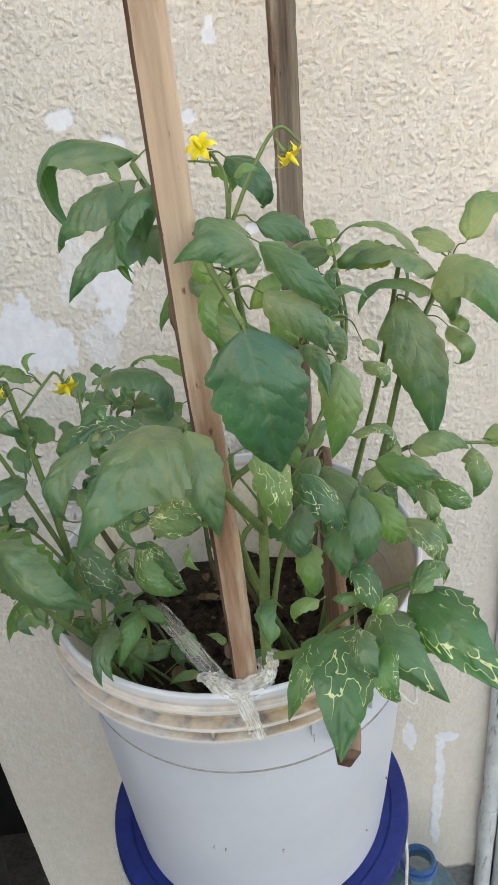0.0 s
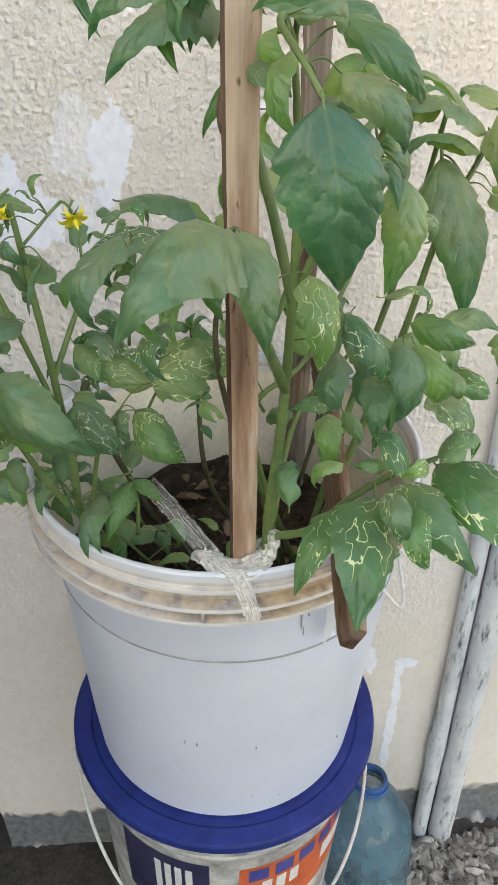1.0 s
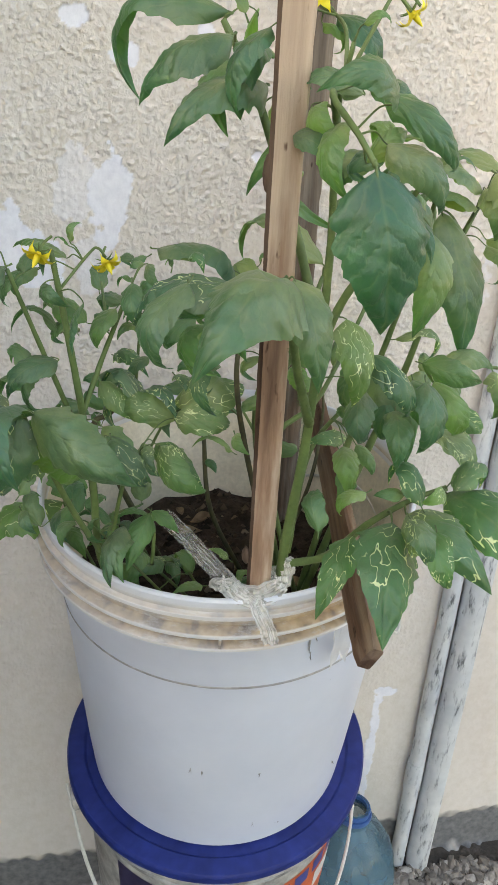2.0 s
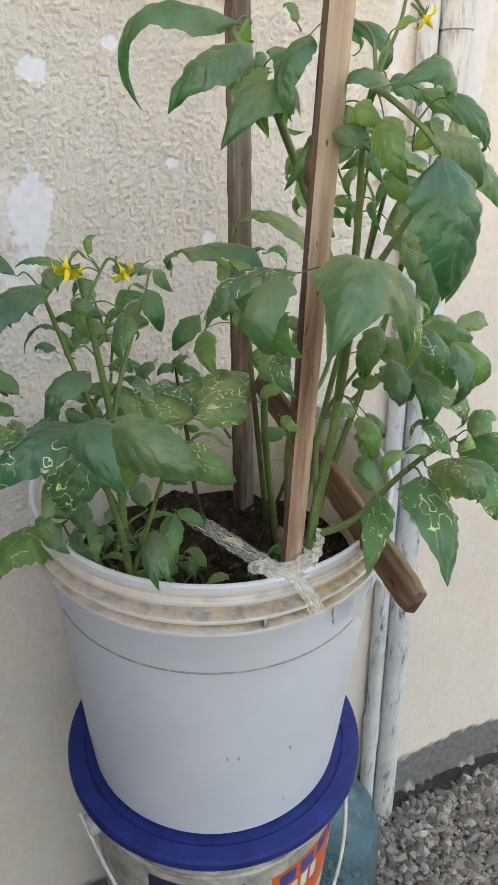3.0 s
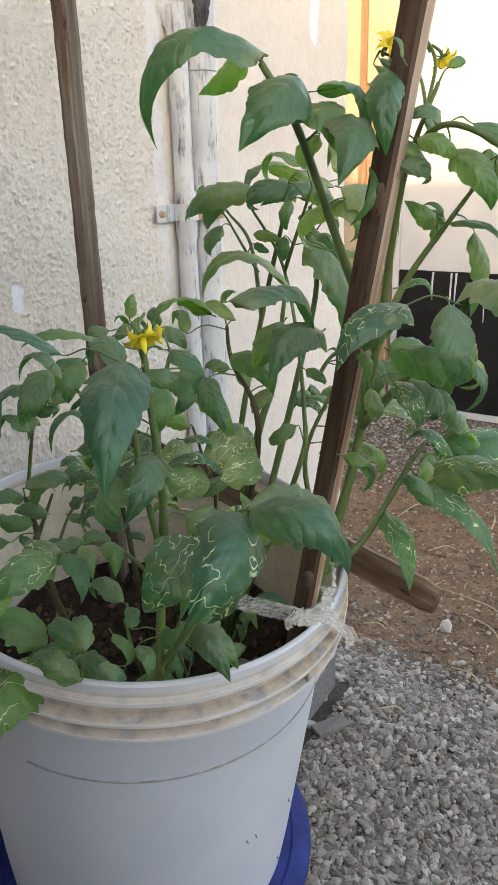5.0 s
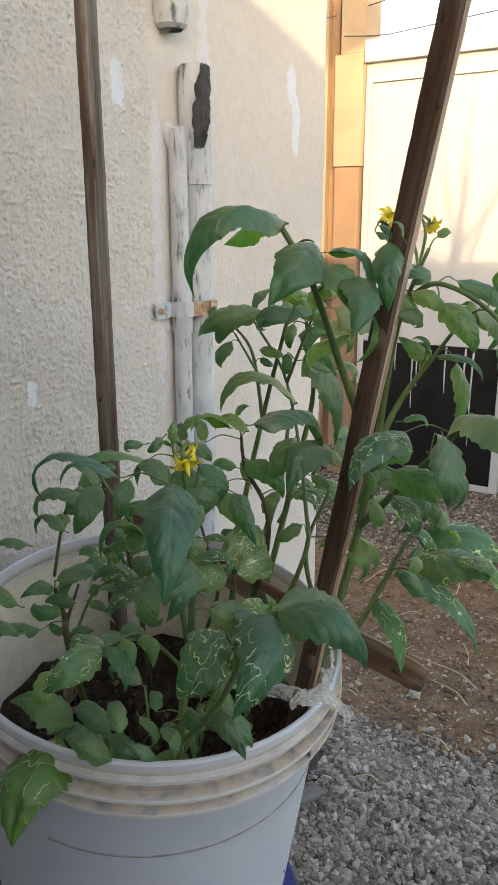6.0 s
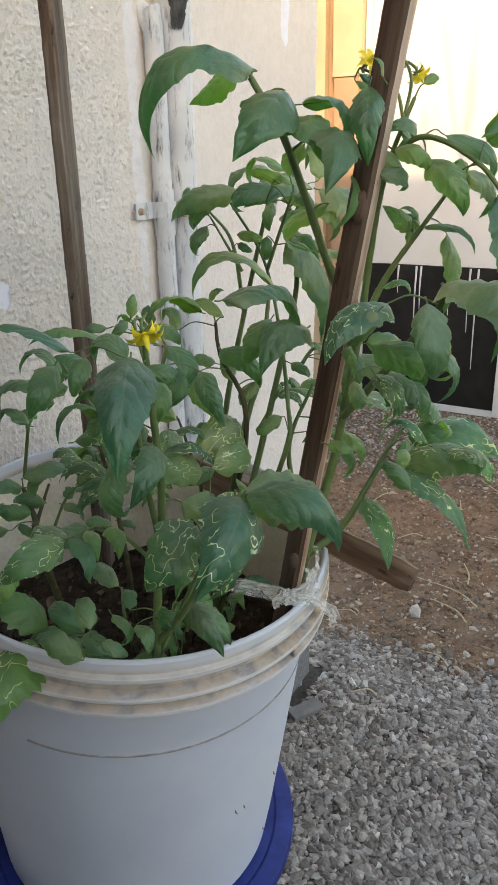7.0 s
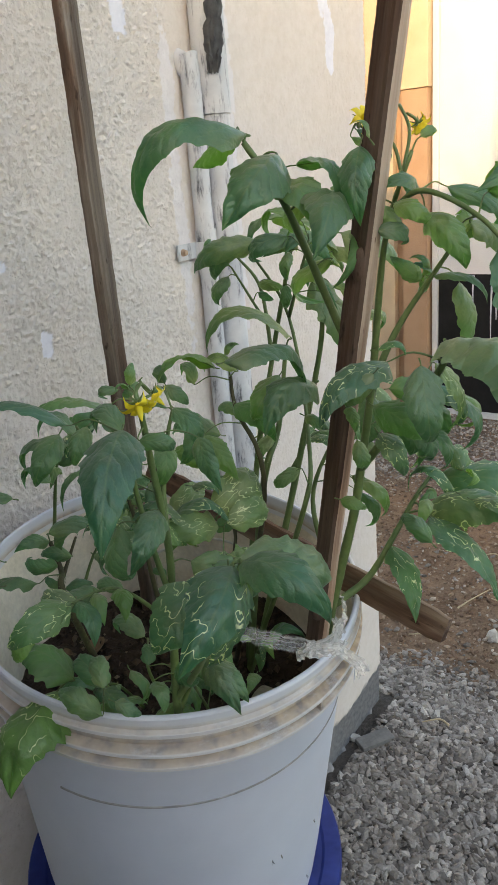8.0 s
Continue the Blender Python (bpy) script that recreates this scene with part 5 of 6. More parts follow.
leaf(MAIN, (0.070, -0.270, 1.317), (0.029, -0.285, 1.324), 0.033, S)
leaf(MAIN, (0.069, -0.244, 1.322), (0.112, -0.253, 1.284), 0.018, S, arch=0.35)
leaf(MAIN, (0.069, -0.259, 1.300), (0.101, -0.267, 1.268), 0.024, S, arch=0.20)
leaf(MAIN, (0.065, -0.224, 1.322), (0.031, -0.214, 1.329), 0.015, S)
leaf(MAIN, (0.068, -0.213, 1.328), (0.100, -0.203, 1.315), 0.018, S, arch=0.20)
leaf(MAIN, (0.055, -0.191, 1.361), (0.079, -0.192, 1.328), 0.032, S)
leaf(MAIN, (0.047, -0.192, 1.357), (0.059, -0.192, 1.339), 0.018, S)
leaf(MAIN, (0.062, -0.251, 1.291), (0.084, -0.246, 1.307), 0.016, S)
leaf(MAIN, (0.107, -0.208, 1.257), (0.098, -0.202, 1.278), 0.028, S)
leaf(MAIN, (0.112, -0.202, 1.246), (0.089, -0.206, 1.270), 0.028, S)
leaf(MAIN, (0.031, -0.200, 1.304), (0.007, -0.199, 1.272), 0.010, S)
leaf(MAIN, (0.002, -0.147, 1.366), (-0.069, -0.100, 1.326), 0.038, U, arch=0.35, tone=0.20, dusty=0.30, hook=0.9)
leaf(MAIN, (0.003, -0.167, 1.353), (-0.051, -0.166, 1.322), 0.044, W, arch=0.18, tone=0.15, dusty=0.45, hook=0.4)
leaf(MAIN, (0.020, -0.189, 1.327), (-0.035, -0.217, 1.302), 0.038, SW, arch=0.22, tone=0.20, dusty=0.50, hook=0.4)
leaf(MAIN, (0.018, -0.170, 1.345), (0.004, -0.212, 1.312), 0.024, S, arch=0.30)
leaf(MAIN, (0.020, -0.122, 1.369), (0.017, -0.084, 1.352), 0.030, W, arch=0.12, tone=0.85, dusty=0.1, hook=0.2)
leaf(MAIN, (0.005, -0.162, 1.334), (-0.007, -0.207, 1.305), 0.030, W)
leaf(MAIN, (0.012, -0.154, 1.338), (0.015, -0.139, 1.348), 0.021, U)
leaf(MAIN, (0.018, -0.216, 1.352), (-0.001, -0.225, 1.311), 0.024, W, arch=0.22, tone=0.30, hook=0.6)
leaf(MAIN, (0.042, -0.174, 1.283), (0.074, -0.138, 1.242), 0.015, W)
leaf(MAIN, (0.029, -0.165, 1.322), (0.041, -0.148, 1.300), 0.024, W)
leaf(MAIN, (0.060, -0.232, 1.352), (0.075, -0.235, 1.353), 0.023, W)
leaf(MAIN, (0.004, -0.231, 1.355), (0.000, -0.222, 1.365), 0.008, U)
leaf(MAIN, (0.040, -0.213, 1.317), (0.051, -0.220, 1.292), 0.028, W)
leaf(MAIN, (0.043, -0.221, 1.316), (0.051, -0.247, 1.300), 0.039, W)
leaf(MAIN, (0.050, -0.240, 1.309), (0.045, -0.271, 1.275), 0.050, W)
leaf(MAIN, (0.030, -0.216, 1.303), (0.053, -0.225, 1.290), 0.016, W)
leaf(MAIN, (-0.015, -0.234, 1.206), (-0.018, -0.277, 1.185), 0.025, W, arch=0.35)
leaf(MAIN, (-0.011, -0.234, 1.187), (-0.013, -0.254, 1.160), 0.026, W, True, arch=0.40)
leaf(MAIN, (-0.013, -0.214, 1.203), (-0.016, -0.221, 1.186), 0.026, W)
leaf(MAIN, (-0.017, -0.222, 1.183), (-0.014, -0.224, 1.159), 0.017, W)
leaf(MAIN, (-0.026, -0.243, 1.231), (-0.021, -0.221, 1.206), 0.025, W)
leaf(MAIN, (-0.025, -0.272, 1.238), (-0.044, -0.290, 1.194), 0.027, W, arch=0.20)
leaf(MAIN, (-0.023, -0.244, 1.244), (-0.017, -0.262, 1.242), 0.020, U, True)
leaf(MAIN, (0.108, -0.203, 1.064), (0.091, -0.268, 1.019), 0.054, S, True, arch=0.16, tone=0.40, dusty=0.20, hook=0.2)
leaf(MAIN, (0.084, -0.153, 1.087), (0.077, -0.169, 1.056), 0.028, S, arch=0.30, tone=0.60, dusty=0.10)
leaf(MAIN, (0.097, -0.156, 1.160), (0.117, -0.194, 1.102), 0.033, S, arch=0.35, tone=0.30, dusty=0.50)
leaf(MAIN, (0.089, -0.179, 1.040), (0.059, -0.214, 1.001), 0.028, SW, True, arch=0.14, tone=0.55, dusty=0.10, hook=0.2)
leaf(MAIN, (0.122, -0.190, 1.062), (0.155, -0.271, 1.054), 0.045, S, True)
leaf(MAIN, (0.148, -0.190, 1.078), (0.188, -0.265, 1.055), 0.052, S, True, arch=0.20)
leaf(MAIN, (0.143, -0.217, 1.093), (0.176, -0.188, 1.089), 0.036, U, True)
leaf(MAIN, (0.121, -0.221, 1.084), (0.107, -0.177, 1.093), 0.038, U, True)
leaf(MAIN, (0.133, -0.225, 1.097), (0.113, -0.239, 1.095), 0.021, S, True)
leaf(MAIN, (0.114, -0.207, 1.086), (0.092, -0.205, 1.087), 0.033, S)
leaf(MAIN, (0.107, -0.241, 1.088), (0.114, -0.273, 1.066), 0.033, SW, True)
leaf(MAIN, (0.121, -0.251, 1.084), (0.126, -0.274, 1.053), 0.022, SW, True, arch=0.30)
leaf(MAIN, (0.086, -0.215, 1.093), (0.067, -0.216, 1.076), 0.034, SW)
leaf(MAIN, (0.052, -0.235, 1.076), (0.061, -0.203, 1.087), 0.031, SW)
leaf(MAIN, (0.084, -0.150, 1.097), (0.085, -0.183, 1.068), 0.047, S)
leaf(MAIN, (0.095, -0.140, 1.094), (0.109, -0.154, 1.073), 0.042, S)
leaf(MAIN, (0.089, -0.137, 1.098), (0.059, -0.139, 1.096), 0.027, S, True)
leaf(MAIN, (0.104, -0.200, 1.143), (0.101, -0.227, 1.111), 0.042, SW)
leaf(MAIN, (0.117, -0.188, 1.159), (0.126, -0.218, 1.125), 0.028, SW, arch=0.30)
leaf(MAIN, (0.106, -0.186, 1.151), (0.098, -0.197, 1.114), 0.020, SW)
leaf(MAIN, (0.094, -0.162, 1.170), (0.072, -0.168, 1.129), 0.041, SW)
leaf(MAIN, (0.094, -0.166, 1.128), (0.075, -0.147, 1.124), 0.013, SW)

# the plant at the side of the back stake, with broad drooping leaves
leaf(RIGHT, (0.164, -0.070, 1.250), (0.186, -0.088, 1.148), 0.050, S, arch=0.14, tone=0.05, dusty=0.65, hook=0.2)
leaf(RIGHT, (0.197, -0.080, 1.278), (0.223, -0.127, 1.241), 0.058, S, arch=0.20, tone=0.35, dusty=1.00)
leaf(RIGHT, (0.203, -0.071, 1.278), (0.186, -0.024, 1.295), 0.057, U, arch=0.10, tone=0.35, dusty=1.00)
leaf(RIGHT, (0.214, -0.072, 1.285), (0.247, -0.036, 1.306), 0.047, U, tone=0.35, dusty=1.00)
leaf(RIGHT, (0.183, -0.057, 1.278), (0.114, -0.037, 1.287), 0.036, U, arch=0.25, tone=0.35, dusty=1.00)
leaf(RIGHT, (0.166, -0.054, 1.279), (0.116, -0.060, 1.274), 0.048, S, arch=0.20, tone=0.35, dusty=1.00)
leaf(RIGHT, (0.194, -0.072, 1.263), (0.129, -0.070, 1.280), 0.040, U, arch=0.20, tone=0.35, dusty=1.00)
leaf(RIGHT, (0.190, -0.074, 1.252), (0.130, -0.086, 1.253), 0.034, U, arch=0.20, tone=0.35, dusty=1.00)
leaf(RIGHT, (0.194, -0.072, 1.267), (0.201, -0.094, 1.227), 0.037, S, tone=0.35, dusty=1.00)
leaf(RIGHT, (0.200, -0.073, 1.226), (0.205, -0.085, 1.191), 0.028, S, arch=0.55, tone=0.35, dusty=1.00)
leaf(RIGHT, (0.202, -0.053, 1.263), (0.224, -0.064, 1.238), 0.032, S, tone=0.35, dusty=1.00)
leaf(RIGHT, (0.204, -0.062, 1.229), (0.219, -0.070, 1.214), 0.019, S, tone=0.35, dusty=1.00)
leaf(RIGHT, (0.132, -0.113, 1.232), (0.145, -0.118, 1.220), 0.031, S, tone=0.35, dusty=1.00)
leaf(RIGHT, (0.129, -0.136, 1.224), (0.144, -0.146, 1.202), 0.033, S, True, arch=0.50, tone=0.35, dusty=1.00)
leaf(RIGHT, (0.118, -0.135, 1.171), (0.153, -0.145, 1.156), 0.040, U, True, tone=0.35, dusty=1.00)
leaf(RIGHT, (0.166, -0.099, 1.141), (0.212, -0.098, 1.138), 0.036, S, tone=0.35, dusty=1.00)
leaf(RIGHT, (0.166, -0.100, 1.137), (0.175, -0.117, 1.108), 0.041, S, tone=0.35, dusty=1.00)
leaf(RIGHT, (0.154, -0.111, 1.134), (0.155, -0.090, 1.151), 0.034, S, tone=0.35, dusty=1.00)
leaf(RIGHT, (0.170, -0.112, 1.114), (0.178, -0.129, 1.088), 0.031, S, arch=0.40, tone=0.35, dusty=1.00)
leaf(RIGHT, (0.174, -0.122, 1.098), (0.189, -0.138, 1.077), 0.019, S, True, arch=0.30, tone=0.35, dusty=1.00)
leaf(RIGHT, (0.152, -0.139, 1.104), (0.178, -0.164, 1.070), 0.030, S, True, tone=0.35, dusty=1.00)
leaf(RIGHT, (0.217, -0.080, 1.129), (0.213, -0.110, 1.093), 0.040, S, True, tone=0.35, dusty=1.00)
leaf(RIGHT, (0.230, -0.062, 1.127), (0.272, -0.053, 1.124), 0.034, S, tone=0.35, dusty=1.00)
leaf(RIGHT, (0.123, -0.142, 1.134), (0.154, -0.128, 1.140), 0.026, S, tone=0.35, dusty=1.00)
leaf(RIGHT, (0.131, -0.159, 1.161), (0.173, -0.171, 1.150), 0.037, SW)
leaf(RIGHT, (0.120, -0.047, 1.285), (0.099, 0.014, 1.262), 0.027, W, arch=0.30)
leaf(RIGHT, (0.115, -0.022, 1.282), (0.100, -0.006, 1.252), 0.027, W, arch=0.30)
leaf(RIGHT, (0.110, -0.019, 1.257), (0.099, -0.010, 1.229), 0.027, W)
leaf(RIGHT, (0.110, 0.001, 1.272), (0.113, -0.000, 1.292), 0.018, W)
leaf(RIGHT, (0.118, -0.081, 1.288), (0.105, -0.046, 1.266), 0.023, W)
leaf(RIGHT, (0.116, -0.097, 1.300), (0.114, -0.054, 1.290), 0.020, U)
leaf(RIGHT, (0.117, -0.082, 1.276), (0.113, -0.080, 1.252), 0.032, W)
leaf(RIGHT, (0.118, -0.102, 1.289), (0.117, -0.079, 1.288), 0.017, U)
leaf(RIGHT, (0.118, -0.102, 1.281), (0.116, -0.124, 1.265), 0.022, W)
leaf(RIGHT, (0.120, -0.073, 1.248), (0.115, -0.072, 1.225), 0.015, W, arch=0.30)
leaf(RIGHT, (0.115, -0.046, 1.249), (0.128, -0.069, 1.242), 0.011, W)
leaf(RIGHT, (0.114, -0.046, 1.242), (0.121, -0.059, 1.234), 0.013, W)
leaf(RIGHT, (0.124, -0.101, 1.247), (0.112, -0.128, 1.231), 0.011, W)
leaf(RIGHT, (0.070, -0.111, 1.218), (0.005, -0.066, 1.233), 0.036, U, arch=0.26, tone=0.55, dusty=1.00, hook=1.3)
leaf(RIGHT, (-0.045, -0.143, 1.234), (0.009, -0.177, 1.208), 0.036, U, arch=0.25, tone=0.10, dusty=0.40, hook=0.9)
leaf(RIGHT, (0.013, -0.172, 1.205), (-0.040, -0.168, 1.189), 0.036, W, arch=0.25, tone=0.20, dusty=0.50, hook=0.5)
leaf(RIGHT, (0.009, -0.098, 1.182), (0.012, -0.136, 1.157), 0.035, W)
leaf(RIGHT, (0.025, -0.092, 1.203), (0.016, -0.061, 1.205), 0.023, U)
leaf(RIGHT, (0.029, -0.076, 1.213), (0.038, -0.086, 1.221), 0.021, W)
leaf(RIGHT, (-0.017, -0.088, 1.165), (-0.020, -0.120, 1.137), 0.029, W)
leaf(RIGHT, (0.034, -0.144, 1.170), (0.039, -0.161, 1.159), 0.030, W)
leaf(RIGHT, (0.026, -0.120, 1.155), (0.021, -0.108, 1.131), 0.015, W, arch=0.40)
leaf(RIGHT, (0.027, -0.140, 1.129), (0.017, -0.116, 1.113), 0.013, W)
leaf(RIGHT, (-0.005, -0.104, 1.111), (-0.004, -0.077, 1.125), 0.026, W)
leaf(RIGHT, (0.003, -0.191, 1.125), (0.009, -0.211, 1.119), 0.021, W)
leaf(RIGHT, (0.010, -0.058, 1.193), (0.019, -0.034, 1.201), 0.021, U)

# the flowering plant at the front of the bucket
leaf(FLOWERING, (-0.124, -0.210, 1.148), (-0.121, -0.277, 1.130), 0.033, SW, arch=0.34, tone=0.05, dusty=0.25, hook=1.0)
leaf(FLOWERING, (-0.120, -0.205, 1.148), (-0.058, -0.223, 1.103), 0.039, SW, arch=0.25)
leaf(FLOWERING, (-0.126, -0.207, 1.147), (-0.191, -0.226, 1.128), 0.043, W, True, arch=0.24, tone=0.05, dusty=0.15, hook=0.5)
leaf(FLOWERING, (-0.128, -0.205, 1.147), (-0.146, -0.198, 1.088), 0.047, S, True, arch=0.20)
leaf(FLOWERING, (-0.118, -0.205, 1.146), (-0.104, -0.166, 1.078), 0.046, S, arch=0.15)
leaf(FLOWERING, (-0.085, -0.147, 1.107), (-0.054, -0.141, 1.063), 0.033, S, True)
leaf(FLOWERING, (-0.108, -0.154, 1.110), (-0.148, -0.143, 1.072), 0.042, W, True, arch=0.25, tone=0.20, dusty=0.35)
leaf(FLOWERING, (-0.076, -0.188, 1.122), (-0.068, -0.203, 1.101), 0.026, W, tone=0.20, dusty=0.35)
leaf(FLOWERING, (-0.138, -0.149, 1.224), (-0.192, -0.184, 1.186), 0.038, W, arch=0.18, tone=0.00, dusty=0.15, hook=0.4)
leaf(FLOWERING, (-0.150, -0.116, 1.226), (-0.196, -0.073, 1.234), 0.021, U, arch=0.22, tone=0.02, dusty=0.10, hook=1.9)
leaf(FLOWERING, (-0.130, -0.138, 1.218), (-0.124, -0.100, 1.215), 0.018, U, tone=0.20, dusty=0.35)
leaf(FLOWERING, (-0.120, -0.139, 1.209), (-0.101, -0.151, 1.197), 0.025, W, tone=0.20, dusty=0.35)
leaf(FLOWERING, (-0.133, -0.080, 1.209), (-0.162, -0.080, 1.182), 0.033, W, arch=0.30, tone=0.20, dusty=0.35)
leaf(FLOWERING, (-0.064, -0.059, 1.213), (-0.068, -0.043, 1.205), 0.021, W, arch=0.50, tone=0.20, dusty=0.35)
leaf(FLOWERING, (-0.054, -0.069, 1.217), (-0.065, -0.060, 1.206), 0.019, W, tone=0.20, dusty=0.35)
leaf(FLOWERING, (-0.036, -0.076, 1.210), (-0.028, -0.065, 1.223), 0.012, W, tone=0.20, dusty=0.35)
leaf(FLOWERING, (-0.094, -0.040, 1.186), (-0.104, -0.002, 1.190), 0.017, U, tone=0.20, dusty=0.35)
leaf(FLOWERING, (-0.112, -0.102, 1.176), (-0.122, -0.087, 1.155), 0.026, W, tone=0.20, dusty=0.35)
leaf(FLOWERING, (-0.129, -0.115, 1.151), (-0.134, -0.123, 1.108), 0.025, W, tone=0.20, dusty=0.35)
leaf(FLOWERING, (-0.063, -0.110, 1.206), (-0.058, -0.124, 1.174), 0.044, SW)
leaf(FLOWERING, (-0.075, -0.108, 1.188), (-0.093, -0.116, 1.158), 0.037, SW)
leaf(FLOWERING, (-0.063, -0.105, 1.205), (-0.075, -0.095, 1.201), 0.017, U)
leaf(FLOWERING, (-0.055, -0.093, 1.216), (-0.067, -0.093, 1.213), 0.023, SW)
leaf(FLOWERING, (-0.053, -0.093, 1.216), (-0.044, -0.108, 1.200), 0.020, SW)
leaf(FLOWERING, (0.010, -0.083, 1.209), (-0.042, -0.073, 1.220), 0.029, U, arch=0.20)
leaf(FLOWERING, (-0.096, -0.110, 1.178), (-0.131, -0.087, 1.188), 0.045, U)
leaf(FLOWERING, (-0.114, -0.115, 1.197), (-0.109, -0.120, 1.178), 0.029, SW)
leaf(FLOWERING, (-0.117, -0.102, 1.169), (-0.156, -0.093, 1.173), 0.023, U)
leaf(FLOWERING, (-0.113, -0.137, 1.159), (-0.150, -0.147, 1.136), 0.052, SW)
leaf(FLOWERING, (-0.108, -0.100, 1.221), (-0.146, -0.079, 1.232), 0.038, U, arch=0.10)
leaf(FLOWERING, (-0.127, -0.102, 1.215), (-0.148, -0.107, 1.194), 0.039, SW)
leaf(FLOWERING, (-0.102, -0.118, 1.234), (-0.094, -0.116, 1.248), 0.013, SW)
leaf(FLOWERING, (-0.103, -0.118, 1.232), (-0.114, -0.117, 1.238), 0.009, U)
leaf(FLOWERING, (-0.019, -0.086, 1.177), (-0.047, -0.090, 1.150), 0.036, SW)
leaf(FLOWERING, (0.008, -0.146, 1.210), (-0.025, -0.137, 1.179), 0.038, SW, arch=0.25)
leaf(FLOWERING, (-0.055, -0.071, 1.141), (-0.075, -0.076, 1.121), 0.032, SW)
leaf(FLOWERING, (-0.036, -0.108, 1.102), (-0.078, -0.078, 1.117), 0.044, S, True, tone=0.60, dusty=0.70)
leaf(FLOWERING, (-0.037, -0.117, 1.108), (0.013, -0.118, 1.101), 0.039, S, True, tone=0.60, dusty=0.70)
leaf(FLOWERING, (-0.033, -0.106, 1.110), (0.019, -0.088, 1.123), 0.043, S, True, tone=0.60, dusty=0.80)
leaf(FLOWERING, (-0.061, -0.101, 1.114), (-0.095, -0.075, 1.123), 0.026, U, True)
leaf(FLOWERING, (-0.048, -0.124, 1.089), (-0.012, -0.146, 1.055), 0.041, SW, True)
leaf(FLOWERING, (-0.059, -0.122, 1.090), (-0.048, -0.144, 1.070), 0.030, SW, True)
leaf(FLOWERING, (-0.063, -0.062, 1.094), (-0.097, -0.029, 1.070), 0.030, U, True, tone=0.20, dusty=0.35)
leaf(FLOWERING, (-0.065, -0.041, 1.098), (-0.088, -0.005, 1.097), 0.028, U, True, tone=0.20, dusty=0.35)
leaf(FLOWERING, (-0.061, -0.084, 1.113), (-0.034, -0.120, 1.111), 0.053, U, True, tone=0.20, dusty=0.35)
leaf(FLOWERING, (-0.036, -0.085, 1.131), (-0.025, -0.108, 1.119), 0.044, U, True, tone=0.20, dusty=0.35)
leaf(FLOWERING, (-0.086, -0.031, 1.131), (-0.056, -0.064, 1.126), 0.020, U, True, tone=0.20, dusty=0.35)
leaf(FLOWERING, (-0.091, -0.158, 1.203), (-0.098, -0.177, 1.176), 0.022, W, arch=0.12, tone=0.15, dusty=0.3, hook=0.2)
flower(FLOWERING, (-0.118, -0.142, 1.232), (-0.35, -0.5, -0.75), 0.013)
flower(FLOWERING, (-0.080, -0.111, 1.221), (0.35, -0.5, -0.7), 0.012)
flower(MAIN, (0.087, -0.217, 1.360), (0.6, -0.2, -0.7), 0.010)
flower(MAIN, (0.044, -0.202, 1.366), (-0.2, -0.5, 0.3), 0.010)

# the slender plant at the back of the bucket
leaf(BACK, (-0.079, -0.005, 1.167), (-0.100, 0.040, 1.154), 0.028, U, tone=0.20, dusty=0.35)
leaf(BACK, (-0.098, 0.001, 1.143), (-0.104, 0.036, 1.140), 0.025, U, tone=0.20, dusty=0.35)
leaf(BACK, (-0.122, 0.017, 1.137), (-0.138, 0.043, 1.136), 0.037, U, tone=0.20, dusty=0.35)
leaf(BACK, (-0.105, 0.011, 1.100), (-0.066, 0.005, 1.086), 0.025, U, tone=0.20, dusty=0.35)
leaf(BACK, (-0.089, 0.010, 1.072), (-0.109, 0.029, 1.078), 0.016, W, tone=0.20, dusty=0.35)
leaf(BACK, (-0.100, 0.015, 1.067), (-0.119, 0.038, 1.081), 0.026, W, tone=0.20, dusty=0.35)
leaf(BACK, (-0.106, 0.009, 1.052), (-0.112, 0.022, 1.063), 0.019, W, tone=0.20, dusty=0.35)
leaf(BACK, (-0.117, 0.023, 1.058), (-0.154, 0.045, 1.054), 0.035, U, tone=0.20, dusty=0.35)
leaf(BACK, (-0.167, -0.047, 1.075), (-0.193, -0.053, 1.055), 0.044, SW)
leaf(BACK, (-0.159, -0.012, 1.112), (-0.184, 0.020, 1.117), 0.030, U)
leaf(BACK, (-0.166, -0.016, 1.096), (-0.194, 0.009, 1.086), 0.033, U)
leaf(BACK, (-0.175, 0.015, 1.120), (-0.167, 0.008, 1.104), 0.020, SW)
leaf(BACK, (0.086, 0.020, 1.077), (0.078, 0.060, 1.094), 0.031, SW)
leaf(BACK, (0.070, -0.036, 1.043), (0.055, -0.005, 1.027), 0.037, SW)
leaf(BACK, (0.094, 0.003, 1.109), (0.068, 0.049, 1.114), 0.027, SW)
leaf(BACK, (0.095, -0.043, 1.122), (0.115, -0.020, 1.138), 0.025, SW)
leaf(BACK, (0.089, -0.032, 1.140), (0.086, -0.002, 1.139), 0.029, SW)

# small seedlings and low leaves on the soil
leaf(SEEDLING, (-0.142, -0.012, 0.986), (-0.215, -0.034, 0.955), 0.059, W, True, arch=0.20)
leaf(SEEDLING, (-0.131, -0.019, 0.991), (-0.150, 0.029, 1.011), 0.044, U)
leaf(SEEDLING, (-0.125, -0.053, 0.994), (-0.120, -0.010, 1.004), 0.031, U)
leaf(SEEDLING, (-0.150, -0.078, 0.998), (-0.159, -0.039, 1.011), 0.039, W)
leaf(SEEDLING, (-0.136, -0.065, 1.006), (-0.129, -0.090, 0.988), 0.033, W)
leaf(SEEDLING, (-0.069, -0.036, 0.997), (-0.072, 0.007, 0.998), 0.033, U)
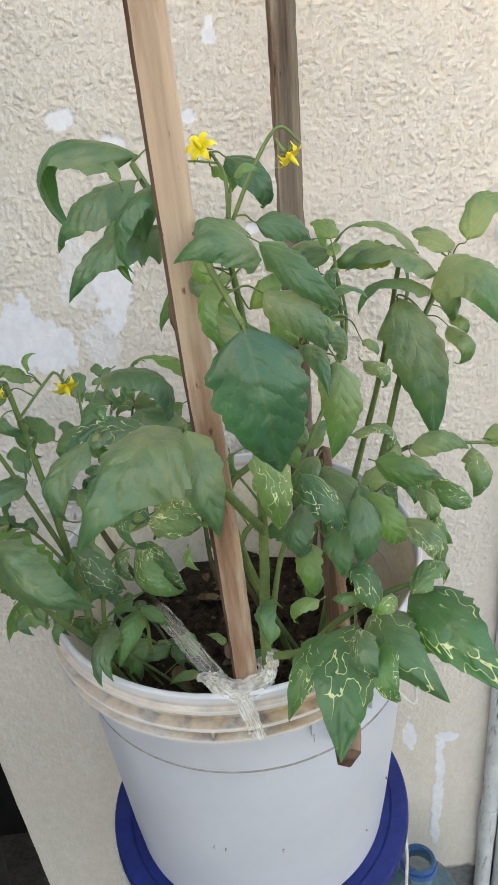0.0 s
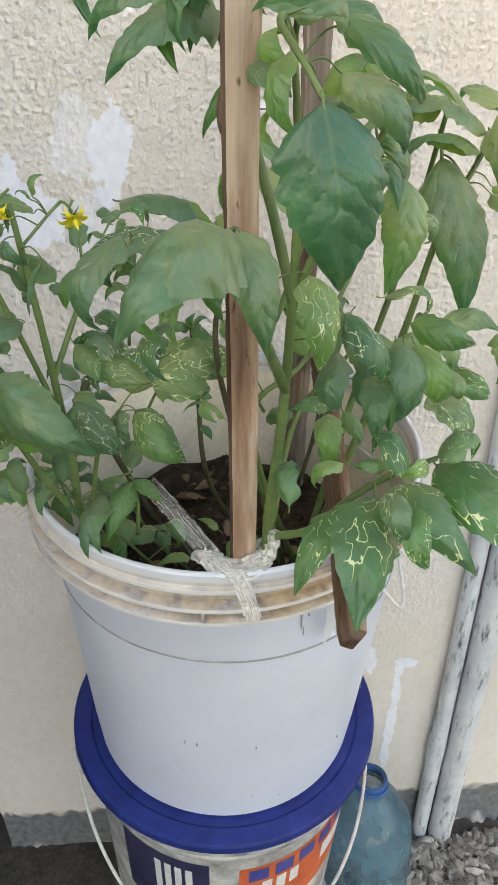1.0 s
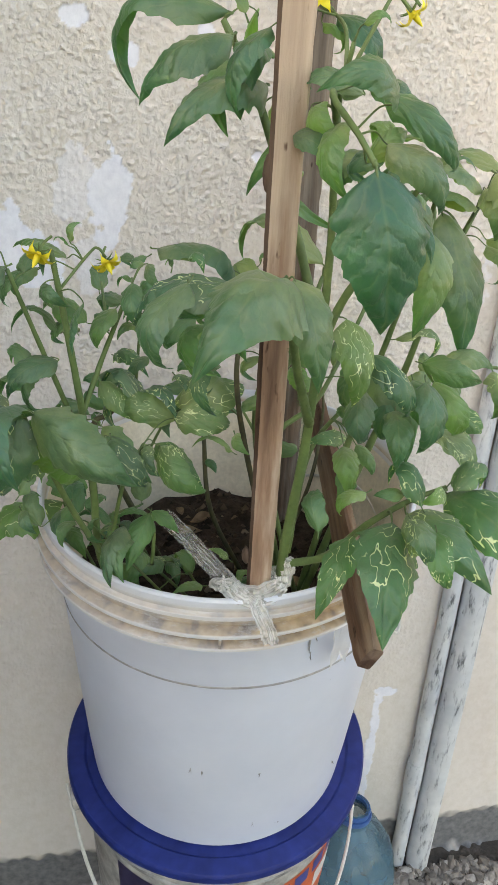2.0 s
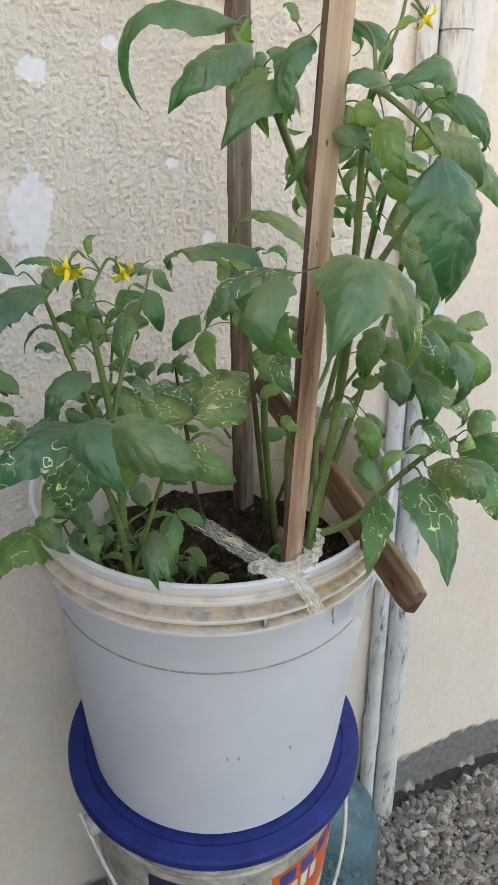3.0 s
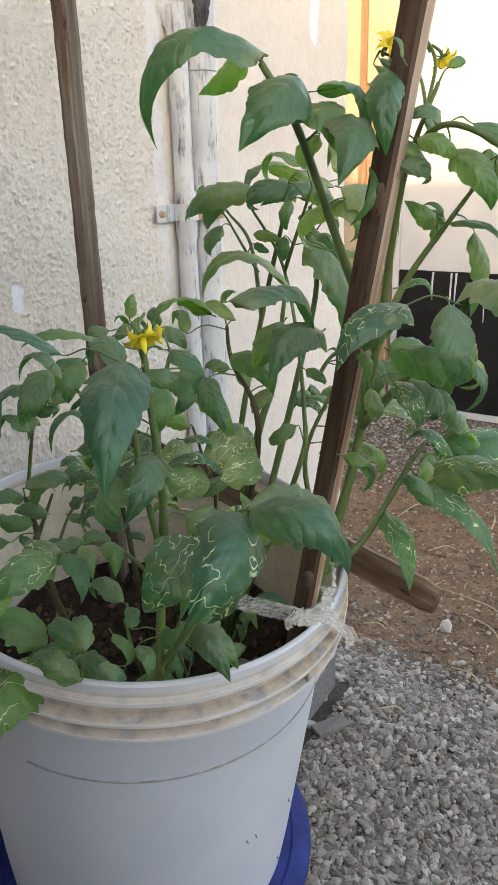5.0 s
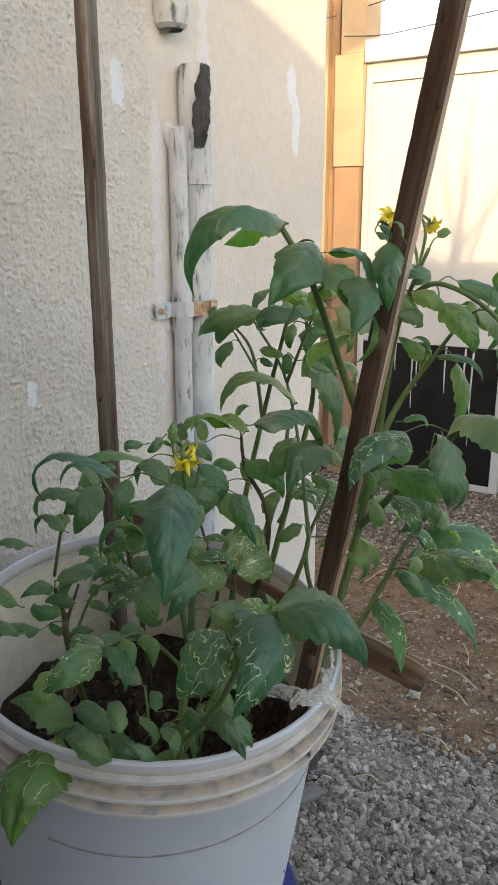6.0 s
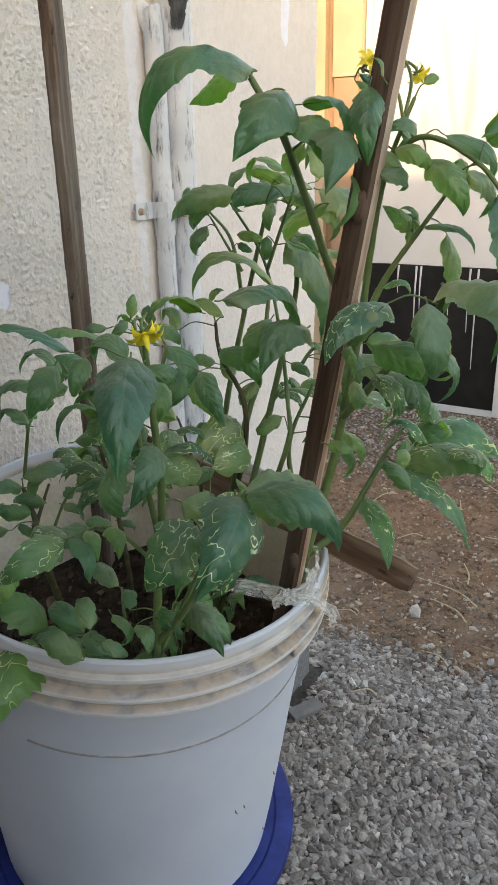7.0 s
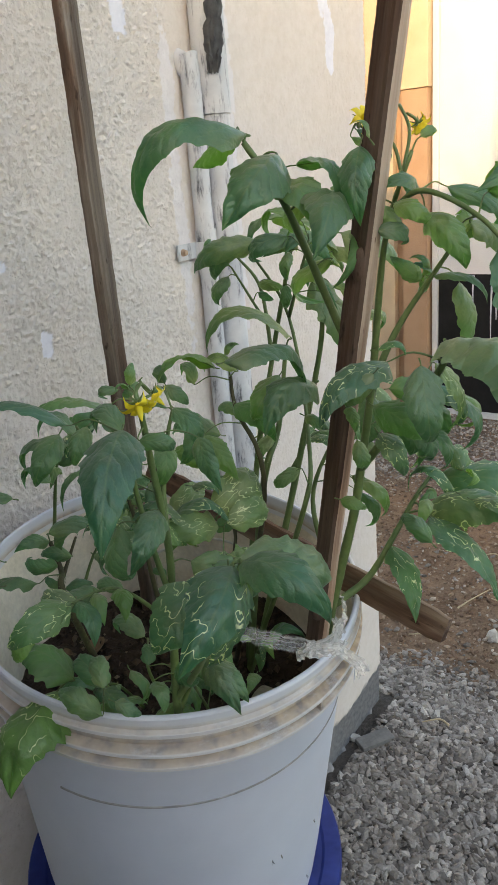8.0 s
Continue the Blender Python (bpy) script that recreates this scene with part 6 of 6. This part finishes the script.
leaf(SEEDLING, (-0.099, -0.105, 1.020), (-0.095, -0.129, 1.004), 0.029, W)
leaf(SEEDLING, (-0.078, -0.114, 1.017), (-0.090, -0.156, 0.990), 0.032, W)
leaf(SEEDLING, (-0.159, -0.102, 1.039), (-0.141, -0.078, 1.048), 0.035, SW)
leaf(SEEDLING, (-0.157, -0.108, 1.030), (-0.145, -0.120, 1.015), 0.030, SW)
leaf(SEEDLING, (-0.111, -0.090, 1.020), (-0.095, -0.070, 1.020), 0.026, SW)
leaf(SEEDLING, (-0.118, -0.102, 1.016), (-0.128, -0.122, 1.001), 0.030, SW)
leaf(SEEDLING, (-0.075, -0.120, 1.011), (-0.079, -0.158, 0.993), 0.038, SW)
leaf(SEEDLING, (-0.085, -0.111, 1.019), (-0.086, -0.123, 1.001), 0.020, SW)
leaf(SEEDLING, (-0.067, -0.063, 0.961), (-0.080, -0.097, 0.949), 0.047, S)
leaf(SEEDLING, (-0.123, -0.084, 1.022), (-0.130, -0.100, 0.999), 0.033, S)
leaf(SEEDLING, (-0.101, -0.065, 0.948), (-0.066, -0.090, 0.936), 0.037, U, tone=0.75, dusty=0.20)
leaf(SEEDLING, (-0.089, -0.047, 0.950), (-0.118, -0.047, 0.963), 0.033, U, tone=0.75, dusty=0.20)
leaf(SEEDLING, (-0.025, -0.065, 0.939), (-0.043, -0.040, 0.943), 0.030, U, tone=0.75, dusty=0.20)
leaf(SEEDLING, (-0.135, -0.044, 0.977), (-0.116, -0.072, 0.963), 0.035, U, tone=0.75, dusty=0.20)

leaf(FLOWERING, (-0.052, -0.101, 1.081), (-0.017, -0.120, 1.050), 0.040, S, True, arch=0.16, tone=0.55, dusty=0.45, hook=0.2)
leaf(FLOWERING, (-0.088, -0.129, 1.107), (-0.056, -0.154, 1.075), 0.042, SW, arch=0.18, tone=0.45, dusty=0.70, hook=0.3)
leaf(SEEDLING, (-0.058, -0.106, 1.023), (-0.075, -0.134, 0.991), 0.044, S, arch=0.18, tone=0.60, dusty=0.15, hook=0.3)
leaf(SEEDLING, (-0.057, -0.106, 1.025), (-0.036, -0.113, 1.009), 0.026, S, arch=0.20, tone=0.60, dusty=0.15, hook=0.4)
leaf(SEEDLING, (-0.060, -0.106, 1.023), (-0.085, -0.112, 1.022), 0.026, U, arch=0.20, tone=0.60, dusty=0.15, hook=0.4)
leaf(FLOWERING, (-0.038, -0.060, 1.098), (0.012, -0.047, 1.101), 0.040, S, True, arch=0.18, tone=0.65, dusty=0.80, hook=0.2)
leaf(FLOWERING, (-0.092, -0.095, 1.130), (-0.064, -0.101, 1.101), 0.046, S, True, arch=0.14, tone=0.60, dusty=0.70, hook=0.2)
leaf(BACK, (0.013, -0.025, 1.038), (-0.024, -0.028, 1.051), 0.016, U, arch=0.25, tone=0.85, dusty=0.60, hook=0.8)
leaf(SEEDLING, (-0.017, -0.106, 0.953), (-0.041, -0.117, 0.955), 0.034, U, arch=0.15, tone=0.80, dusty=0.60, hook=0.3)
leaf(SEEDLING, (0.006, -0.084, 0.964), (-0.011, -0.077, 0.971), 0.026, U, True, arch=0.15, tone=0.90, dusty=0.50, hook=0.3)
leaf(BACK, (-0.011, 0.014, 1.015), (-0.000, 0.006, 1.002), 0.016, S, tone=0.3, dusty=0.3)
leaf(BACK, (-0.013, 0.018, 1.044), (0.004, 0.015, 1.040), 0.020, S, tone=0.3, dusty=0.3)

leaf(BACK, (-0.097, 0.024, 1.086), (-0.124, 0.034, 1.088), 0.020, W, tone=0.2, dusty=0.3)
leaf(BACK, (-0.098, 0.020, 1.078), (-0.074, 0.012, 1.090), 0.018, W, tone=0.2, dusty=0.3)
leaf(BACK, (-0.104, 0.008, 1.050), (-0.082, -0.002, 1.046), 0.014, W, tone=0.2, dusty=0.2)
leaf(MAIN, (0.088, -0.223, 1.263), (0.098, -0.262, 1.250), 0.016, S, arch=0.15, tone=0.3, dusty=0.4)
leaf(MAIN, (0.086, -0.216, 1.260), (0.072, -0.200, 1.280), 0.018, W, arch=0.25, tone=0.3, dusty=0.5)
leaf(MAIN, (0.098, -0.236, 1.284), (0.088, -0.266, 1.288), 0.026, W, arch=0.30, tone=0.3, dusty=0.7)
leaf(MAIN, (0.098, -0.236, 1.284), (0.122, -0.240, 1.290), 0.024, U, arch=0.30, tone=0.4, dusty=0.8)

leaf(BACK, (-0.016, 0.022, 1.105), (0.006, 0.006, 1.097), 0.018, S, tone=0.3, dusty=0.4)
leaf(BACK, (-0.016, 0.022, 1.105), (-0.040, 0.014, 1.101), 0.018, S, tone=0.3, dusty=0.4)
leaf(BACK, (-0.016, 0.022, 1.105), (-0.012, 0.010, 1.121), 0.014, S, tone=0.3, dusty=0.4)
leaf(BACK, (-0.016, 0.022, 1.105), (0.002, 0.028, 1.111), 0.014, U, tone=0.3, dusty=0.4)
leaf(BACK, (-0.016, 0.022, 1.085), (0.010, 0.010, 1.079), 0.018, S, tone=0.3, dusty=0.4)
leaf(BACK, (-0.016, 0.022, 1.070), (-0.042, 0.014, 1.066), 0.018, S, tone=0.3, dusty=0.4)

# divided leaves deeper in the bunch
compound(FLOWERING, (-0.100, -0.110, 1.060), (-0.165, -0.100, 1.110), 0.045, SW, 0.3)
compound(BACK, (-0.070, 0.050, 1.000), (-0.020, 0.030, 1.060), 0.040, S, 0.5)
compound(BACK, (-0.075, 0.050, 1.080), (-0.060, 0.020, 1.160), 0.040, SW, 0.2)
compound(BACK, (0.050, 0.075, 1.000), (-0.010, 0.060, 1.070), 0.040, S, 0.6)
compound(RIGHT, (0.130, -0.050, 1.070), (0.185, -0.060, 1.090), 0.042, S, 0.4)
compound(SEEDLING, (-0.020, -0.030, 0.900), (-0.050, -0.055, 0.945), 0.034, U, 0.2)
compound(SEEDLING, (0.020, -0.060, 0.900), (0.030, -0.085, 0.945), 0.032, U, 0.2)
compound(SEEDLING, (-0.060, 0.000, 0.900), (-0.100, 0.005, 0.950), 0.034, U, 0.1)


# ---- clear plastic strip that ties the stake ----
def tie():
    ob = anchor("plastic_tie", Matrix.Identity(4), "crumpled clear plastic strip tied round the stake and rim", "tie")

    def ribbon(name, points, wide, seed, material, n=10, across=8, twist=0.0):
        line = smooth_path(points, n)
        bm = bmesh.new()
        layer = bm.loops.layers.uv.new("UVMap")
        rows = []
        for i, q in enumerate(line):
            d = (line[min(i + 1, len(line) - 1)] - line[max(i - 1, 0)]).normalized()
            side = d.cross(Vector((0.25, -0.8, 0.55))).normalized()
            side = Matrix.Rotation(twist * i / len(line), 3, d) @ side
            lift = d.cross(side)
            row = []
            for j in range(across + 1):
                v = j / across * 2 - 1
                k = noise.noise(Vector((i * 0.35, v * 2.5, seed)))
                row.append(bm.verts.new(q + side * (wide * v * (1 + 0.25 * noise.noise(Vector((i * 0.25, 2, seed))))) + lift * (0.0034 * k + 0.0010 * math.cos(v * 7 + i * 0.12) + 0.0012 * noise.noise(Vector((i * 1.1, v * 6, seed))))))
            rows.append(row)
        for a, b in zip(rows, rows[1:]):
            k = rows.index(a) / len(rows)
            for j in range(across):
                f = bm.faces.new((a[j], a[j + 1], b[j + 1], b[j]))
                for loop, uv in zip(f.loops, ((j, k), (j + 1, k), (j + 1, k + 1 / len(rows)), (j, k + 1 / len(rows)))):
                    loop[layer].uv = (uv[0] / across, uv[1])
        part(name, bm, material, ob)

    ribbon("long_tail", [(0.010, -0.156, 0.984), (-0.002, -0.139, 0.990), (-0.017, -0.119, 0.999), (-0.028, -0.105, 1.006), (-0.039, -0.093, 1.012)], 0.0072, 1.0, FILM)
    ribbon("loop", [(0.006, -0.154, 0.986), (0.014, -0.163, 0.982), (0.028, -0.168, 0.981), (0.043, -0.163, 0.984), (0.050, -0.150, 0.988), (0.046, -0.138, 0.988)], 0.0085, 2.0, KNOT)
    ribbon("short_tail", [(0.026, -0.168, 0.980), (0.030, -0.176, 0.972), (0.035, -0.184, 0.962), (0.038, -0.186, 0.950)], 0.0062, 3.0, KNOT, twist=0.8)
    ribbon("knot", [(0.010, -0.160, 0.986), (0.018, -0.169, 0.982), (0.030, -0.170, 0.978), (0.024, -0.162, 0.974), (0.014, -0.164, 0.984)], 0.0060, 4.0, KNOT, twist=2.5)
    ribbon("bow", [(0.010, -0.158, 0.986), (0.003, -0.157, 0.988), (-0.001, -0.151, 0.982), (0.006, -0.153, 0.978)], 0.0045, 5.0, KNOT, twist=1.5)
    ribbon("bow", [(0.042, -0.163, 0.984), (0.049, -0.164, 0.992), (0.052, -0.163, 1.003), (0.052, -0.160, 1.010)], 0.0060, 6.0, KNOT, twist=0.6)


tie()


# ---- litter on the soil ----
def litter():
    r = random.Random(21)

    def on_soil(x, y, lift=0.0):
        return STACK @ Vector((x, y, -0.132 + 0.012 * noise.noise(Vector((x * 30, y * 30, 1))) + 0.005 * noise.noise(Vector((x * 90, y * 90, 8))) + lift))

    verts, faces = [], []
    for _ in range(900):
        a, d = r.uniform(0, 6.28), 0.155 * math.sqrt(r.random())
        c, s = on_soil(d * math.cos(a), d * math.sin(a), 0.001), r.choice((0.0015, 0.002, 0.003, 0.004, 0.006))
        n = len(verts)
        for v in ((1, 0, -0.2), (-0.3, 0.9, 0), (-0.8, -0.5, 0.1), (0.1, 0.1, 0.9), (0, 0, -0.8)):
            verts.append(tuple(c + Vector(v) * s * r.uniform(0.7, 1.3)))
        faces += [(n, n + 1, n + 3), (n + 1, n + 2, n + 3), (n + 2, n, n + 3), (n + 1, n, n + 4), (n + 2, n + 1, n + 4), (n, n + 2, n + 4)]
    me = bpy.data.meshes.new("crumbs")
    me.from_pydata(verts, [], faces)
    me.materials.append(CRUMBS)
    tagged(new("soil_crumbs", me), "dark soil crumbs and bits of bark on the potting soil", "soil", kind="stuff")
    for k in range(16):
        a, d = r.uniform(0, 6.28), 0.125 * math.sqrt(r.random())
        at = on_soil(d * math.cos(a), d * math.sin(a), 0.004)
        s, turn = r.uniform(0.008, 0.016), Matrix.Rotation(r.uniform(0, 6.28), 3, "Z")
        bm = bmesh.new()
        rows = []
        for i in range(9):
            u = i / 8
            w = s * 0.5 * math.sin(math.pi * min(1, u ** 0.7 + 0.02)) + 0.0004
            rows.append([bm.verts.new(at + turn @ Vector((s * 2 * (u - 0.5), w * v, 0.6 * s * (u - 0.5) ** 2 * 2 + w * v * v * 0.8))) for v in (-1, -0.4, 0.4, 1)])
        for p, q in zip(rows, rows[1:]):
            for j in range(3):
                bm.faces.new((p[j], p[j + 1], q[j + 1], q[j]))
        thing("dead_leaf", bm, DEAD_LEAF, "small dry brown leaf curled on the potting soil", "leaf", "dead leaves")
    # a pale curled husk by the tie
    bm = bmesh.new()
    base = on_soil(-0.020, -0.105, 0.006)
    rows = []
    for i in range(21):
        a = -0.5 + 4.3 * i / 20
        rows.append([bm.verts.new(base + Vector((0.017 * math.cos(a), v * 0.006, 0.012 + 0.013 * math.sin(a)))) for v in (-1, -0.3, 0.3, 1)])
    for p, q in zip(rows, rows[1:]):
        for j in range(3):
            bm.faces.new((p[j], p[j + 1], q[j + 1], q[j]))
    bmesh.ops.solidify(bm, geom=bm.faces[:], thickness=0.0006)
    thing("dry_husk", bm, HUSK, "pale curled dry husk lying on the soil", "husk")


CRUMBS = gravel_material("soil_crumbs", [(0.0, (0.015, 0.010, 0.007)), (0.6, (0.05, 0.032, 0.022)), (0.9, (0.11, 0.075, 0.05)), (1.0, (0.22, 0.17, 0.12))])
litter()


# ---- gravel ----
def stone_shapes(count, seed, fine):
    rnd = random.Random(seed)
    shapes = []
    for k in range(count):
        bm = bmesh.new()
        bmesh.ops.create_icosphere(bm, subdivisions=fine, radius=1.0)
        q = Vector((rnd.uniform(0, 50), rnd.uniform(0, 50), 0))
        for v in bm.verts:
            v.co *= 1 + 0.50 * noise.noise(v.co * 1.3 + q)
            v.co.z *= rnd.uniform(0.55, 0.8)
        bm.verts.index_update()
        shapes.append((np.array([v.co[:] for v in bm.verts]), [tuple(v.index for v in f.verts) for f in bm.faces]))
        bm.free()
    return shapes


def scatter(name, places, material, label, seed, fine=1):
    """Many small stones, each (x, y, size), as one mesh."""
    rnd = random.Random(seed)
    shapes = stone_shapes(24, seed, fine)
    verts, faces = [], []
    for x, y, s in places:
        pts, fs = shapes[rnd.randrange(len(shapes))]
        rot = np.array(Euler((rnd.uniform(-0.5, 0.5), rnd.uniform(-0.5, 0.5), rnd.uniform(0, 6.28))).to_matrix())
        k = np.array((s * rnd.uniform(0.8, 1.6), s * rnd.uniform(0.6, 1.0), s * rnd.uniform(0.6, 1.1)))
        p = (pts * k) @ rot.T + np.array((x, y, height(x, y) + s * rnd.uniform(-0.1, 0.5)))
        n = len(verts)
        verts.extend(map(tuple, p))
        faces.extend(tuple(i + n for i in f) for f in fs)
    me = bpy.data.meshes.new(name)
    me.from_pydata(verts, [], faces)
    me.materials.append(material)
    return tagged(new(name, me), label, "gravel", kind="stuff")


def gravel():
    rnd = random.Random(3)
    grey, brown = [], []
    while len(grey) < 63000:
        x, y = rnd.uniform(0.0, 3.34), rnd.uniform(-1.5, 1.3)
        thin = max(0.0, min(1.0, (y + 1.5) / 0.8)) * max(0.0, min(1.0, x / 0.3))
        if rnd.random() > thin * thin or (x < WALL_END + 0.03 and y > WALL_Y - 0.03) or rnd.random() < 0.985 * earthy(x, y) ** 0.45 or (x > 1.9 and rnd.random() < 0.55):
            continue
        grey.append((x, y, rnd.choice((0.003, 0.004, 0.0045, 0.0055, 0.0065, 0.0075, 0.009, 0.012)) * (0.95 if x < 1.3 else 0.85)))
    while len(brown) < 19000:
        x, y = rnd.uniform(1.0, 3.34), rnd.uniform(-1.0, 1.3)
        if rnd.random() > earthy(x, y) + 0.25:
            continue
        brown.append((x, y, rnd.choice((0.002, 0.003, 0.003, 0.004, 0.005, 0.006, 0.009))))
    scatter("grey_gravel", grey, GRAVEL, "loose grey crushed-stone gravel on the yard", 5)
    scatter("earthy_gravel", brown, EARTH_STONES, "small brown stones and clods scattered on bare earth", 6)
    for x, y, s in ((1.459, 0.138, 0.024), (0.80, 0.245, 0.019), (0.95, 0.11, 0.016), (1.32, -0.05, 0.015), (1.05, -0.02, 0.014)):
        ob = scatter("pale_stone", [(x, y, s)], PALE_STONE, "single pale stone lying on the ground", int(x * 100))
        ob["kind"], ob["category"], ob["group"] = "", "stone", "pale stones"
    bm = bmesh.new()
    box(bm, (-0.042, -0.018, -0.006), (0.042, 0.018, 0.006), 0.002)
    flat = thing("flat_tile_piece", bm, TILE, "flat grey broken tile lying on the gravel", "tile", smooth=False)
    flat.matrix_world = pose(0.807, 0.200, height(0.807, 0.200) + 0.010, 3, 2, -30)
    for x, y, a, s in ((1.731, 0.055, 20, 0.13), (2.38, 0.10, 35, 0.30), (2.30, 0.02, 15, 0.24), (1.60, 0.09, 70, 0.24), (1.62, 0.25, -20, 0.16), (1.50, 0.05, 60, 0.15), (2.2, 0.2, 10, 0.14), (0.92, 0.10, 110, 0.06), (1.55, -0.12, 15, 0.20), (2.0, -0.05, 80, 0.22), (1.90, 0.30, 130, 0.10), (2.35, 0.05, 50, 0.16), (1.35, 0.32, 95, 0.07), (2.6, 0.4, 20, 0.12), (2.15, 0.5, 160, 0.18), (1.25, 0.02, 70, 0.09)):
        bm = bmesh.new()
        h = height(x, y) + 0.012
        c, d = math.cos(radians(a)) * s / 2, math.sin(radians(a)) * s / 2
        tube(bm, [(x - c, y - d, h), (x - c * 0.3 + d * 0.1, y - d * 0.3 - c * 0.1, h + 0.012), (x + c, y + d, h + 0.002)], 0.0028, 0.0014, 6, 6, 0.1)
        thing("dry_twig", bm, STRAW, "dry pale twig lying on the ground", "twig", "dry twigs")


TILE = plain("grey_tile", (0.15, 0.145, 0.14), (0.22, 0.215, 0.205), 30.0, 0.85, 0.4)
PALE_STONE = plain("pale_stone", (0.42, 0.40, 0.36), (0.58, 0.55, 0.50), 60.0, 0.9, 0.5)
gravel()
